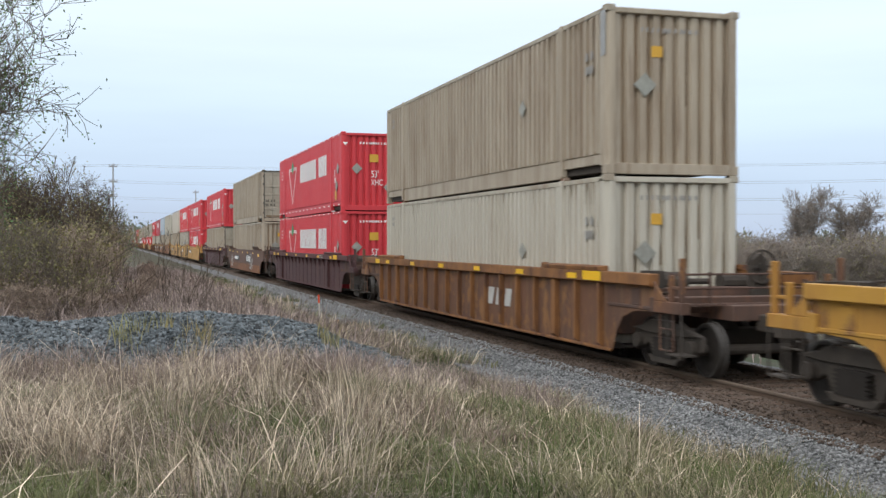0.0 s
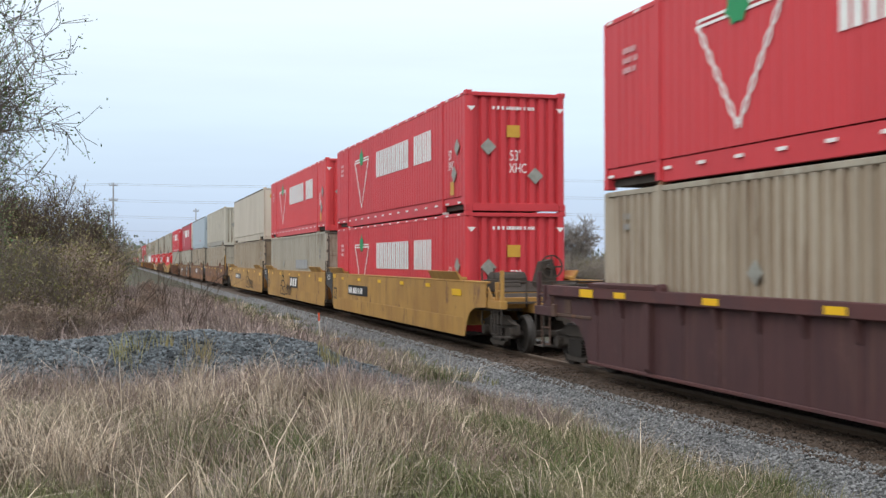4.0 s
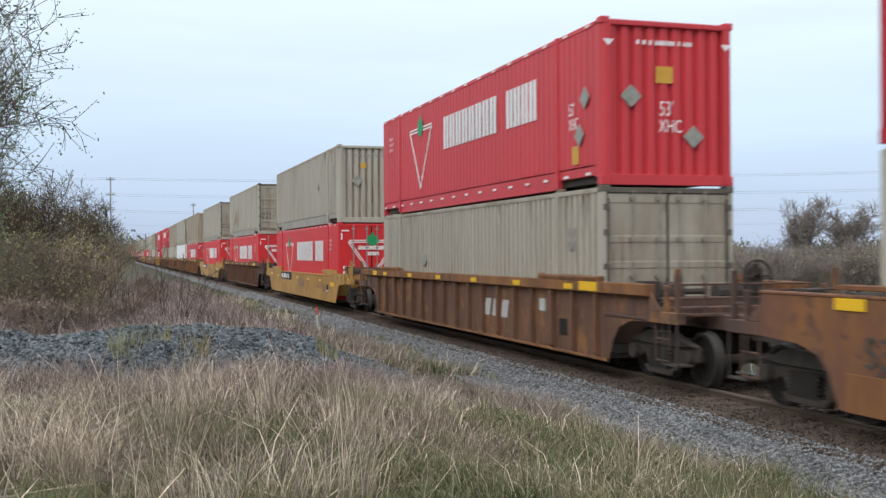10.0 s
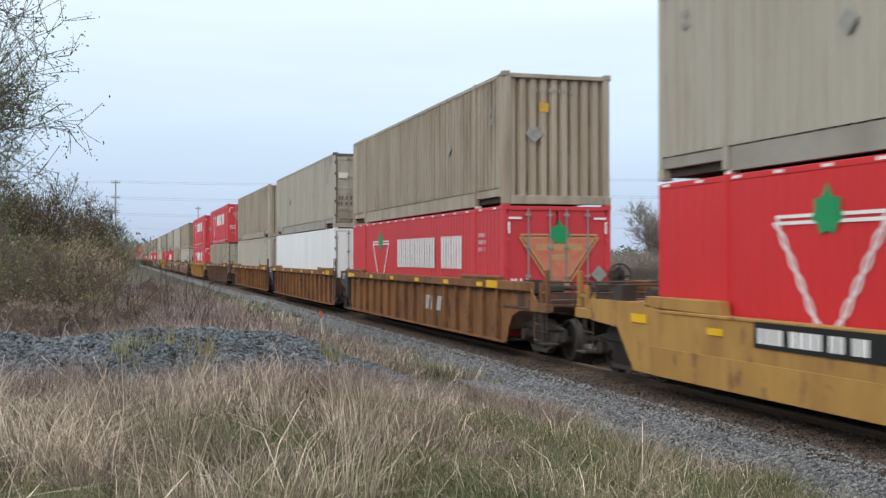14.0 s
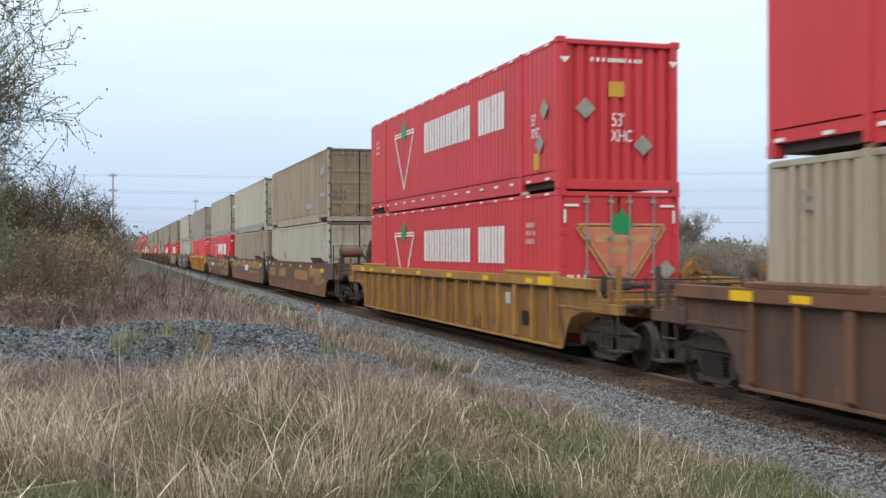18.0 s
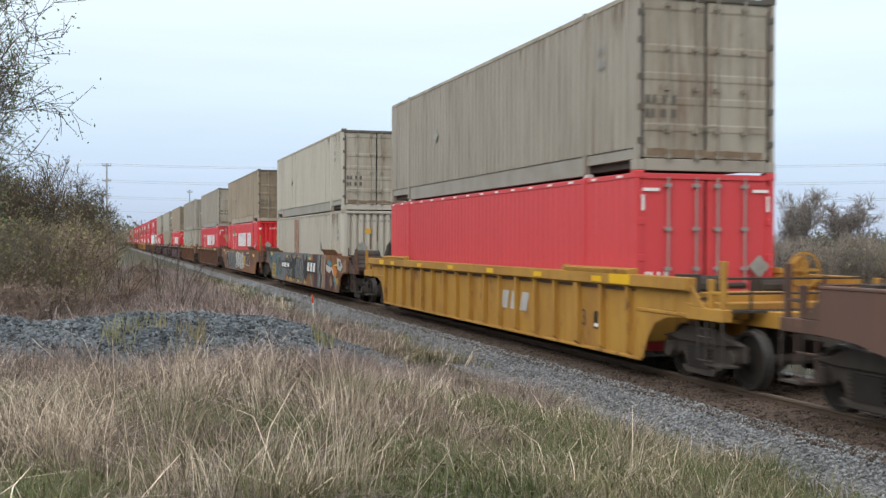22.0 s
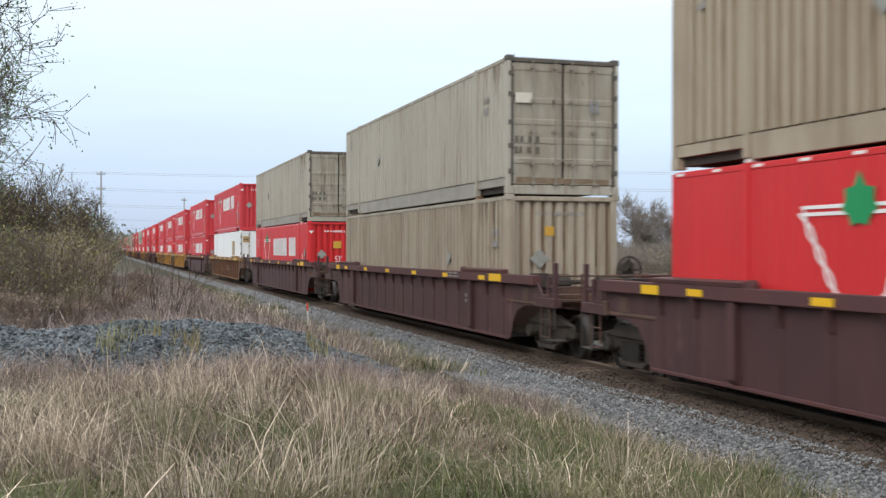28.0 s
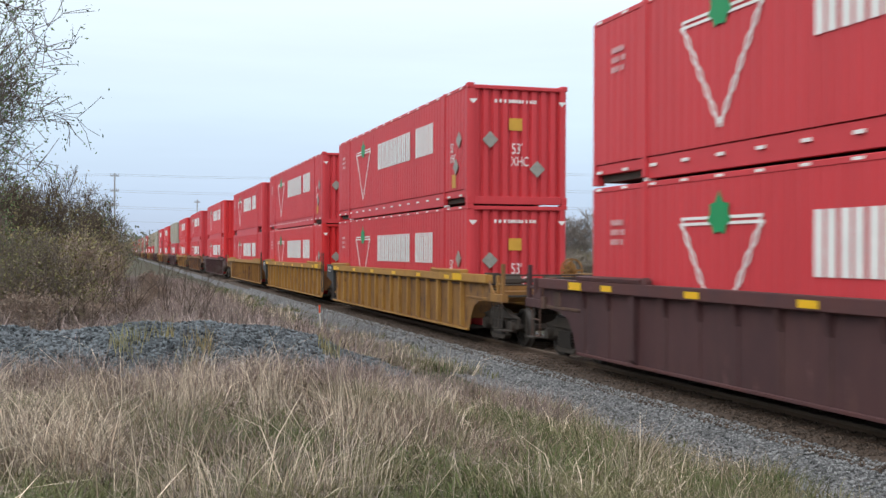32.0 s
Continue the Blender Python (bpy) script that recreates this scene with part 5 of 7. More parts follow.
def stroke_mesh(kind, seed):
    """Sprayed lines on the side: loops and zigzags that spell nothing."""
    def make():
        s, rnd = Shape(), random.Random(seed)
        if kind == "cone":
            s.strip([(0.8, 0.42), (0.72, 0.8), (0.0, 1.52), (-0.62, 0.8), (-0.85, 0.40), (0.8, 0.42)], 0.06, 0)
            ring = [(0.62 * math.cos(a / 10 * 6.2832), 0.92 + 0.17 * math.sin(a / 10 * 6.2832)) for a in range(11)]
            s.strip(ring, 0.05, -0.002)
            s.strip([(0.45, 0.62), (0.3, 0.70), (-0.3, 0.60), (-0.45, 0.5)], 0.05, -0.002)
            s.strip([(0.25, 1.25), (0.0, 1.32), (-0.22, 1.2)], 0.05, -0.002)
            x = -1.0
            for i in range(4):
                s.strip([(x, 0.95 - i * 0.03), (x - 0.05, 0.45), (x - 0.3, 0.42), (x - 0.32, 0.9), (x - 0.12, 0.7)], 0.06, -0.001)
                x -= 0.45
        else:
            x = 0.0
            for i in range(kind):
                h = rnd.uniform(0.7, 1.0)
                loop = [(x + rnd.uniform(-0.1, 0.1), 0.42), (x + 0.05, 0.42 + h * 0.6), (x - 0.25, 0.42 + h), (x - 0.42, 0.42 + h * 0.7), (x - 0.2, 0.42 + h * 0.45), (x - 0.5, 0.5 + h * 0.2), (x - 0.3, 0.42)]
                s.strip(loop, rnd.uniform(0.05, 0.09), -0.001 * (i % 3))
                x -= 0.55
        return s.mesh("strokes")
    return cached(("strokes", kind, seed), make)


def shape_patch(pts):
    """A painted patch with straight edges, given as (y, z) points on the side, in its own plane."""
    return cached(("shape", tuple(pts)), lambda: Shape().prism(pts, 0, -0.003).mesh("patch"))


def bubble(w, h, seed, line):
    """A swollen sprayed form about the origin: its filling, or its dark outline."""
    def make():
        rnd, pts = random.Random(seed), []
        lobes, ph = rnd.choice((3, 4, 5)), rnd.uniform(0, 6.2832)
        for i in range(28):
            a = 6.2832 * i / 28
            r = 1 + 0.20 * math.sin(lobes * a + ph) + 0.08 * math.sin(7 * a)
            c, s_ = math.cos(a), math.sin(a)
            pts.append((w / 2 * r * abs(c) ** 0.7 * (1 if c > 0 else -1), h / 2 * min(1.08, r) * abs(s_) ** 0.7 * (1 if s_ > 0 else -1)))
        s = Shape()
        if line:
            s.strip(pts + pts[:1], 0.045, 0)
            s.strip([(w * 0.12, -h * 0.42), (w * 0.05, -h * 0.05), (-w * 0.08, h * 0.12), (-w * 0.02, h * 0.3)], 0.04, 0)
        else:
            s.prism(pts, 0, -0.003)
        return s.mesh("bubble")
    return cached(("bubble", w, h, seed, line), make)


def blob(w, h, seed):
    """An uneven painted patch in the x-y plane."""
    def make():
        rnd, pts = random.Random(seed), []
        for i in range(14):
            a = 6.2832 * i / 14
            q = max(abs(math.cos(a)), abs(math.sin(a)))
            r = rnd.uniform(0.86, 1.04) / q
            pts.append((w / 2 * (1 + min(1, max(-1, r * math.cos(a)))), h / 2 * (1 + min(1, max(-1, r * math.sin(a))))))
        return Shape().prism(pts, 0, 0.003, "z").mesh("patch")
    return cached(("blob", w, h, seed), make)


def well_car(label, paint, style="ribbed", chord="", jf=False, jn=False, extras=(), simple=False, slots=False, rib_paint=""):
    """One well car, or one unit of an articulated set (jf, jn: it shares a truck at its far or near end)."""
    car = tagged(new("well_car"), label, "railroad car", "well cars of the train")
    body = "smooth" if style == "ear" else style
    chord = chord or paint
    for k in (-1, 1):
        part("side_panel", side_sheet(k, style, jf, jn), paint, car)
        part("top_chord", top_chord(k, body, jf, jn), chord, car)
        if body != "ribbed":
            part("lower_panel", cached(("lower_panel", k, jf, style), lambda: Shape().prism([(k * 1.48, 0.70), (k * 1.5035, 0.692), (k * 1.5035, 0.245), (k * 1.48, 0.235)], -8.42, 7.72 if jf else 8.42 if style == "ear" else 7.95, "y").mesh("lower_panel", 0.004)), {"brown": "ochre_brown", "dull_maroon": "brown", "worn_maroon": "rust_orange"}.get(paint, paint), car)
        for ky in (-1, 1):
            part("corner_guide", corner_guide(k, ky, style), chord if style != "ear" else "brown", car)
        if body == "ribbed":
            part("bottom_sill", cached(("bottom_sill", k), lambda: Shape().box(k * 1.375, k * 1.43, -8.5, 8.5, 0.215, 0.27).mesh("bottom_sill", 0.01)), chord, car)
            if k > 0 or simple:
                part("rib_row", cached(("rib_row", k), lambda: [sh for sh in [Shape()] if [sh.prism([(k * 1.395, 0.26), (k * 1.50, 0.34), (k * 1.50, 1.39), (k * 1.395, 1.39)], -8.16 + i * 1.02 - 0.05, -8.16 + i * 1.02 + 0.05, "y") for i in range(16)]][0].mesh("rib_row")), paint, car)["kind"] = "stuff"
            else:
                for i in range(16 if jf else 17):
                    wide = i in (2, 14)
                    part("rib", bracket(k) if paint == "maroon" and not wide else rib(k, wide), {"worn_ochre": paint, "maroon_edge": paint, "yellow_rust": "rust_edge"}.get(chord, chord) if not rib_paint else rib_paint, car, "", pose(0, -8.16 + i * 1.02, 0))
                if paint == "maroon":
                    part("small_print", bars(0.6, 0.24, 2, 33), "faded_letter", car, "faded stencil", on_side(-1.41, -5.6, 0.85))["kind"] = "stuff"
                    part("small_print", bars(0.9, 0.14, 2, 35), "faded_letter", car, "faded stencil", on_side(-1.536, -4.6, 1.43))["kind"] = "stuff"
            if slots and not simple:
                part("slot_bar", cached(("slot_bar", k), lambda: Shape().box(k * 1.40, k * 1.42, -8.3, 8.3, 1.31, 1.36).mesh("slot_bar")), "dark_brown" if "yellow" in paint or "ochre" in paint else paint, car)
    part("well_floor", cached("well_floor", lambda: [Shape().box(-1.38, 1.38, -8.4, 8.4, 0.26, 0.30)][0].box(-1.38, -1.1, -8.4, 8.4, 0.30, 0.335).box(1.1, 1.38, -8.4, 8.4, 0.30, 0.335).mesh("well_floor")), "steel", car)
    for ky, joint in ((-1, jn), (1, jf)):
        y = lambda v: ky * v
        def ends():
            s = Shape()
            a, b = sorted((y(8.3), y(9.45 if joint else 11.0)))
            s.box(-0.55, 0.55, a, b, 0.88, 1.12)
            a, b = sorted((y(8.25), y(8.42)))
            s.box(-1.37, 1.37, a, b, 0.5, 1.30)
            if not joint:
                a, b = sorted((y(10.0), y(10.35)))
                s.box(-1.45, 1.45, a, b, 0.98, 1.22)
                a, b = sorted((y(8.4), y(10.3)))
                s.box(-1.42, -1.15, a, b, 1.0, 1.06).box(1.15, 1.42, a, b, 1.0, 1.06)
                a, b = sorted((y(9.3), y(9.6)))
                s.box(-1.42, 1.42, a, b, 1.06, 1.34)
            return s.mesh("end_frame", 0.012)
        part("end_frame", cached(("end_frame", ky, joint), ends), paint if "yellow" in paint else "dark_brown", car)
        if joint:
            if ky > 0:
                part("end_box", cached("end_box", lambda: Shape().prism([(7.96, 0.60), (8.35, 0.95), (9.25, 1.12), (9.25, 1.60), (7.96, 1.60)], -1.52, -1.10).mesh("end_box", 0.012)), "box_gray", car, "dark gray painted end box")
                part("lettering", lettering("125T", 0.20), "letter", car, "white load code", on_side(-1.525, 8.95, 1.32))
            else:
                part("ladder", cached("ladder", lambda: [sh for sh in [Shape()] if [sh.tube((-1.48, yy, 0.45), (-1.48, yy, 2.05), 0.02) for yy in (-9.05, -9.40)] + [sh.tube((-1.48, -9.05, zz), (-1.48, -9.40, zz), 0.015) for zz in (0.6, 0.95, 1.3, 1.65)]][0].mesh("ladder")), "steel", car)
                truck(car, -9.50, simple)
        else:
            truck(car, ky * 9.78, simple)
            part("coupler", cached(("coupler", ky), lambda: Shape().box(-0.11, 0.11, *sorted((y(10.9), y(11.55))), 0.72, 0.98).prism([(-0.20, y(11.5)), (0.18, y(11.5)), (0.2, y(11.78)), (-0.06, y(11.80)), (-0.14, y(11.66))], 0.66, 1.02, "z").mesh("coupler", 0.02)), "steel", car)
            frame_paint = paint if body == "ribbed" or "yellow" in paint else "dark_brown"
            for k in (-1, 1):
                part("platform_sill", platform_sill(k, ky), frame_paint, car)
                if not simple:
                    part("step", stirrup(k, ky), "steel", car, "flat steel step")
            if not simple:
                part("end_handrail", end_handrail(ky), "dark_brown" if "yellow" not in paint else "steel", car)
                part("brake_gear", brake_gear(ky), "steel", car, "grimy brake cylinder and pipes")
            if ky < 0 and "yellow_posts" in extras:
                part("post", cached("yellow_post", lambda: Shape().box(-1.44, -1.36, -10.06, -9.98, 0.65, 2.45).mesh("post", 0.01)), "deep_yellow", car, "tall yellow hand post")
            if ky < 0 and not simple:
                high = style == "smooth"
                drop = 0.0 if "patches" in extras else 0.42
                tone = paint if "yellow" in paint and not high else "steel"
                part("brake_wheel", cached("brake_wheel", lambda: Shape().lathe([(0.0, 0.25), (0.03, 0.25), (0.03, 0.285), (0.0, 0.285)], 20).box(0, 0.02, -0.26, 0.26, -0.02, 0.02).box(0, 0.02, -0.02, 0.02, -0.26, 0.26).lathe([(0.0, 0.01), (0.04, 0.01), (0.04, 0.06), (0.0, 0.06)], 10).mesh("brake_wheel")), tone, car, "", pose(0.35, -9.55, 2.33 - drop, 0, 0, 90) if high else pose(0.75, -9.75, 1.68 if style != "ear" else 1.45, 0, 0, 90))
                if body == "smooth":
                    # added solid block that stands in for the shade inside the end framing
                    part("bulkhead", cached("bulkhead", lambda: Shape().prism([(-8.45, 0.9), (-8.45, 1.52), (-9.0, 1.50), (-9.9, 1.20), (-10.0, 0.9)], -1.30, 1.30).mesh("bulkhead", 0.012)), "steel", car)
                if style == "ear":
                    part("post", cached("dark_post", lambda: Shape().box(-1.42, -1.36, -9.26, -9.20, 1.0, 2.35).mesh("post", 0.008)), "steel", car, "tall dark hand post")
                elif high:
                    part("brake_stand", brake_tower(), "steel", car, "dark hand-brake stand", pose(0, 0, -drop))
                    part("tank", cached("tank", lambda: Shape().tube((-0.98, -8.85, 2.02), (-0.93, -8.85, 2.02), 0.12, 0.19, 12).tube((-0.93, -8.85, 2.02), (-0.10, -8.85, 2.02), 0.19, n=12).tube((-0.10, -8.85, 2.02), (-0.05, -8.85, 2.02), 0.19, 0.12, 12).mesh("tank")), "rust_edge" if drop == 0 else "steel", car, "cylindrical air tank", pose(0, 0, -drop))
                else:
                    part("brake_stand", cached("brake_stand", lambda: Shape().prism([(0.58, 1.05), (0.92, 1.05), (0.88, 1.80), (0.75, 1.90), (0.62, 1.80)], -9.70, -9.52, "y").mesh("brake_stand", 0.015)), tone, car)
    X = -1.534 if body == "ribbed" else -1.514
    zt = 1.06 if style == "low" else 1.43
    if not simple:
        for y0 in ((7.2, 4.3, 1.5, -1.4, -4.2, -6.9) if body == "ribbed" else (6.2, 3.4, 0.4, -2.4, -5.2)):
            if style == "low" and "number" in extras and y0 == 3.4:
                continue
            part("reflector", plate(0.42, 0.10), "tape_yellow", car, "yellow reflective strip", on_side(X, y0, zt + (0.0 if body == "ribbed" else -0.07)))
        part("reflector", plate(0.75, 0.16), "tape_yellow", car, "yellow reflective strip", on_side(X, -7.6, 1.42 if body == "ribbed" else zt - 0.22))
        part("reflector", plate(0.55, 0.14), "tape_yellow", car, "yellow reflective strip", on_side(X, 7.8 if jf else 8.6, zt - 0.02))
    XS = -1.508 if body != "ribbed" else -1.406
    if "mural" in extras:
        XS -= 0.008
    if "number" in extras:
        part("number_plate", plate(3.1, 0.34), "plate_black", car, "black painted number panel", on_side(XS - 0.004, 5.0, 0.86 if style != "low" else 0.90))
        part("small_print", bars(2.9, 0.34, 1, 31), "letter", car, "white number bars", on_side(XS - 0.009, 4.9, 0.85 if style != "low" else 0.89))["kind"] = "stuff"
    if "logo" in extras:
        part("logo_plate", plate(2.3, 0.50), "plate_black", car, "black panel with a white block mark", on_side(XS - 0.004, -1.9 + (2.0 if jf and jn else 0.0), 0.80))
        part("logo", wedges(2.0, 0.36), "letter", car, "white mark of three wedges", on_side(XS - 0.009, -2.05 + (2.0 if jf and jn else 0.0), 0.87))
    if "faded_logo" in extras:
        part("logo", wedges(1.7, 0.38), "faded_letter" if body != "ribbed" else "spray_white", car, "worn block mark", on_side(XS - 0.004, -2.0, 0.70))
    if "brown_logo" in extras:
        part("logo", wedges(1.7, 0.36), "rust_patch", car, "faded brown block mark", on_side(XS - 0.004, 0.0, 0.66))
    if "53" in extras:
        part("lettering", lettering("53", 0.46), "dark_letter", car, "dark size number", on_side(XS - 0.004, 7.75 if jf else 8.1, 0.62))
    if "53_near" in extras:
        part("lettering", lettering("53", 0.30), "dark_letter", car, "dark size number", on_side(XS - 0.004, -6.0, 0.62))
        part("decal", plate(0.42, 0.30), "plate_black", car, "black and white notice", on_side(XS - 0.004, -6.75, 0.60))
        part("decal", plate(0.36, 0.06), "letter", car, "white line of a notice", on_side(XS - 0.009, -6.78, 0.63))
    if "notices" in extras:
        part("decal", plate(0.30, 0.24), "spray_white", car, "pale notice", on_side(XS - 0.004, -5.4, 0.95))
        part("decal", plate(0.36, 0.30), "plate_black", car, "dark notice", on_side(XS - 0.004, -6.4, 0.55))
    if "near_ochre" in extras:
        for y0, w, tone in ((5.45, 0.30, "spray_white"), (5.12, 0.28, "plate_black"), (4.82, 0.62, "spray_white")):
            part("decal", plate(w, 0.17), tone, car, "small number notice", on_side(XS - 0.005, y0, 0.98))
        for y0, z0, w, h in ((-4.25, 0.30, 0.55, 0.16), (-5.3, 0.30, 0.7, 0.5), (-7.3, 0.28, 0.9, 0.22), (-6.3, 0.95, 0.4, 0.3), (-2.9, 0.7, 0.35, 0.4), (2.2, 0.75, 0.3, 0.35)):
            part("paint_patch", blob(w, h, int(w * 50)), "patch_yellow", car, "old ochre paint showing through", on_side(XS, y0, z0))
    if "cone" in extras:
        part("graffiti", stroke_mesh("cone", 1), "spray_black", car, "black sprayed cone and loops", pose(XS - 0.004, -2.0 if "cone_far" not in extras else 2.3, 0))
    if "white_tag" in extras:
        part("graffiti", stroke_mesh(3, 5), "spray_white", car, "pale sprayed scrawl", pose(XS - 0.004, -3.6, 0))
        part("graffiti", stroke_mesh(2, 7), "spray_white", car, "pale sprayed scrawl", pose(XS - 0.004, 7.0, 0))
    if "throwup" in extras:
        for i in range(3):
            part("graffiti", bubble(0.85, 0.95, 120 + i, False), "spray_white", car, "white swollen sprayed form", pose(XS - 0.005, -3.9 - i * 0.7, 0.88))
            part("graffiti", bubble(0.85, 0.95, 120 + i, True), "spray_black", car, "dark outline of a sprayed form", pose(XS - 0.009, -3.9 - i * 0.7, 0.88))
        part("graffiti", stroke_mesh(4, 12), "spray_white", car, "pale sprayed scrawl", pose(XS - 0.004, 6.2, 0))
    if "patches" in extras:
        if jn:
            z0 = 1.06 if jf else 0.80
            part("paint_patch", ragged(15.6, 0.40, 7 + int(jf)), "patch_yellow", car, "long worn ochre paint band over the brown", on_side(XS - 0.001, 7.6, z0))
            part("paint_patch", ragged(5.2, 0.20, 9 + int(jf)), "worn_ochre", car, "worn ochre blotch", on_side(XS - 0.001, -2.0, 0.74 if jf else 1.28))
        else:
            for y0, z0, w, h in ((7.3, 0.82, 1.9, 0.42), (4.0, 0.84, 2.2, 0.40), (-0.9, 0.80, 3.6, 0.42), (-4.9, 1.0, 2.8, 0.36)):
                part("paint_patch", plate(w, h, 0.003), "patch_yellow", car, "ochre paint block over the brown", on_side(XS - 0.001, y0, z0))
            part("paint_patch", ragged(2.6, 0.34, 11), "worn_ochre", car, "worn ochre blotch", on_side(XS - 0.001, -6.0, 0.72))
    if "small_patches" in extras:
        rnd = random.Random(17)
        for i in range(5):
            part("paint_patch", blob(rnd.uniform(0.4, 0.8), rnd.uniform(0.14, 0.26), i), "worn_ochre", car, "worn ochre blotch", on_side(XS - 0.001, 6.6 - i * 2.9, rnd.uniform(0.72, 1.15)))
        for y0, z0, w, h in ((7.3, 1.28, 0.09, 0.17), (6.7, 1.30, 0.09, 0.17), (-5.6, 0.98, 0.26, 0.10), (-6.6, 1.28, 0.08, 0.16), (-7.1, 1.27, 0.08, 0.16), (-3.6, 1.10, 0.22, 0.14), (1.8, 1.02, 0.24, 0.12)):
            part("decal", plate(w, h), "spray_white", car, "small pale notice", on_side(XS - 0.003, y0, z0))
        part("lettering", lettering("53", 0.36), "dark_letter", car, "dark size number", on_side(XS - 0.004, 7.4 if jf else 8.1, 0.78))
    if "mural" in extras:
        Z = -1.513
        def patch(tone, *pts, x=Z):
            part("graffiti", shape_patch(pts), tone, car, "sprayed colour patch", pose(x, 0, 0))
        patch("graffiti_gray", (8.5, 0.60), (9.6, 1.1), (9.6, 1.585), (-2.2, 1.585), (-2.0, 0.28), (8.2, 0.28))
        # dark teal blades at the far end, a yellow number panel among them
        for y0, z0, h in ((8.3, 0.95, 0.5), (7.2, 1.0, 0.48), (6.5, 0.32, 0.6), (5.9, 1.02, 0.42), (5.5, 0.32, 0.5)):
            patch("deep_teal", (y0, z0 + h), (y0 - 0.22, z0 + h * 0.5), (y0 - 0.14, z0), (y0 - 0.45, z0 + h * 0.35), (y0 - 0.58, z0 + h), (y0 - 0.34, z0 + h * 0.7), x=Z - 0.004)
        for y0, w in ((9.3, 0.5), (8.9, 0.35), (7.0, 0.6), (6.2, 0.45)):
            patch("deep_teal", (y0, 1.55), (y0 - w, 1.55), (y0 - w * 0.6, 1.30), (y0 - w * 1.3, 1.18), (y0 - w * 0.2, 1.22), x=Z - 0.0045)
        for i, (y0, z0, w) in enumerate(((8.6, 0.95, 0.9), (6.6, 0.85, 0.8), (5.6, 0.9, 0.9), (9.2, 1.25, 0.6))):
            ring = [(w * 0.5 * math.cos(a * 0.63), 0.32 * math.sin(a * 0.63) * (1.2 if a % 2 else 0.85)) for a in range(9)]
            part("graffiti", cached(("swirl", i), lambda: Shape().strip(ring, 0.055, 0).strip([(p * 0.5 + 0.1, q * 0.5 + 0.12) for p, q in ring[1:7]], 0.04, 0).mesh("strokes")), "spray_black", car, "dark sprayed curve", pose(Z - 0.0075, y0, z0))
        patch("spray_yellow", (7.95, 0.36), (7.95, 1.02), (7.02, 1.02), (7.02, 0.36), x=Z - 0.009)
        # letter-like gray forms with dark outlines over flames
        for i, y0 in enumerate((3.6, 2.6, 1.6, 0.6, -0.4, -1.3)):
            patch(("spray_orange", "spray_yellow")[i % 2], (y0, 0.32), (y0 - 0.05, 0.55), (y0 - 0.28, 0.44), (y0 - 0.36, 0.74), (y0 - 0.5, 0.5), (y0 - 0.7, 0.32), x=Z - 0.004)
            patch(("spray_yellow", "spray_orange")[i % 2], (y0 - 0.3, 1.44), (y0 - 0.42, 1.22), (y0 - 0.62, 1.40), x=Z - 0.004)
            rnd = random.Random(300 + i)
            form = [(a + rnd.uniform(-0.16, 0.16), b + rnd.uniform(-0.12, 0.12)) for a, b in ((0.2, 1.40), (-0.25, 1.25), (-0.65, 1.50), (-0.7, 1.10), (-0.42, 0.98), (-0.80, 0.62), (-0.6, 0.38), (-0.25, 0.60), (0.02, 0.36), (0.12, 0.85))]
            patch(("slate", "graffiti_gray", "box_gray")[i % 3], *[(y0 + a, b) for a, b in form], x=Z - 0.006)
            part("graffiti", cached(("glyph", i), lambda: Shape().strip(form + form[:1], 0.055, 0).strip([(-0.1, 1.2), (form[4][0] + 0.1, 1.12), (-0.2, 0.86 - 0.07 * (i % 3)), (form[5][0] + 0.2, 0.62)], 0.045, -0.001).mesh("strokes")), "spray_black", car, "dark sprayed outline", pose(Z - 0.010, y0, 0))
        # bands beside the sign
        patch("sand", (-2.0, 1.585), (-2.1, 1.34), (-3.4, 1.34), (-3.3, 1.585), x=Z)
        patch("teal", (-2.0, 1.57), (-2.3, 1.38), (-2.7, 1.45), (-2.6, 1.57), x=Z - 0.004)
        patch("ochre_brown", (-1.9, 0.66), (-3.4, 0.60), (-3.7, 0.28), (-1.7, 0.28), x=Z - 0.004)
        patch("teal", (-2.7, 0.78), (-3.0, 0.70), (-3.35, 0.28), (-3.15, 0.28), x=Z - 0.006)
        patch("maroon", (-3.3, 1.585), (-3.6, 0.95), (-3.5, 0.28), (-4.45, 0.28), (-4.25, 0.9), (-4.45, 1.585), x=Z - 0.0045)
        y0 = -4.45
        for tone, w in (("slate", 0.42), ("spray_white", 0.06), ("box_gray", 0.46), ("spray_white", 0.06), ("sand", 0.62), ("spray_white", 0.06)):
            patch(tone, (y0, 1.585), (y0 + 0.24, 0.95), (y0 - 0.05, 0.78), (y0 + 0.12, 0.28), (y0 - w + 0.12, 0.28), (y0 - w - 0.05, 0.78), (y0 - w + 0.24, 0.95), (y0 - w, 1.585), x=Z - 0.006)
            y0 -= w
        patch("ochre_brown", (-6.2, 1.585), (-6.3, 1.25), (-7.4, 1.20), (-8.6, 1.32), (-8.6, 1.585), x=Z - 0.0045)
        patch("maroon", (-6.1, 1.0), (-6.6, 0.72), (-7.1, 0.98), (-7.6, 0.60), (-7.9, 0.60), (-7.5, 0.28), (-5.95, 0.28), x=Z - 0.008)
        patch("spray_white", (-6.2, 1.22), (-6.3, 0.98), (-6.9, 0.92), (-7.3, 1.06), (-7.7, 0.80), (-7.5, 1.12), x=Z - 0.010)
        patch("teal", (-6.4, 1.32), (-6.8, 1.18), (-7.2, 1.22), (-7.5, 1.05), (-7.2, 1.34), (-6.8, 1.42), x=Z - 0.012)
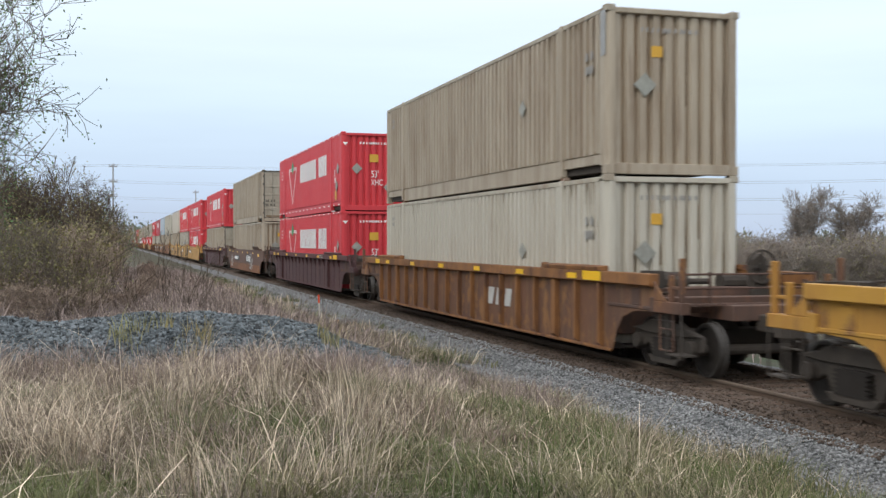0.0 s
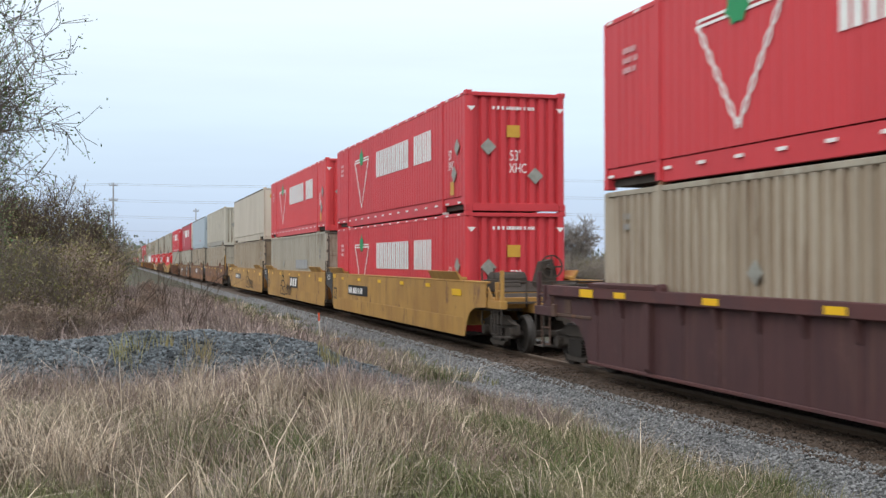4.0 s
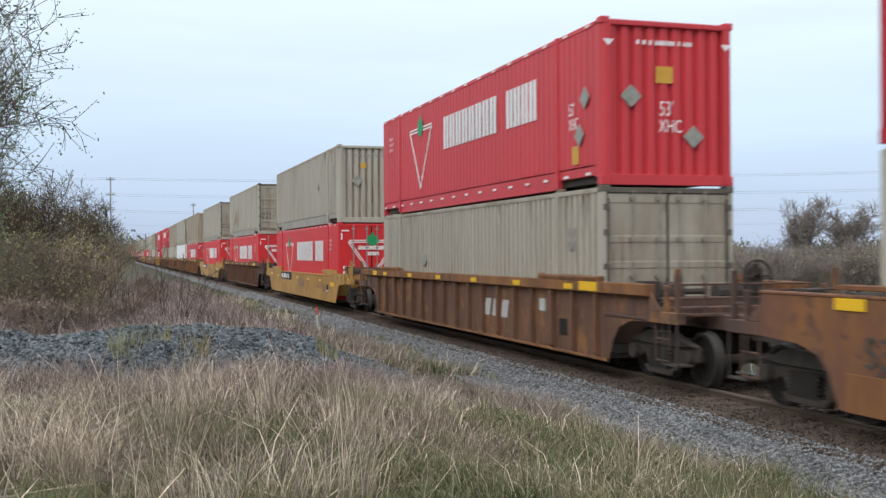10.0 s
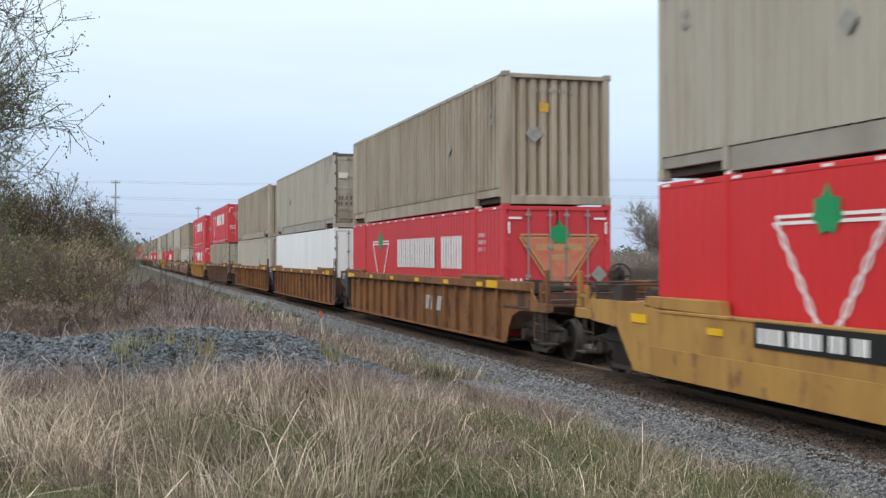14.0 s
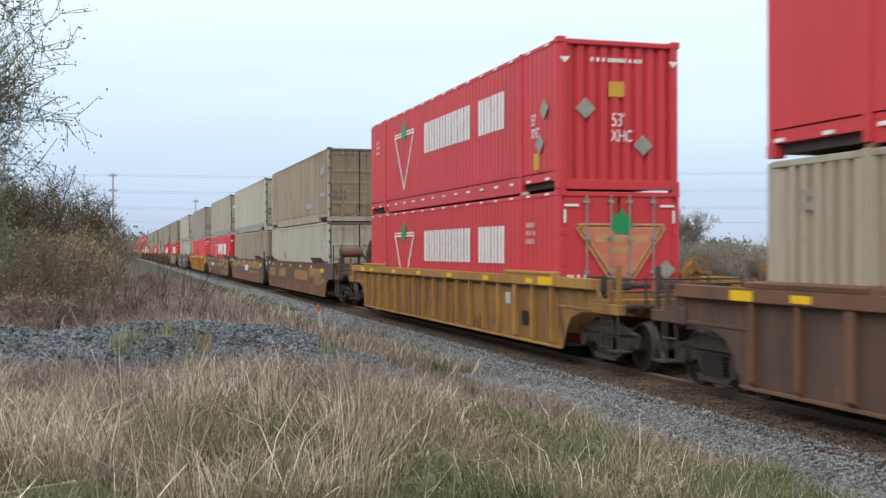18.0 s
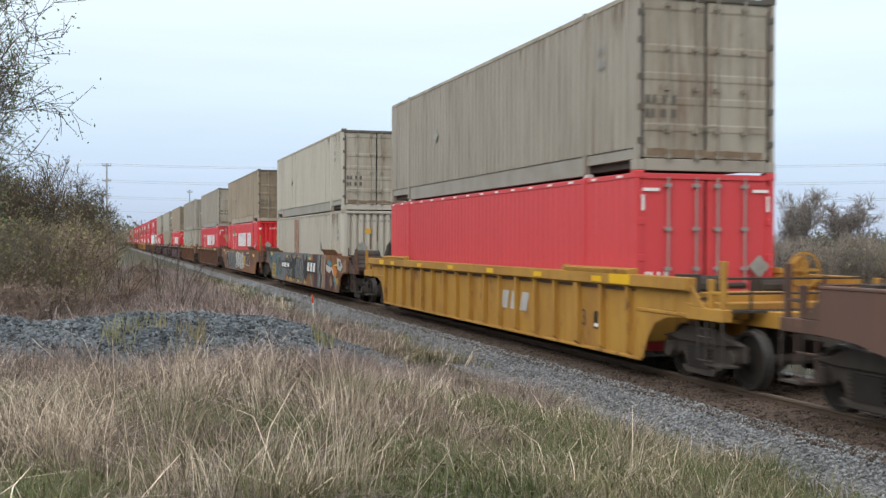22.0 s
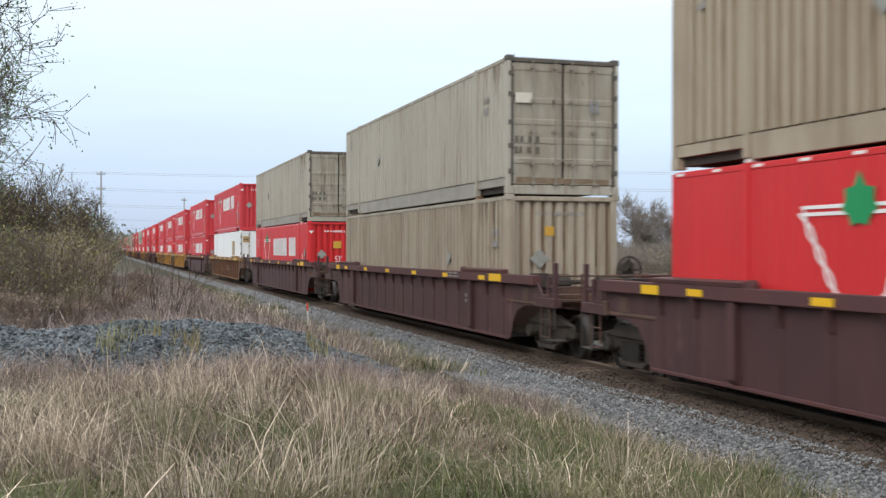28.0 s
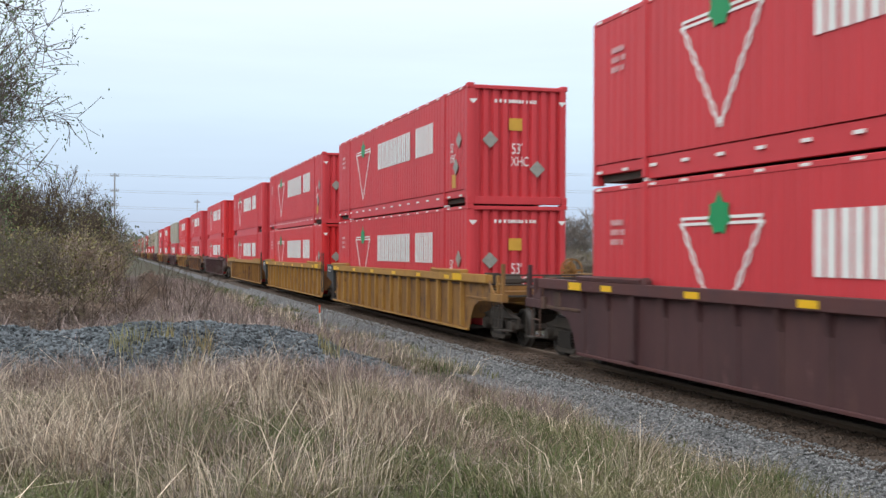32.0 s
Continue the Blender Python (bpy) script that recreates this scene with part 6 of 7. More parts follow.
        patch("sand", (-6.9, 0.66), (-7.2, 0.86), (-7.5, 0.44), (-7.25, 0.48), (-7.1, 0.36), x=Z - 0.010)
        patch("spray_orange", (-7.4, 1.20), (-7.6, 0.85), (-8.1, 0.75), (-8.3, 1.05), (-8.0, 1.22), x=Z - 0.006)
        patch("teal", (-7.7, 0.78), (-7.95, 0.82), (-8.25, 0.42), (-8.1, 0.30), x=Z - 0.010)
        patch("spray_white", (-8.3, 1.5), (-8.9, 1.46), (-9.3, 1.2), (-8.9, 1.02), (-8.4, 1.1), x=Z - 0.008)
        patch("deep_teal", (-8.6, 1.4), (-8.9, 1.38), (-8.95, 1.22), (-8.65, 1.2), x=Z - 0.012)
        patch("sand", (-8.3, 1.06), (-9.0, 1.0), (-9.4, 1.12), (-9.2, 1.3), (-9.9, 1.5), (-9.9, 1.06), (-9.0, 0.94), x=Z - 0.006)
        patch("spray_yellow", (-8.05, 0.72), (-8.5, 0.78), (-8.6, 0.62), (-8.3, 0.50), x=Z - 0.008)
        part("lettering", lettering("53", 0.52), "spray_black", car, "dark size number", on_side(Z - 0.013, 7.86, 0.44))
    if "gray_mural" in extras:
        Z = -1.512
        part("graffiti", shape_patch(((5.6, 0.45), (5.9, 1.45), (1.6, 1.48), (1.3, 0.30), (5.2, 0.28))), "graffiti_gray", car, "gray sprayed ground", pose(Z, 0, 0))
        for i in range(4):
            part("graffiti", bubble(1.1, 0.95, 80 + i, True), "spray_black", car, "dark sprayed outline", pose(Z - 0.005, 4.9 - i * 1.0, 0.88))
        part("graffiti", shape_patch(((6.9, 0.42), (6.7, 1.0), (6.45, 0.95), (6.2, 1.22), (5.75, 1.12), (5.6, 0.72), (5.2, 0.30), (5.35, 0.28), (5.9, 0.72), (6.35, 0.80), (6.6, 0.40))), "spray_black", car, "dark sprayed figure", pose(Z - 0.006, 0, 0))
        part("graffiti", cached("gray_mural_line", lambda: Shape().strip([(6.9, 0.40), (6.6, 0.38), (6.35, 0.78), (5.95, 0.72)], 0.04, 0).strip([(7.6, 1.30), (7.2, 1.36), (7.0, 1.18), (6.8, 1.42), (6.5, 1.30)], 0.06, 0).mesh("strokes")), "spray_white", car, "pale sprayed line", pose(Z - 0.010, 0, 0))
        part("lettering", lettering("53", 0.40), "dark_letter", car, "dark size number", on_side(Z - 0.003, 7.75, 0.60))
        part("graffiti", shape_patch(((1.3, 1.3), (0.2, 1.45), (-4.0, 1.2), (-3.6, 0.5), (-2.4, 0.35), (0.6, 0.5))), "spray_yellow", car, "yellow sprayed halo", pose(Z, 0, 0))
        for i in range(4):
            part("graffiti", bubble(1.15, 1.05, 90 + i, False), "spray_white", car, "pale swollen sprayed form", pose(Z - 0.004, 0.5 - i * 1.02, 0.90))
            part("graffiti", bubble(1.15, 1.05, 90 + i, True), "spray_black", car, "dark outline of a sprayed form", pose(Z - 0.008, 0.5 - i * 1.02, 0.90))
        part("graffiti", bubble(1.9, 0.75, 97, False), "dark_brown", car, "dark weathered sprayed blot", pose(Z - 0.004, -5.2, 1.0))
        part("graffiti", bubble(1.9, 0.75, 97, True), "spray_white", car, "pale outline of a blot", pose(Z - 0.008, -5.2, 1.0))
    return car


# ---- the train: upper load, lower load and car, from the front backwards ----
MOVING = []          # (thing, y of its middle at the start, x, z)
UP, LO = 3.32, 0.345
L_RED_F = "red corrugated container with a white block mark and placards"
L_RED_D = "red container with a white mark and an emblem on its doors"
L_TAN_F = "weathered tan corrugated container with its ribbed front wall"
L_TAN_D = "weathered tan corrugated container with panelled doors"
L_GRY_F = "warm gray corrugated container with its ribbed front wall"
L_GRY_D = "warm gray corrugated container with panelled doors"


def red(end="F", tone="red", **kw):
    return dict(label=L_RED_F if end == "F" else L_RED_D, paint=tone, end=end, style="shallow", mark="big", tape=True, **({"extras": ("plain_doors",)} if end == "D" else {}), **kw)


def plain(tone, end, extras=(), label=""):
    base = {"tan": (L_TAN_F, L_TAN_D), "brown_tan": (L_TAN_F, L_TAN_D)}.get(tone, (L_GRY_F, L_GRY_D))
    if tone == "light_gray":
        base = ("pale gray corrugated container with its ribbed front wall", "pale gray corrugated container with panelled doors")
    return dict(label=label or base[0 if end == "F" else 1], paint=tone, end=end, extras=extras)


RIB_BROWN = dict(label="rusty brown ribbed well car with yellow reflectors", paint="umber", chord="ochre_brown", rib_paint="rust_edge")
RIB_DARK = dict(label="dark brown ribbed well car with rusty edges", paint="dark_brown", chord="rust_edge")
RIB_OCHRE = dict(label="ochre brown ribbed well car with a slotted side", paint="ochre_brown", slots=True)
RIB_YELLOW = dict(label="dirty yellow ribbed well car", paint="olive_yellow", chord="yellow_edge", slots=True)
MAROON = dict(label="dark maroon ribbed well car with yellow reflectors", paint="maroon", chord="maroon_edge")
SM_BROWN = dict(label="dull brown smooth-sided well car with a white sign", paint="dull_maroon", style="smooth", extras=("number", "logo", "white_tag"))
LOW_YELLOW = dict(label="yellow low-sided well car with a faded brown mark", paint="yellow", style="low", extras=("number", "brown_logo", "53_near"))


def yellow_set(jf, jn, extras):
    return dict(label="yellow smooth-sided articulated well car unit with sprayed drawings", paint="yellow", style="smooth", jf=jf, jn=jn, extras=extras)


def ear_set(jf, jn, extras):
    return dict(label="rusty brown articulated well car unit with worn paint", paint="worn_maroon", style="ear", jf=jf, jn=jn, extras=extras)


def patch_set(jf, jn, extras):
    return dict(label="maroon-brown articulated well car unit with ochre paint blocks", paint="dull_maroon", style="smooth", jf=jf, jn=jn, extras=extras)


TRAIN = [
    (plain("tan", "F", ("gray_corner",)), plain("light_gray", "F"), dict(RIB_BROWN, rib_paint="ochre_brown", extras=("faded_logo",))),
    (red(), red(), MAROON),
    (plain("tan", "D"), plain("tan", "F"), SM_BROWN),
    (red(), plain("tan", "D", ("white_patch",)), MAROON),
    (red(), red(), yellow_set(True, False, ("number", "53"))),
    (dict(red(tone="pink_red"), label="smooth faded red container with a white block mark"), plain("gray", "D", ("blue_bar",)), yellow_set(True, True, ("logo", "cone", "cone_far", "53"))),
    (dict(label="dirty beige refrigerated container with a black cooling unit", paint="beige", end="R", style="smooth", extras=("cream", "cooler")), plain("brown_tan", "D"), yellow_set(False, True, ("number", "cone", "53"))),
    (plain("light_gray", "F"), plain("tan", "D", ("white_patch",)), ear_set(True, False, ("small_patches", "yellow_posts"))),
    (dict(label="blue-gray refrigerated container with a black cooling unit", paint="blue_gray", end="R", style="smooth", extras=("blue_gray", "cooler", "pink_line")), plain("tan", "D"), ear_set(True, True, ("logo", "small_patches"))),
    (dict(label="smooth red container with a white end and red triangle", paint="dark_red", end="R", style="smooth", mark="big", extras=("cream", "white_end")), plain("gray", "D"), ear_set(False, True, ("number", "throwup", "small_patches"))),
    (red(), plain("gray", "D"), dict(RIB_BROWN, extras=("faded_logo", "notices"))),
    (plain("gray", "F"), red("D", "bright_red"), LOW_YELLOW),
    (plain("gray", "D", ("rust_streaks",)), red("D", "bright_red"), RIB_DARK),
    (plain("gray", "D"), red("D", "bright_red"), LOW_YELLOW),
    (plain("tan", "F"), red("D"), dict(RIB_OCHRE, jf=True, extras=("faded_logo",))),
    (plain("gray", "D", ("tag",)), dict(label="white smooth container with plain doors", paint="white", end="D", style="smooth", extras=("plain_doors",)), dict(RIB_OCHRE, jf=True, jn=True)),
    (plain("tan", "F"), plain("light_gray", "F"), dict(RIB_OCHRE, jn=True)),
    (red("D"), plain("tan", "D"), RIB_DARK),
    (red(), red("D"), dict(RIB_YELLOW, label="yellow ribbed well car with a worn number", extras=("notices",))),
    (plain("brown_tan", "D", ("gray_patches",)), plain("light_gray", "D"), patch_set(True, False, ("patches",))),
    (plain("light_gray", "D"), plain("tan", "F"), patch_set(True, True, ("logo", "patches"))),
    (plain("gray", "D", ("tag",)), red("F", "bright_red"), patch_set(False, True, ("number", "patches"))),
    (plain("dark_gray", "D"), dict(red("D", "pink_red"), mark="", label="plain red container with white reflective tape"), dict(label="bright yellow ribbed well car with a white mark", paint="deep_yellow", slots=True, extras=("faded_logo", "53_near"))),
    (plain("light_gray", "D"), plain("light_gray", "F", ("rust_patch",)), dict(label="smooth-sided well car covered in coloured graffiti", paint="brown", style="smooth", extras=("mural", "number", "logo"))),
    (plain("brown_tan", "D"), red("F", "bright_red"), dict(label="rusty smooth-sided well car with gray graffiti", paint="worn_maroon", style="smooth", extras=("gray_mural", "yellow_posts"))),
    (plain("dark_gray", "D"), red("D"), RIB_DARK),
    (plain("dark_gray", "F", ("bright",)), plain("gray", "F"), dict(RIB_BROWN, extras=("faded_logo",))),
    (plain("brown_tan", "D", ("gray_patches",)), red("D", "bright_red"), MAROON),
    (plain("gray", "D", ("tag",)), plain("tan", "F"), MAROON),
    (plain("gray", "D"), red("F", "bright_red"), MAROON),
    (red(), dict(label="white ribbed container with a faded gold sign", paint="white", end="D", style="wide", extras=("plain_doors", "gold_panel")), dict(RIB_BROWN, label="brown ribbed well car with worn ochre paint", chord="worn_ochre", extras=("faded_logo", "notices", "near_ochre"))),
    (red(), red(), MAROON),
    (red(), red(), dict(RIB_YELLOW, jf=True)),
    (red(), red("F", "bright_red"), dict(RIB_YELLOW, jf=True, jn=True)),
]
# the long tail, seen only from far away
TAIL = "RR RR RR RR GR RR RR GG TR GR RR GG RR TT RG GG RR GR RR RR"


def tail_load(c, n):
    return red("F", ("red", "bright_red")[n % 2]) if c == "R" else plain({"G": "gray", "T": "tan"}[c], "FD"[n % 2])


def set_train():
    places = list(FAR_END)
    trains = list(TRAIN)
    last = places[-1]
    for i, pair in enumerate(TAIL.split()):
        last += 19.5 if i == 0 else 23.5
        places.append(last)
        trains.append((tail_load(pair[0], i), tail_load(pair[1], i), dict((RIB_YELLOW, MAROON, RIB_BROWN)[i % 3], simple=True, **({"jn": True} if i == 0 else {}))))
    places.insert(0, FAR_END[0] - 24.3)
    trains.insert(0, (plain("gray", "D"), plain("gray", "D"), dict(RIB_YELLOW, label="orange-yellow ribbed well car", paint="deep_yellow", chord="deep_yellow", slots=False)))
    for i, (far, (up, lo, car)) in enumerate(zip(places, trains)):
        mid = far - HL
        simple = i > len(TRAIN)
        for kw, z in ((up, UP), (lo, LO)):
            MOVING.append((container(**{**kw, "simple": simple, "z_top": z == LO}), mid, TRACK_X + 0.015, LO + HIG + 0.01 if simple and z > 1 else z))
        MOVING.append((well_car(**car), mid, TRACK_X, 0.0))
    for ob, y, x, z in MOVING:
        ob.matrix_basis = pose(x, y, z)


set_train()


# ---- the ground, the track, stones ----
def smooth_step(a, b, v):
    t = np.clip((v - a) / (b - a), 0, 1)
    return t * t * (3 - 2 * t)


def ground_z(x, y):
    x, y = np.asarray(x, float), np.asarray(y, float)
    near = 0.32 - 0.64 * smooth_step(2.0, 6.8, x) - 0.22 * smooth_step(18, 34, y) * (1 - smooth_step(2.0, 7.0, x))
    z = np.where(x > 12.2, -0.45 - 0.5 * smooth_step(12.2, 16, x), near)
    z = z - 0.10 * smooth_step(6.9, 7.6, x) * (x < 12.2)
    ripple = 0.05 * np.sin(x * 1.7 + y * 0.6) * np.sin(y * 0.9 - x * 0.4) + 0.03 * np.sin(x * 4.1 + 1.3 * y)
    return z + ripple * np.where(x < 7.4, 1, 0.3)


def sheet(name, xs, ys, zfun, material):
    X, Y = np.meshgrid(xs, ys)
    Z = zfun(X, Y)
    n, m = X.shape
    v = np.stack([X.ravel(), Y.ravel(), Z.ravel()], 1)
    i = np.arange(n * m).reshape(n, m)
    f = np.stack([i[:-1, :-1].ravel(), i[:-1, 1:].ravel(), i[1:, 1:].ravel(), i[1:, :-1].ravel()], 1)
    me = bpy.data.meshes.new(name)
    me.from_pydata(v.tolist(), [], f.tolist())
    me.shade_smooth()
    me.materials.append(M[material])
    return new(name, me)


gx = np.concatenate([[-3000, -1200, -500, -200, -90, -50, -30], np.arange(-20, 14, 0.35), [15, 17, 20, 26, 36, 55, 90, 200, 500, 1200, 3000]])
gy = np.concatenate([[-3000, -1000, -300, -100, -40, -15], np.arange(-6, 46, 0.4), np.arange(46, 120, 3), [130, 160, 220, 320, 500, 900, 1600, 3000]])
tagged(sheet("ground", gx, gy, ground_z, "soil"), "flat ground of dry grass and soil beside the track", "ground", kind="structure")


def bed_z(x, y):
    a = np.abs(x - TRACK_X)
    z = -0.115 - np.clip(a - 1.60, 0, 9) * 0.34
    return np.maximum(z, -1.0) + 0.012 * np.sin(x * 31 + y * 17) * np.sin(y * 23 - x * 9)


bx = np.concatenate([np.arange(-2.9, 2.95, 0.1), [3.4, 4.2, 5.5]]) + TRACK_X
by = np.concatenate([[-80, -40, -12], np.arange(-6, 46, 0.25), np.arange(46, 100, 2), np.arange(110, 1500, 60)])
sx_ = np.arange(-1.80, 1.45, 0.1) + TRACK_X
tagged(sheet("stained_bed", sx_, by, lambda x, y: bed_z(x, y) + 0.005, "dirty_ballast"), "dark oil-stained ballast between the rails", "track bed", kind="structure")
tagged(sheet("ballast_bed", bx, by, bed_z, "ballast"), "gray crushed stone ballast bed under the rails", "track bed", kind="structure")


def stones(name, pts, sizes, material, seed):
    """Loose crushed stones, each a small uneven solid, as one mesh."""
    rng = np.random.default_rng(seed)
    base = np.array([(1, 0, 0), (-1, 0, 0), (0, 1, 0), (0, -1, 0), (0, 0, 1), (0, 0, -1)], float)
    tri = np.array([(0, 2, 4), (2, 1, 4), (1, 3, 4), (3, 0, 4), (2, 0, 5), (1, 2, 5), (3, 1, 5), (0, 3, 5)])
    n = len(pts)
    v = base[None] * rng.uniform(0.55, 1.15, (n, 6, 1)) + rng.normal(0, 0.22, (n, 6, 3))
    a = rng.uniform(0, 6.2832, (n, 3))
    ca, sa = np.cos(a), np.sin(a)
    for k, (i, j) in enumerate(((0, 1), (1, 2), (0, 2))):
        p, q = v[:, :, i].copy(), v[:, :, j].copy()
        v[:, :, i], v[:, :, j] = p * ca[:, k:k + 1] - q * sa[:, k:k + 1], p * sa[:, k:k + 1] + q * ca[:, k:k + 1]
    v *= np.array([1, 1, 0.75])
    v = v * sizes[:, None, None] + pts[:, None, :]
    f = tri[None] + (np.arange(n) * 6)[:, None, None]
    return soup(name, v.reshape(-1, 3), f.reshape(-1, 3), material)


def soup(name, v, f, material):
    """Many small triangles as one mesh."""
    me = bpy.data.meshes.new(name)
    me.vertices.add(len(v))
    me.vertices.foreach_set("co", np.ascontiguousarray(v, np.float32).ravel())
    me.loops.add(f.size)
    me.loops.foreach_set("vertex_index", np.ascontiguousarray(f, np.int32).ravel())
    me.polygons.add(len(f))
    me.polygons.foreach_set("loop_start", np.arange(0, f.size, 3, dtype=np.int32))
    me.update(calc_edges=True)
    me.materials.append(M[material] if isinstance(material, str) else material)
    return new(name, me)


rng = np.random.default_rng(5)
n = 90000
sy = 7 + 60 * rng.uniform(0, 1, n) ** 1.7
sx = 7.88 - 1.6 * rng.uniform(0, 1, n) ** 1.15
pts = np.stack([sx, sy, np.maximum(bed_z(sx, sy), ground_z(sx, sy)) + 0.008], 1)
tagged(stones("ballast_stones", pts, rng.uniform(0.009, 0.025, n) * (1 + sy / 60), "stone", 1), "loose gray crushed stones on the track shoulder", "gravel", kind="stuff")
n = 24000
sy = 7 + 50 * rng.uniform(0, 1, n) ** 1.6
sx = 7.70 + 3.2 * rng.uniform(0, 1, n) ** 1.6
pts = np.stack([sx, sy, bed_z(sx, sy) + 0.012], 1)
tagged(stones("stained_ballast_stones", pts, rng.uniform(0.014, 0.034, n), "brown_stone", 2), "rust-stained crushed stones between the ties", "gravel", kind="stuff")


# the heap of fresh ballast beside the track
def pile_z(x, y):
    x, y = np.asarray(x, float), np.asarray(y, float)
    mid = 17.6 + 0.12 * (x + 1)
    high = 0.76 * (1 - smooth_step(2.3, 4.5, x)) * (0.93 + 0.07 * np.sin(x * 1.9)) * (1.12 - 0.12 * smooth_step(-2.6, -0.8, x))
    side = np.clip(1 - np.abs(y - mid) / 2.3, 0, 1)
    side = side * (1.35 - 0.35 * side)
    return 0.20 + high * side - 0.35 * (side <= 0) + 0.03 * np.sin(x * 5 + y * 3) * np.sin(y * 6 - x * 2)


px_, py_ = np.arange(-9, 4.45, 0.15), np.arange(14.6, 21.2, 0.15)
heap = tagged(new("gravel_pile"), "long heap of blue-gray crushed stone in dry grass", "gravel pile")
mound = sheet("mound", px_, py_, pile_z, "ballast")
mound.parent = heap
n = 52000
sx, sy = rng.uniform(-5.5, 4.35, n), rng.uniform(15.1, 18.4, n)
pts = np.stack([sx, sy, pile_z(sx, sy) + 0.015], 1)
loose = stones("stone_layer", pts, 0.018 + 0.045 * rng.uniform(0, 1, n) ** 2, "blue_stone", 3)
loose.parent = heap
tagged(loose, "blue-gray crushed stones", kind="stuff")

# rails and ties
for k in (-1, 1):
    rail = tagged(new("rail"), "worn steel rail on wooden ties", "rail", "rails of the track", "structure")
    cx = TRACK_X + k * 0.755
    web = Shape().prism([(cx - 0.07, -0.172), (cx + 0.07, -0.172), (cx + 0.07, -0.160), (cx + 0.012, -0.135), (cx + 0.012, -0.045), (cx - 0.012, -0.045), (cx - 0.012, -0.135), (cx - 0.07, -0.160)], -60, 1500, "y")
    part("web", web.mesh("web"), "rail", rail)
    part("head", Shape().box(cx - 0.036, cx + 0.036, -60, 1500, -0.045, 0).mesh("head", 0.008), "rail_head", rail)


# ---- grasses ----
def blades(name, pts, height, width, lean, material, seed, bend=0.35):
    """Grass: every blade a tapering bent ribbon of two joints and a tip."""
    rng = np.random.default_rng(seed)
    n = len(pts)
    a, b = rng.uniform(0, 6.2832, n), rng.uniform(0, 6.2832, n)
    d = np.stack([np.cos(a), np.sin(a), np.zeros(n)], 1) * (lean * rng.uniform(0.1, 1.0, n) * height)[:, None]
    w = np.stack([np.cos(b), np.sin(b), np.zeros(n)], 1) * (width * rng.uniform(0.6, 1.3, n))[:, None]
    up = np.zeros((n, 3))
    up[:, 2] = height
    p1 = pts + up * 0.5 + d * 0.30
    p2 = pts + up * (1 - 0.3 * lean) + d * (0.65 + bend)
    v = np.stack([pts - w, pts + w, p1 - w * 0.75, p1 + w * 0.75, p2], 1)
    f = np.array([(0, 1, 3), (0, 3, 2), (2, 3, 4)])[None] + (np.arange(n) * 5)[:, None, None]
    return soup(name, v.reshape(-1, 3), f.reshape(-1, 3), material)


def keep_wedge(x, y, limit):
    """Only the ground that lies before the track and in reach of the view."""
    return (x > -0.16 * y - 1.2) & (x < limit) & (x < 0.86 * y)


def tall_share(x, y):
    """How far tall straw holds the ground: all on the open side, little near the ballast."""
    return 1 - 0.94 * smooth_step(0.4, 4.2, x - 0.10 * (y - 8) + 0.5 * np.sin(y * 1.1))


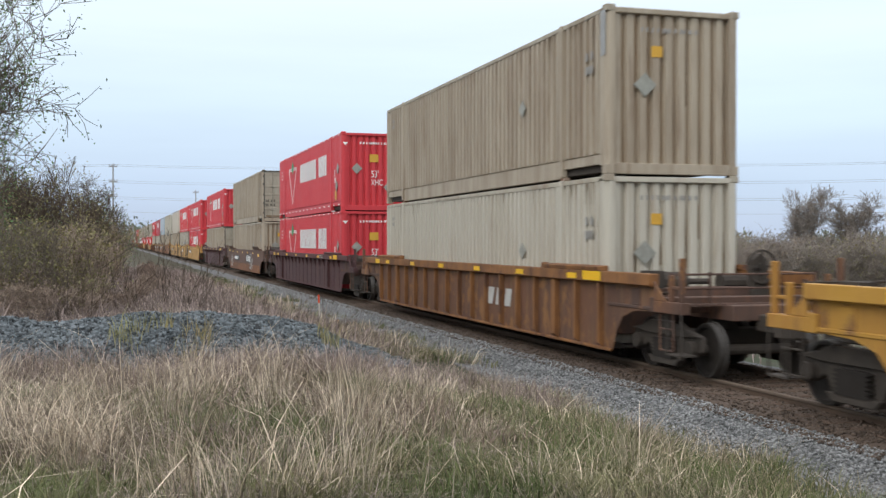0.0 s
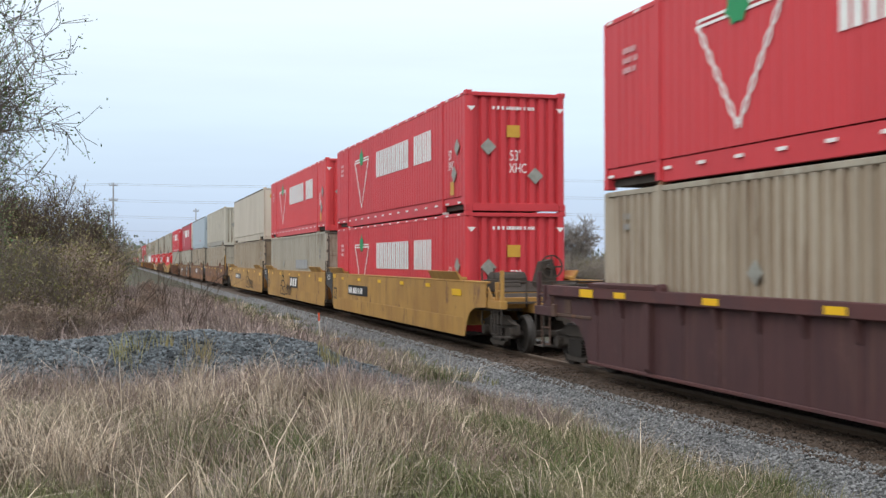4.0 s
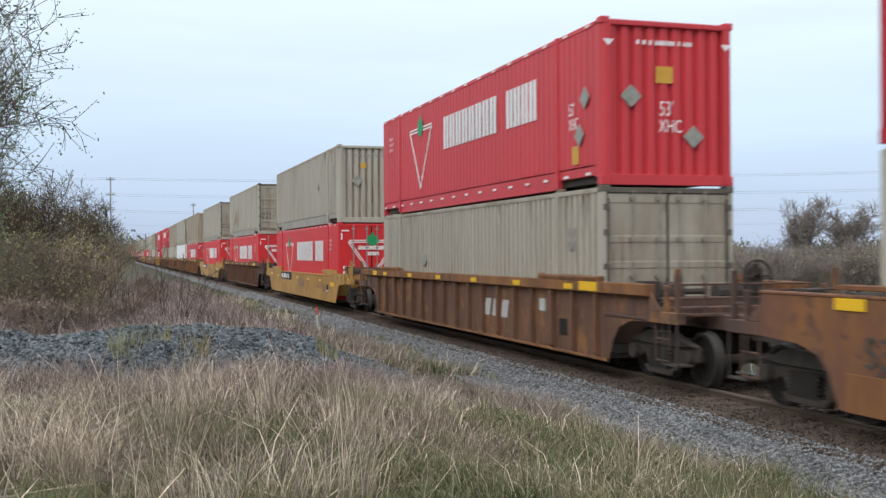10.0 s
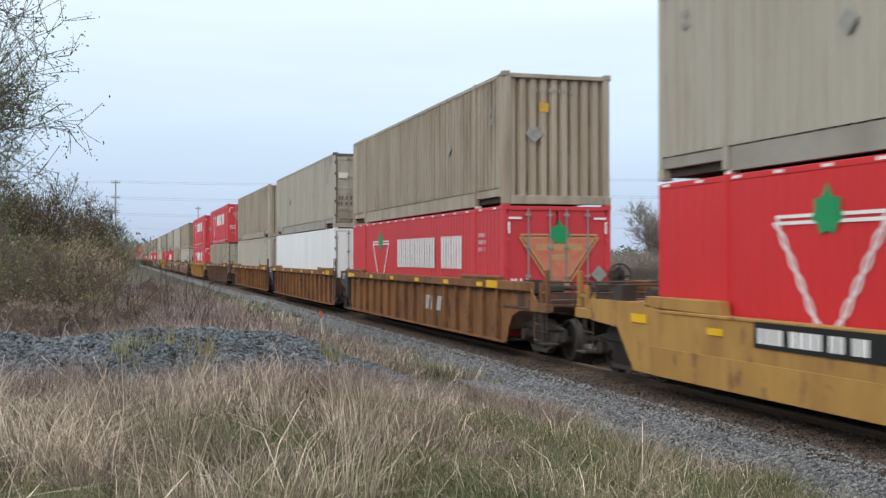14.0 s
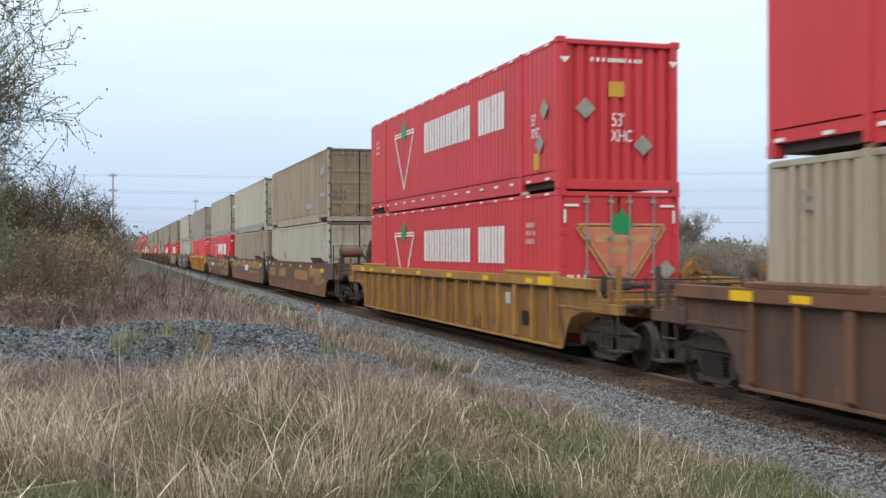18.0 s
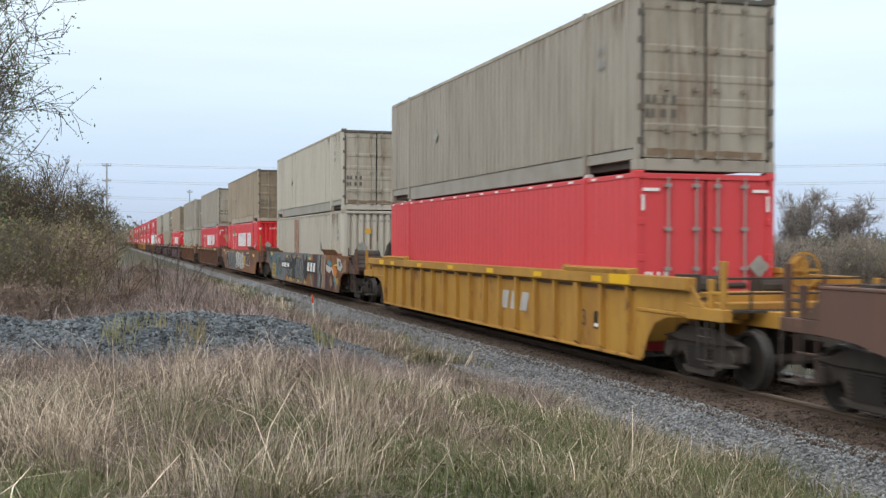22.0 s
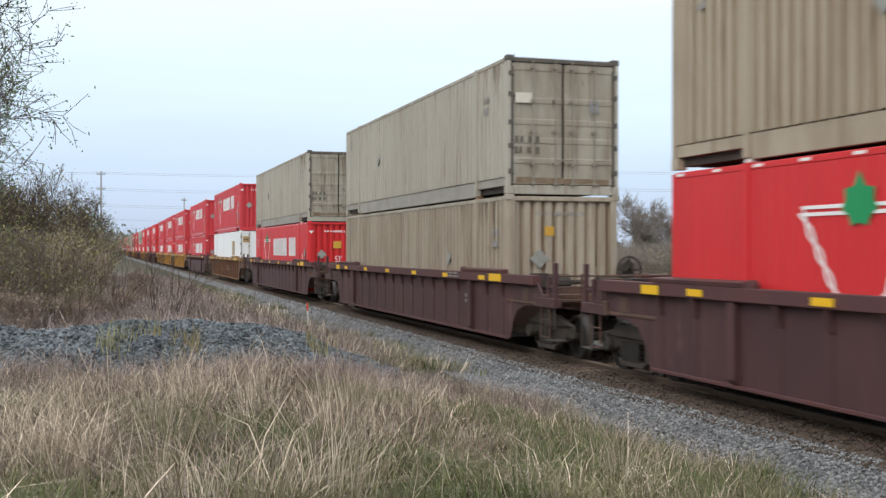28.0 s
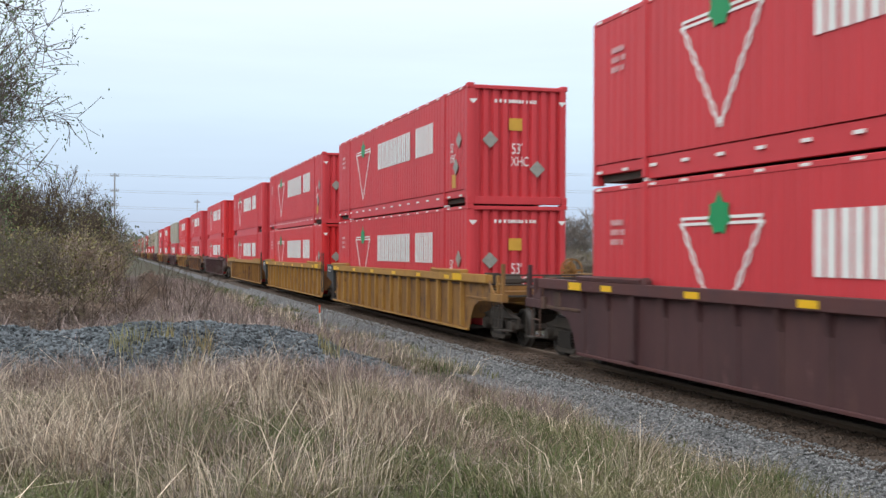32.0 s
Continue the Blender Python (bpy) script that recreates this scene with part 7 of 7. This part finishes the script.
def tufts(name, n, clumps, y0, y1, hgt, wid, lean, material, seed, label, where="all", limit=6.55, spread=0.12, x0=-5.0, x1=7.2):
    """Grass in tufts: each tuft has its own height and way of leaning, and its blades fan out from it."""
    rng = np.random.default_rng(seed)
    cx, cy = rng.uniform(x0, x1, clumps), y0 + (y1 - y0) * rng.uniform(0, 1, clumps) ** 1.25
    share = tall_share(cx, cy)
    patchy = np.sin(1.7 * cx + 0.9 * cy) + np.sin(1.1 * cy - 2.1 * cx + 2.0)
    odds = {"straw": share * (0.05 + 0.95 * smooth_step(-0.3, 0.9, patchy)) * (0.62 + 0.38 * smooth_step(8.4, 10.2, cy)), "gap": np.minimum(1, 0.10 + 0.9 * (1 - smooth_step(-0.9, 0.5, patchy)) + 0.5 * (1 - smooth_step(8.6, 10.4, cy))), "tall": share, "short": 0.12 + 0.88 * (1 - share), "all": np.ones(clumps)}[where]
    ok = (rng.uniform(0, 1, clumps) < odds) & keep_wedge(cx, cy, limit + 0.25 * np.sin(cy * 1.3) + 0.15 * np.sin(cy * 3.1))
    ok &= ~((pile_z(cx, cy) > ground_z(cx, cy) + 0.22) & (cy > 14.5) & (cy < 20.5))
    cx, cy = cx[ok], cy[ok]
    m = len(cx)
    per = max(1, n // clumps)
    tall = np.repeat(rng.uniform(0.55, 1.2, m), per)
    way, tilt = np.repeat(rng.uniform(0, 6.2832, m), per), np.repeat(rng.uniform(0, 1, m) ** 2, per)
    k = m * per
    ox, oy = rng.normal(0, spread, k), rng.normal(0, spread, k)
    x, y = np.repeat(cx, per) + ox, np.repeat(cy, per) + oy
    h = hgt * tall * rng.uniform(0.45, 1.1, k)
    pts = np.stack([x, y, ground_z(x, y) - 0.02], 1)
    fan = np.stack([ox, oy], 1) / spread * 0.35
    d = (fan + rng.normal(0, 0.35, (k, 2)) + np.stack([np.cos(way), np.sin(way)], 1) * tilt[:, None] * 1.3) * (lean * h)[:, None]
    d = np.concatenate([d, np.zeros((k, 1))], 1)
    b = rng.uniform(0, 6.2832, k)
    w = np.stack([np.cos(b), np.sin(b), np.zeros(k)], 1) * (wid * rng.uniform(0.5, 1.4, k))[:, None]
    up = np.zeros((k, 3))
    up[:, 2] = h
    drop = np.minimum(0.8, np.linalg.norm(d, axis=1) / (h + 1e-6) * 0.55)[:, None]
    p1 = pts + up * 0.52 + d * 0.32
    p2 = pts + up * (1 - drop * 0.6) + d
    v = np.stack([pts - w, pts + w, p1 - w * 0.8, p1 + w * 0.8, p2 - w * 0.25, p2 + w * 0.25], 1)
    f = np.array([(0, 1, 3), (0, 3, 2), (2, 3, 5), (2, 5, 4)])[None] + (np.arange(k) * 6)[:, None, None]
    return tagged(soup(name, v.reshape(-1, 3), f.reshape(-1, 3), material), label, "grass", kind="stuff")


tufts("straw_grass", 36000, 440, 7.0, 13.8, 0.80, 0.0024, 0.75, "dry", 11, "tall dry straw-coloured grass in clumps", "straw", spread=0.13)
tufts("straw_stalks", 2700, 900, 7.0, 15.0, 0.92, 0.0034, 0.9, "dry", 12, "single tall pale straw stalks", "straw", spread=0.10, x1=3.0)
tufts("bent_stalks", 420, 210, 6.2, 11.5, 0.95, 0.0040, 1.9, "dry", 20, "long bent-over pale stalks", "tall", spread=0.05, x1=1.2)
tufts("dead_weeds", 54000, 1300, 6.0, 14.8, 0.36, 0.0024, 1.3, "dead", 13, "matted pink-gray dead grass", "tall", spread=0.18)
tufts("brown_weeds", 22000, 420, 8.5, 15.0, 0.52, 0.0026, 1.0, "brown_weed", 22, "dark brown dead weeds", "tall", spread=0.20)
tufts("heap_front_weeds", 8000, 300, 12.0, 14.8, 0.34, 0.0050, 0.5, "dry", 14, "pale dead weeds before the gravel pile", "all", spread=0.14, x0=-5, x1=5.6)
tufts("heap_edge_weeds", 12000, 330, 13.0, 16.2, 0.46, 0.0040, 0.7, "dead", 18, "pink-gray dead weeds at the foot of the gravel pile", "all", spread=0.16, x0=-4.0, x1=5.6)
tufts("heap_end_weeds", 9000, 300, 15.0, 22.0, 0.26, 0.0042, 0.8, "green", 16, "green and yellow grass round the end of the gravel pile", "all", spread=0.16, x0=4.4, x1=6.4)
tufts("short_straw", 88000, 4600, 6.5, 30.0, 0.32, 0.0030, 0.9, "short_dry", 15, "short dry grass beside the ballast", "short", spread=0.10, limit=6.6, x1=7.2)
tufts("short_stalks", 8000, 1600, 7.0, 22.0, 0.44, 0.0030, 0.9, "dry", 24, "thin pale stalks in the short grass", "short", spread=0.12, limit=6.5, x0=1.6)
tufts("green_grass", 52000, 3000, 6.0, 24.0, 0.15, 0.0044, 0.7, "green", 17, "short fresh green grass", "short", spread=0.14, limit=6.65, x1=7.2)
tufts("green_tufts", 96000, 1500, 7.0, 13.0, 0.32, 0.0040, 0.8, "green", 19, "green tufts among the dry grass", "gap", spread=0.16)
tufts("far_weeds", 60000, 2400, 19.0, 75.0, 0.70, 0.010, 0.7, "dead", 21, "dead brown weeds behind the gravel pile", "all", spread=0.35, limit=4.4, x0=-9, x1=6.5)
tufts("far_straw", 7000, 350, 20.0, 60.0, 0.50, 0.008, 0.6, "dry", 23, "pale dry grass along the track", "all", spread=0.25, limit=6.4, x0=0, x1=6.6)
tufts("track_side_weeds", 9000, 300, 15.0, 30.0, 0.42, 0.0042, 0.7, "dead", 27, "sparse pink-gray weeds beside the ballast", "all", spread=0.22, limit=6.3, x0=3.4, x1=6.4)
tufts("far_green", 12000, 300, 20.0, 70.0, 0.25, 0.012, 0.7, "green", 25, "green grass along the track", "all", spread=0.4, limit=6.8, x0=2.5, x1=7)
rng = np.random.default_rng(61)
n = 9000
x, y = rng.uniform(14, 60, n), rng.uniform(12, 120, n)
pts = np.stack([x, y, ground_z(x, y) - 0.02], 1)
tagged(blades("weeds_beyond_track", pts, 0.7 * rng.uniform(0.5, 1.2, n), 0.02, 0.5, "dead", 63), "dead weeds beyond the track", "grass", kind="stuff")
# grass on the open ground round and behind the camera
n = 60000
x, y = rng.uniform(-16, 6.6, n), rng.uniform(-14, 7.0, n)
ok = ~((np.abs(x) < 1.0) & (np.abs(y) < 1.0)) & ~keep_wedge(x, y - 0.4, 6.9)
x, y = x[ok], y[ok]
pts = np.stack([x, y, ground_z(x, y) - 0.02], 1)
tagged(blades("meadow_grass", pts, 0.34 * rng.uniform(0.4, 1.3, len(x)), 0.006, 0.6, "dry", 67), "dry grass on the open ground", "grass", kind="stuff")
# stalks on the heap
n = 420
i = rng.integers(0, 14, n)
x, y = rng.uniform(-0.2, 3.4, 14)[i] + rng.normal(0, 0.10, n), rng.uniform(15.4, 17.2, 14)[i] + rng.normal(0, 0.10, n)
pts = np.stack([x, y, pile_z(x, y)], 1)
tagged(blades("heap_weeds", pts, 0.42 * rng.uniform(0.4, 1.2, n), 0.006, 0.5, "olive_leaf", 65), "olive weeds growing through the gravel", "weeds", kind="stuff")


# ---- trees and bushes ----
def branch_set(seed, height, spread, stems, levels, kids, thick, droop=0.0, start=0.25):
    """Segments of a bare woody plant: (a, b, ra, rb), and the ends of its twigs."""
    rnd = random.Random(seed)
    segs, ends = [], []

    def grow(p, d, length, r, level):
        n = 3 if level < levels else 2
        for i in range(n):
            d = (d + Vector((rnd.gauss(0, 0.16), rnd.gauss(0, 0.16), rnd.gauss(0.04, 0.10) - droop * level * 0.03))).normalized()
            q = p + d * (length / n)
            r2 = r * 0.78
            segs.append((p, q, r, r2))
            if level < levels:
                for _ in range(kids if i > 0 or level > 0 else max(1, kids - 1)):
                    a = rnd.uniform(0, 6.2832)
                    side = (d.orthogonal().normalized() * math.cos(a) + d.cross(d.orthogonal().normalized()) * math.sin(a))
                    nd = (d * rnd.uniform(0.4, 0.9) + side * spread * rnd.uniform(0.6, 1.1) + Vector((0, 0, 0.15))).normalized()
                    grow(q, nd, length * rnd.uniform(0.45, 0.68), r2 * 0.55, level + 1)
            p, r = q, r2
        ends.append(p)

    for i in range(stems):
        a = rnd.uniform(0, 6.2832)
        lean = 0.06 if stems == 1 else rnd.uniform(0.15, 0.6)
        base = Vector((math.cos(a), math.sin(a), 0)) * (0.0 if stems == 1 else rnd.uniform(0.05, 0.5))
        grow(base, Vector((math.cos(a) * lean, math.sin(a) * lean, 1)).normalized(), height * rnd.uniform(0.6, 0.75), thick * (1 if stems == 1 else rnd.uniform(0.6, 1)), 0)
    top = max(q[1].z for q in segs)
    k = height / top
    return [(a * k, b * k, ra, rb) for a, b, ra, rb in segs], [e * k for e in ends]


def wood_mesh(segs, least):
    """Three-sided tapering twigs, joined into one mesh."""
    a = np.array([s[0] for s in segs])
    b = np.array([s[1] for s in segs])
    ra = np.maximum(np.array([s[2] for s in segs]), least)
    rb = np.maximum(np.array([s[3] for s in segs]), least * 0.8)
    u = b - a
    u /= np.linalg.norm(u, axis=1)[:, None] + 1e-9
    ref = np.where(np.abs(u[:, 2:3]) > 0.9, np.array([[1.0, 0, 0]]), np.array([[0, 0, 1.0]]))
    s = np.cross(u, ref)
    s /= np.linalg.norm(s, axis=1)[:, None] + 1e-9
    t = np.cross(u, s)
    rings = []
    for c, r in ((a, ra), (b, rb)):
        for k in range(3):
            w = 2.0944 * k
            rings.append(c + (s * math.cos(w) + t * math.sin(w)) * r[:, None])
    v = np.stack(rings, 1)
    f = np.array([(0, 1, 4), (0, 4, 3), (1, 2, 5), (1, 5, 4), (2, 0, 3), (2, 3, 5)])[None] + (np.arange(len(a)) * 6)[:, None, None]
    return v.reshape(-1, 3), f.reshape(-1, 3)


def leaf_mesh(ends, per, size, spread, seed):
    rng = np.random.default_rng(seed)
    e = np.repeat(np.array([tuple(p) for p in ends]), per, axis=0)
    n = len(e)
    c = e + rng.normal(0, spread, (n, 3))
    a, b = rng.normal(0, 1, (n, 3)), rng.normal(0, 1, (n, 3))
    a /= np.linalg.norm(a, axis=1)[:, None]
    b = np.cross(a, b)
    b /= np.linalg.norm(b, axis=1)[:, None]
    k = size * rng.uniform(0.5, 1.3, (n, 1))
    v = np.stack([c - a * k, c + b * k * 0.5, c + a * k, c - b * k * 0.5], 1)
    f = np.array([(0, 1, 2), (0, 2, 3)])[None] + (np.arange(n) * 4)[:, None, None]
    return v.reshape(-1, 3), f.reshape(-1, 3)


def plant(name, label, category, group, bark, leaf, segs, ends, least, per, size, spread, seed):
    thing = tagged(new(name), label, category, group)
    big = [q for q in segs if q[2] > least * 2.2]
    thin = [q for q in segs if q[2] <= least * 2.2]
    for nm, part_segs in (("trunk", big), ("crown", thin)):
        if part_segs:
            soup(nm, *wood_mesh(part_segs, least), bark).parent = thing
    if per:
        ob = soup("foliage", *leaf_mesh(ends, per, size, spread, seed), leaf)
        ob.parent = thing
    return thing


def scatter(proto, spots):
    for i, (x, y, turn, size) in enumerate(spots):
        m = pose(x, y, float(ground_z(x, y)) - 0.05, 0, 0, turn)
        if i == 0:
            proto.matrix_basis = m
            proto.scale = (size,) * 3
        else:
            c = copy_thing(proto, m)
            c.scale = (size,) * 3


# the budding tree beside the camera's left edge
segs, ends = branch_set(3, 11.5, 1.0, 1, 4, 3, 0.11)
tree = plant("budding_tree", "slender bare tree with small budding leaves", "tree", "", "bark", "bud", segs, ends, 0.008, 3, 0.040, 0.08, 3)
scatter(tree, [(-3.25, 22.5, 40, 1.0)])
segs, ends = branch_set(8, 8.2, 0.9, 3, 4, 2, 0.06)
tree = plant("budding_tree", "many-stemmed bare tree with small budding leaves", "tree", "", "bark", "bud", segs, ends, 0.008, 3, 0.040, 0.09, 5)
scatter(tree, [(-5.2, 27.5, 0, 0.9), (-6.2, 34, 120, 1.0)])

# the thicket along the track
BUSH = "bushes of the thicket"
kinds = []
for seed, hgt, bark, leaf, label in ((21, 2.5, "red_twig", "olive_leaf", "loose red-brown bare bush with olive leaves"), (22, 2.8, "pale_bark", "olive_leaf", "loose bush with olive young leaves"), (23, 1.7, "red_twig", "brown_leaf", "low tangled red-brown bare bush"), (24, 3.2, "pale_bark", "bud", "tall bush with fresh green buds")):
    segs, ends = branch_set(seed, hgt, 0.55, 6, 3, 2, 0.022)
    kinds.append(plant("bush", label, "bush", BUSH, bark, leaf, segs, ends, 0.006, 1, 0.045, 0.10, seed))
rnd = random.Random(77)
spots = [[], [], [], []]
for i in range(26):
    y = 25 + 62 * (i / 46) ** 1.3
    edge = -0.018 * y + (0.4 if y < 40 else 0.9)
    x = edge - abs(rnd.gauss(0, 0.055 * y)) - 0.3
    k = (0, 1, 2, 0, 3, 2)[i % 6]
    size = rnd.uniform(0.75, 1.1) * (0.62 if x > edge - 0.8 and y < 40 else 1.05)
    spots[k].append((x, y, rnd.uniform(0, 360), size))
spots[1] += [(-0.9, 58, 30, 1.15), (-0.2, 66, 80, 1.2), (-2.2, 52, 10, 1.15)]
spots[3] += [(-1.2, 62, 20, 1.15), (0.3, 74, 140, 1.2)]
spots[2] += [(0.6, 34, 10, 0.55), (1.3, 40, 70, 0.6), (1.6, 52, 120, 0.7), (0.2, 28, 200, 0.5), (-0.6, 24.5, 20, 0.6), (-1.6, 23.5, 90, 0.7)]
for proto, s in zip(kinds, spots):
    scatter(proto, s)
# small bare trees that stand out of the thicket
for seed, hgt, leaf, per, label, spots_ in ((31, 5.6, "olive_leaf", 1, "small dark bare tree with a few olive leaves", ((-3.4, 42, 0, 1.0), (-2.0, 52, 200, 0.98), (-5.4, 62, 10, 1.1))),
                                             (32, 5.0, "bud", 1, "small dark tree with a haze of green buds", ((-1.6, 58, 40, 1.02), (-0.9, 66, 300, 1.08), (-4.4, 52, 250, 1.0)))):
    segs, ends = branch_set(seed, hgt, 0.75, 4, 4, 2, 0.05)
    scatter(plant("small_tree", label, "tree", "small trees of the thicket", "bark", leaf, segs, ends[::2], 0.008, per, 0.050, 0.12, seed), spots_)
# thin bare saplings between the heap and the track
segs, ends = branch_set(41, 2.3, 0.5, 4, 1, 2, 0.016)
sapling = plant("sapling", "thin dark bare sapling stems in dead weeds", "sapling", "saplings by the heap", "bark", "bud", segs, ends, 0.006, 0, 0.03, 0.05, 41)
scatter(sapling, [(1.55, 29, 0, 1.0), (1.9, 30.5, 80, 0.9), (1.3, 32, 150, 1.05), (2.3, 31, 220, 0.75), (0.6, 27, 300, 0.9), (2.9, 24.5, 100, 0.5), (3.5, 23, 60, 0.45), (4.3, 22.5, 10, 0.5), (0.0, 25, 10, 0.8), (-0.8, 24, 77, 0.9)])

# woods beyond the track
TREES_A = [(38.5, 75, 20, 1.3), (52.0, 74, 200, 1.3)]
TREES_B = [(42.0, 78, 100, 1.25), (57.5, 75, 300, 1.3), (34.5, 80, 0, 1.2)]
BEYOND = "trees beyond the track"
kinds = []
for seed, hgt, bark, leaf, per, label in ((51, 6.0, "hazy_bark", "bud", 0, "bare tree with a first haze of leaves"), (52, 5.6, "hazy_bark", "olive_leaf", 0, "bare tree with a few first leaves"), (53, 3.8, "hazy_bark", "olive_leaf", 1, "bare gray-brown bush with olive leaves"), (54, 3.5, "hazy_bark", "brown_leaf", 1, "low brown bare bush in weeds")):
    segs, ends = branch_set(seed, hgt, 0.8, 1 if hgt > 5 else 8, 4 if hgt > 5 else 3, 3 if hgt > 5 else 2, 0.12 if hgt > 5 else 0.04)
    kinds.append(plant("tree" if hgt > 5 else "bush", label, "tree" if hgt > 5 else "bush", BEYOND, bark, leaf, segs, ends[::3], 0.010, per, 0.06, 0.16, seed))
spots = [[], [], [], []]
for i in range(84):
    a = radians(18 + 24 * ((i * 0.618) % 1.0))
    r = 62 + 40 * ((i * 0.377) % 1.0)
    k = 2 + i % 2
    spots[k].append((r * math.sin(a), r * math.cos(a), rnd.uniform(0, 360), rnd.uniform(0.8, 1.15)))
spots[0] = TREES_A
spots[1] = TREES_B
for proto, s in zip(kinds, spots):
    scatter(proto, s)

# far woods at the end of the line
rng = np.random.default_rng(91)
cv, cf, k = [], [], 0
for i in range(70):
    a = rng.uniform(-0.09, 0.10) if i < 46 else rng.uniform(0.10, 0.75)
    r = rng.uniform(520, 760)
    hgt = rng.uniform(6, 11) if i < 46 else rng.uniform(6, 9)
    e = np.stack([rng.normal(0, 4.5, 260) + r * math.sin(a), rng.normal(0, 4.5, 260) + r * math.cos(a), np.abs(rng.normal(hgt * 0.45, hgt * 0.28, 260)) - 0.5], 1)
    v, f = leaf_mesh(e, 1, 1.1, 0.3, i)
    cv.append(v)
    cf.append(f + k)
    k += len(v)
tagged(soup("far_woods", np.concatenate(cv), np.concatenate(cf), "haze_tree"), "distant belt of trees where the line ends", "woods", kind="stuff")


# ---- poles and wires, stake, board ----
def power_pole(x, y, high, arms, width, label):
    pole = tagged(new("power_pole"), label, "utility pole", "power line poles")
    part("mast", Shape().tube((0, 0, -0.5), (0, 0, high), 0.27, 0.19, 10).mesh("mast"), "pole_wood", pole)
    for z in arms:
        part("crossarm", Shape().box(-width, width, -0.12, 0.12, z - 0.14, z + 0.14).mesh("crossarm", 0.02), "pole_wood", pole)
        for k in (-1, -0.45, 0.45, 1):
            part("insulator", cached(("insulator", width, k, z), lambda: Shape().tube((k * width * 0.95, 0, z + 0.1), (k * width * 0.95, 0, z + 0.6), 0.10, 0.07, 8).mesh("insulator")), "pole_wood", pole)
    pole.matrix_basis = pose(x, y, -0.6)
    return pole


power_pole(0.0, 300, 23.0, (22.3, 18.4, 14.5), 1.05, "tall gray transmission pole with three crossarms")
power_pole(5.3, 360, 7.5, (7.0,), 0.5, "short gray line pole beside the track")
power_pole(29.5, 420, 22.0, (21.0,), 1.0, "distant gray pole beyond the train")


def wire(z, y0, sag):
    pts = []
    for i in range(41):
        x = -140 + i * 10.0
        t = ((x + 2000) % 100) / 100 - 0.0
        pts.append((x, y0 - 0.42 * max(0, x) , z - sag * 4 * t * (1 - t)))
    s = Shape()
    for a, b in zip(pts, pts[1:]):
        s.tube(a, b, 0.042, n=4)
    return part("power_line", s.mesh("power_line"), "wire")


for z, dy in ((22.2, -0.5), (21.9, 1.4), (18.0, -0.5), (17.6, 1.4), (13.8, -0.5), (13.4, 1.4), (10.0, 0.0)):
    tagged(wire(z, 300 + dy, 1.1), "thin power line strung between poles", "power line", "power lines", "structure")

stake = tagged(new("survey_stake"), "thin white survey stake with an orange top", "stake")
part("shaft", Shape().box(-0.024, 0.024, -0.012, 0.012, -0.1, 0.62).mesh("shaft", 0.003), "stake_white", stake)
part("top", Shape().box(-0.025, 0.025, -0.013, 0.013, 0.62, 0.86).mesh("top", 0.003), "stake_orange", stake, "orange painted top")
stake.matrix_basis = pose(5.9, 32.5, float(ground_z(5.9, 32.5)), 0, -3, 0)
board = tagged(part("board", Shape().box(-0.16, 0.16, -0.05, 0.05, 0, 0.11).mesh("board", 0.01), "cut_wood"), "short weathered wooden block lying in grass", "board")
board.matrix_basis = pose(6.15, 31.6, float(ground_z(6.15, 31.6)) + 0.05, 0, 0, 25)

# ties: the 220 nearest ones are pieces of their own
track = tagged(new("track"), "wooden ties under the rails", "railroad track", kind="structure")
tie_mesh = Shape().box(-1.30, 1.30, -0.115, 0.115, -0.27, -0.098).mesh("tie", 0.012)
rnd = random.Random(3)
for i in range(220):
    part("tie", tie_mesh, "tie", track, "", pose(TRACK_X + rnd.uniform(-0.03, 0.03), -2 + i * 0.52, 0, 0, 0, rnd.uniform(-0.8, 0.8)))
far_ties = Shape()
for i in range(670):
    y = 112.9 + i * 0.52
    far_ties.box(TRACK_X - 1.3, TRACK_X + 1.3, y - 0.115, y + 0.115, -0.27, -0.098)
tagged(part("far_ties", far_ties.mesh("far_ties"), "tie", track), "distant wooden ties", kind="stuff")


def motions():
    """The whole train rolls past at one speed."""
    for ob, y, x, z in MOVING:
        walk(ob, [(t, pose(x, y - run, z)) for t, run in RUN])


motions()
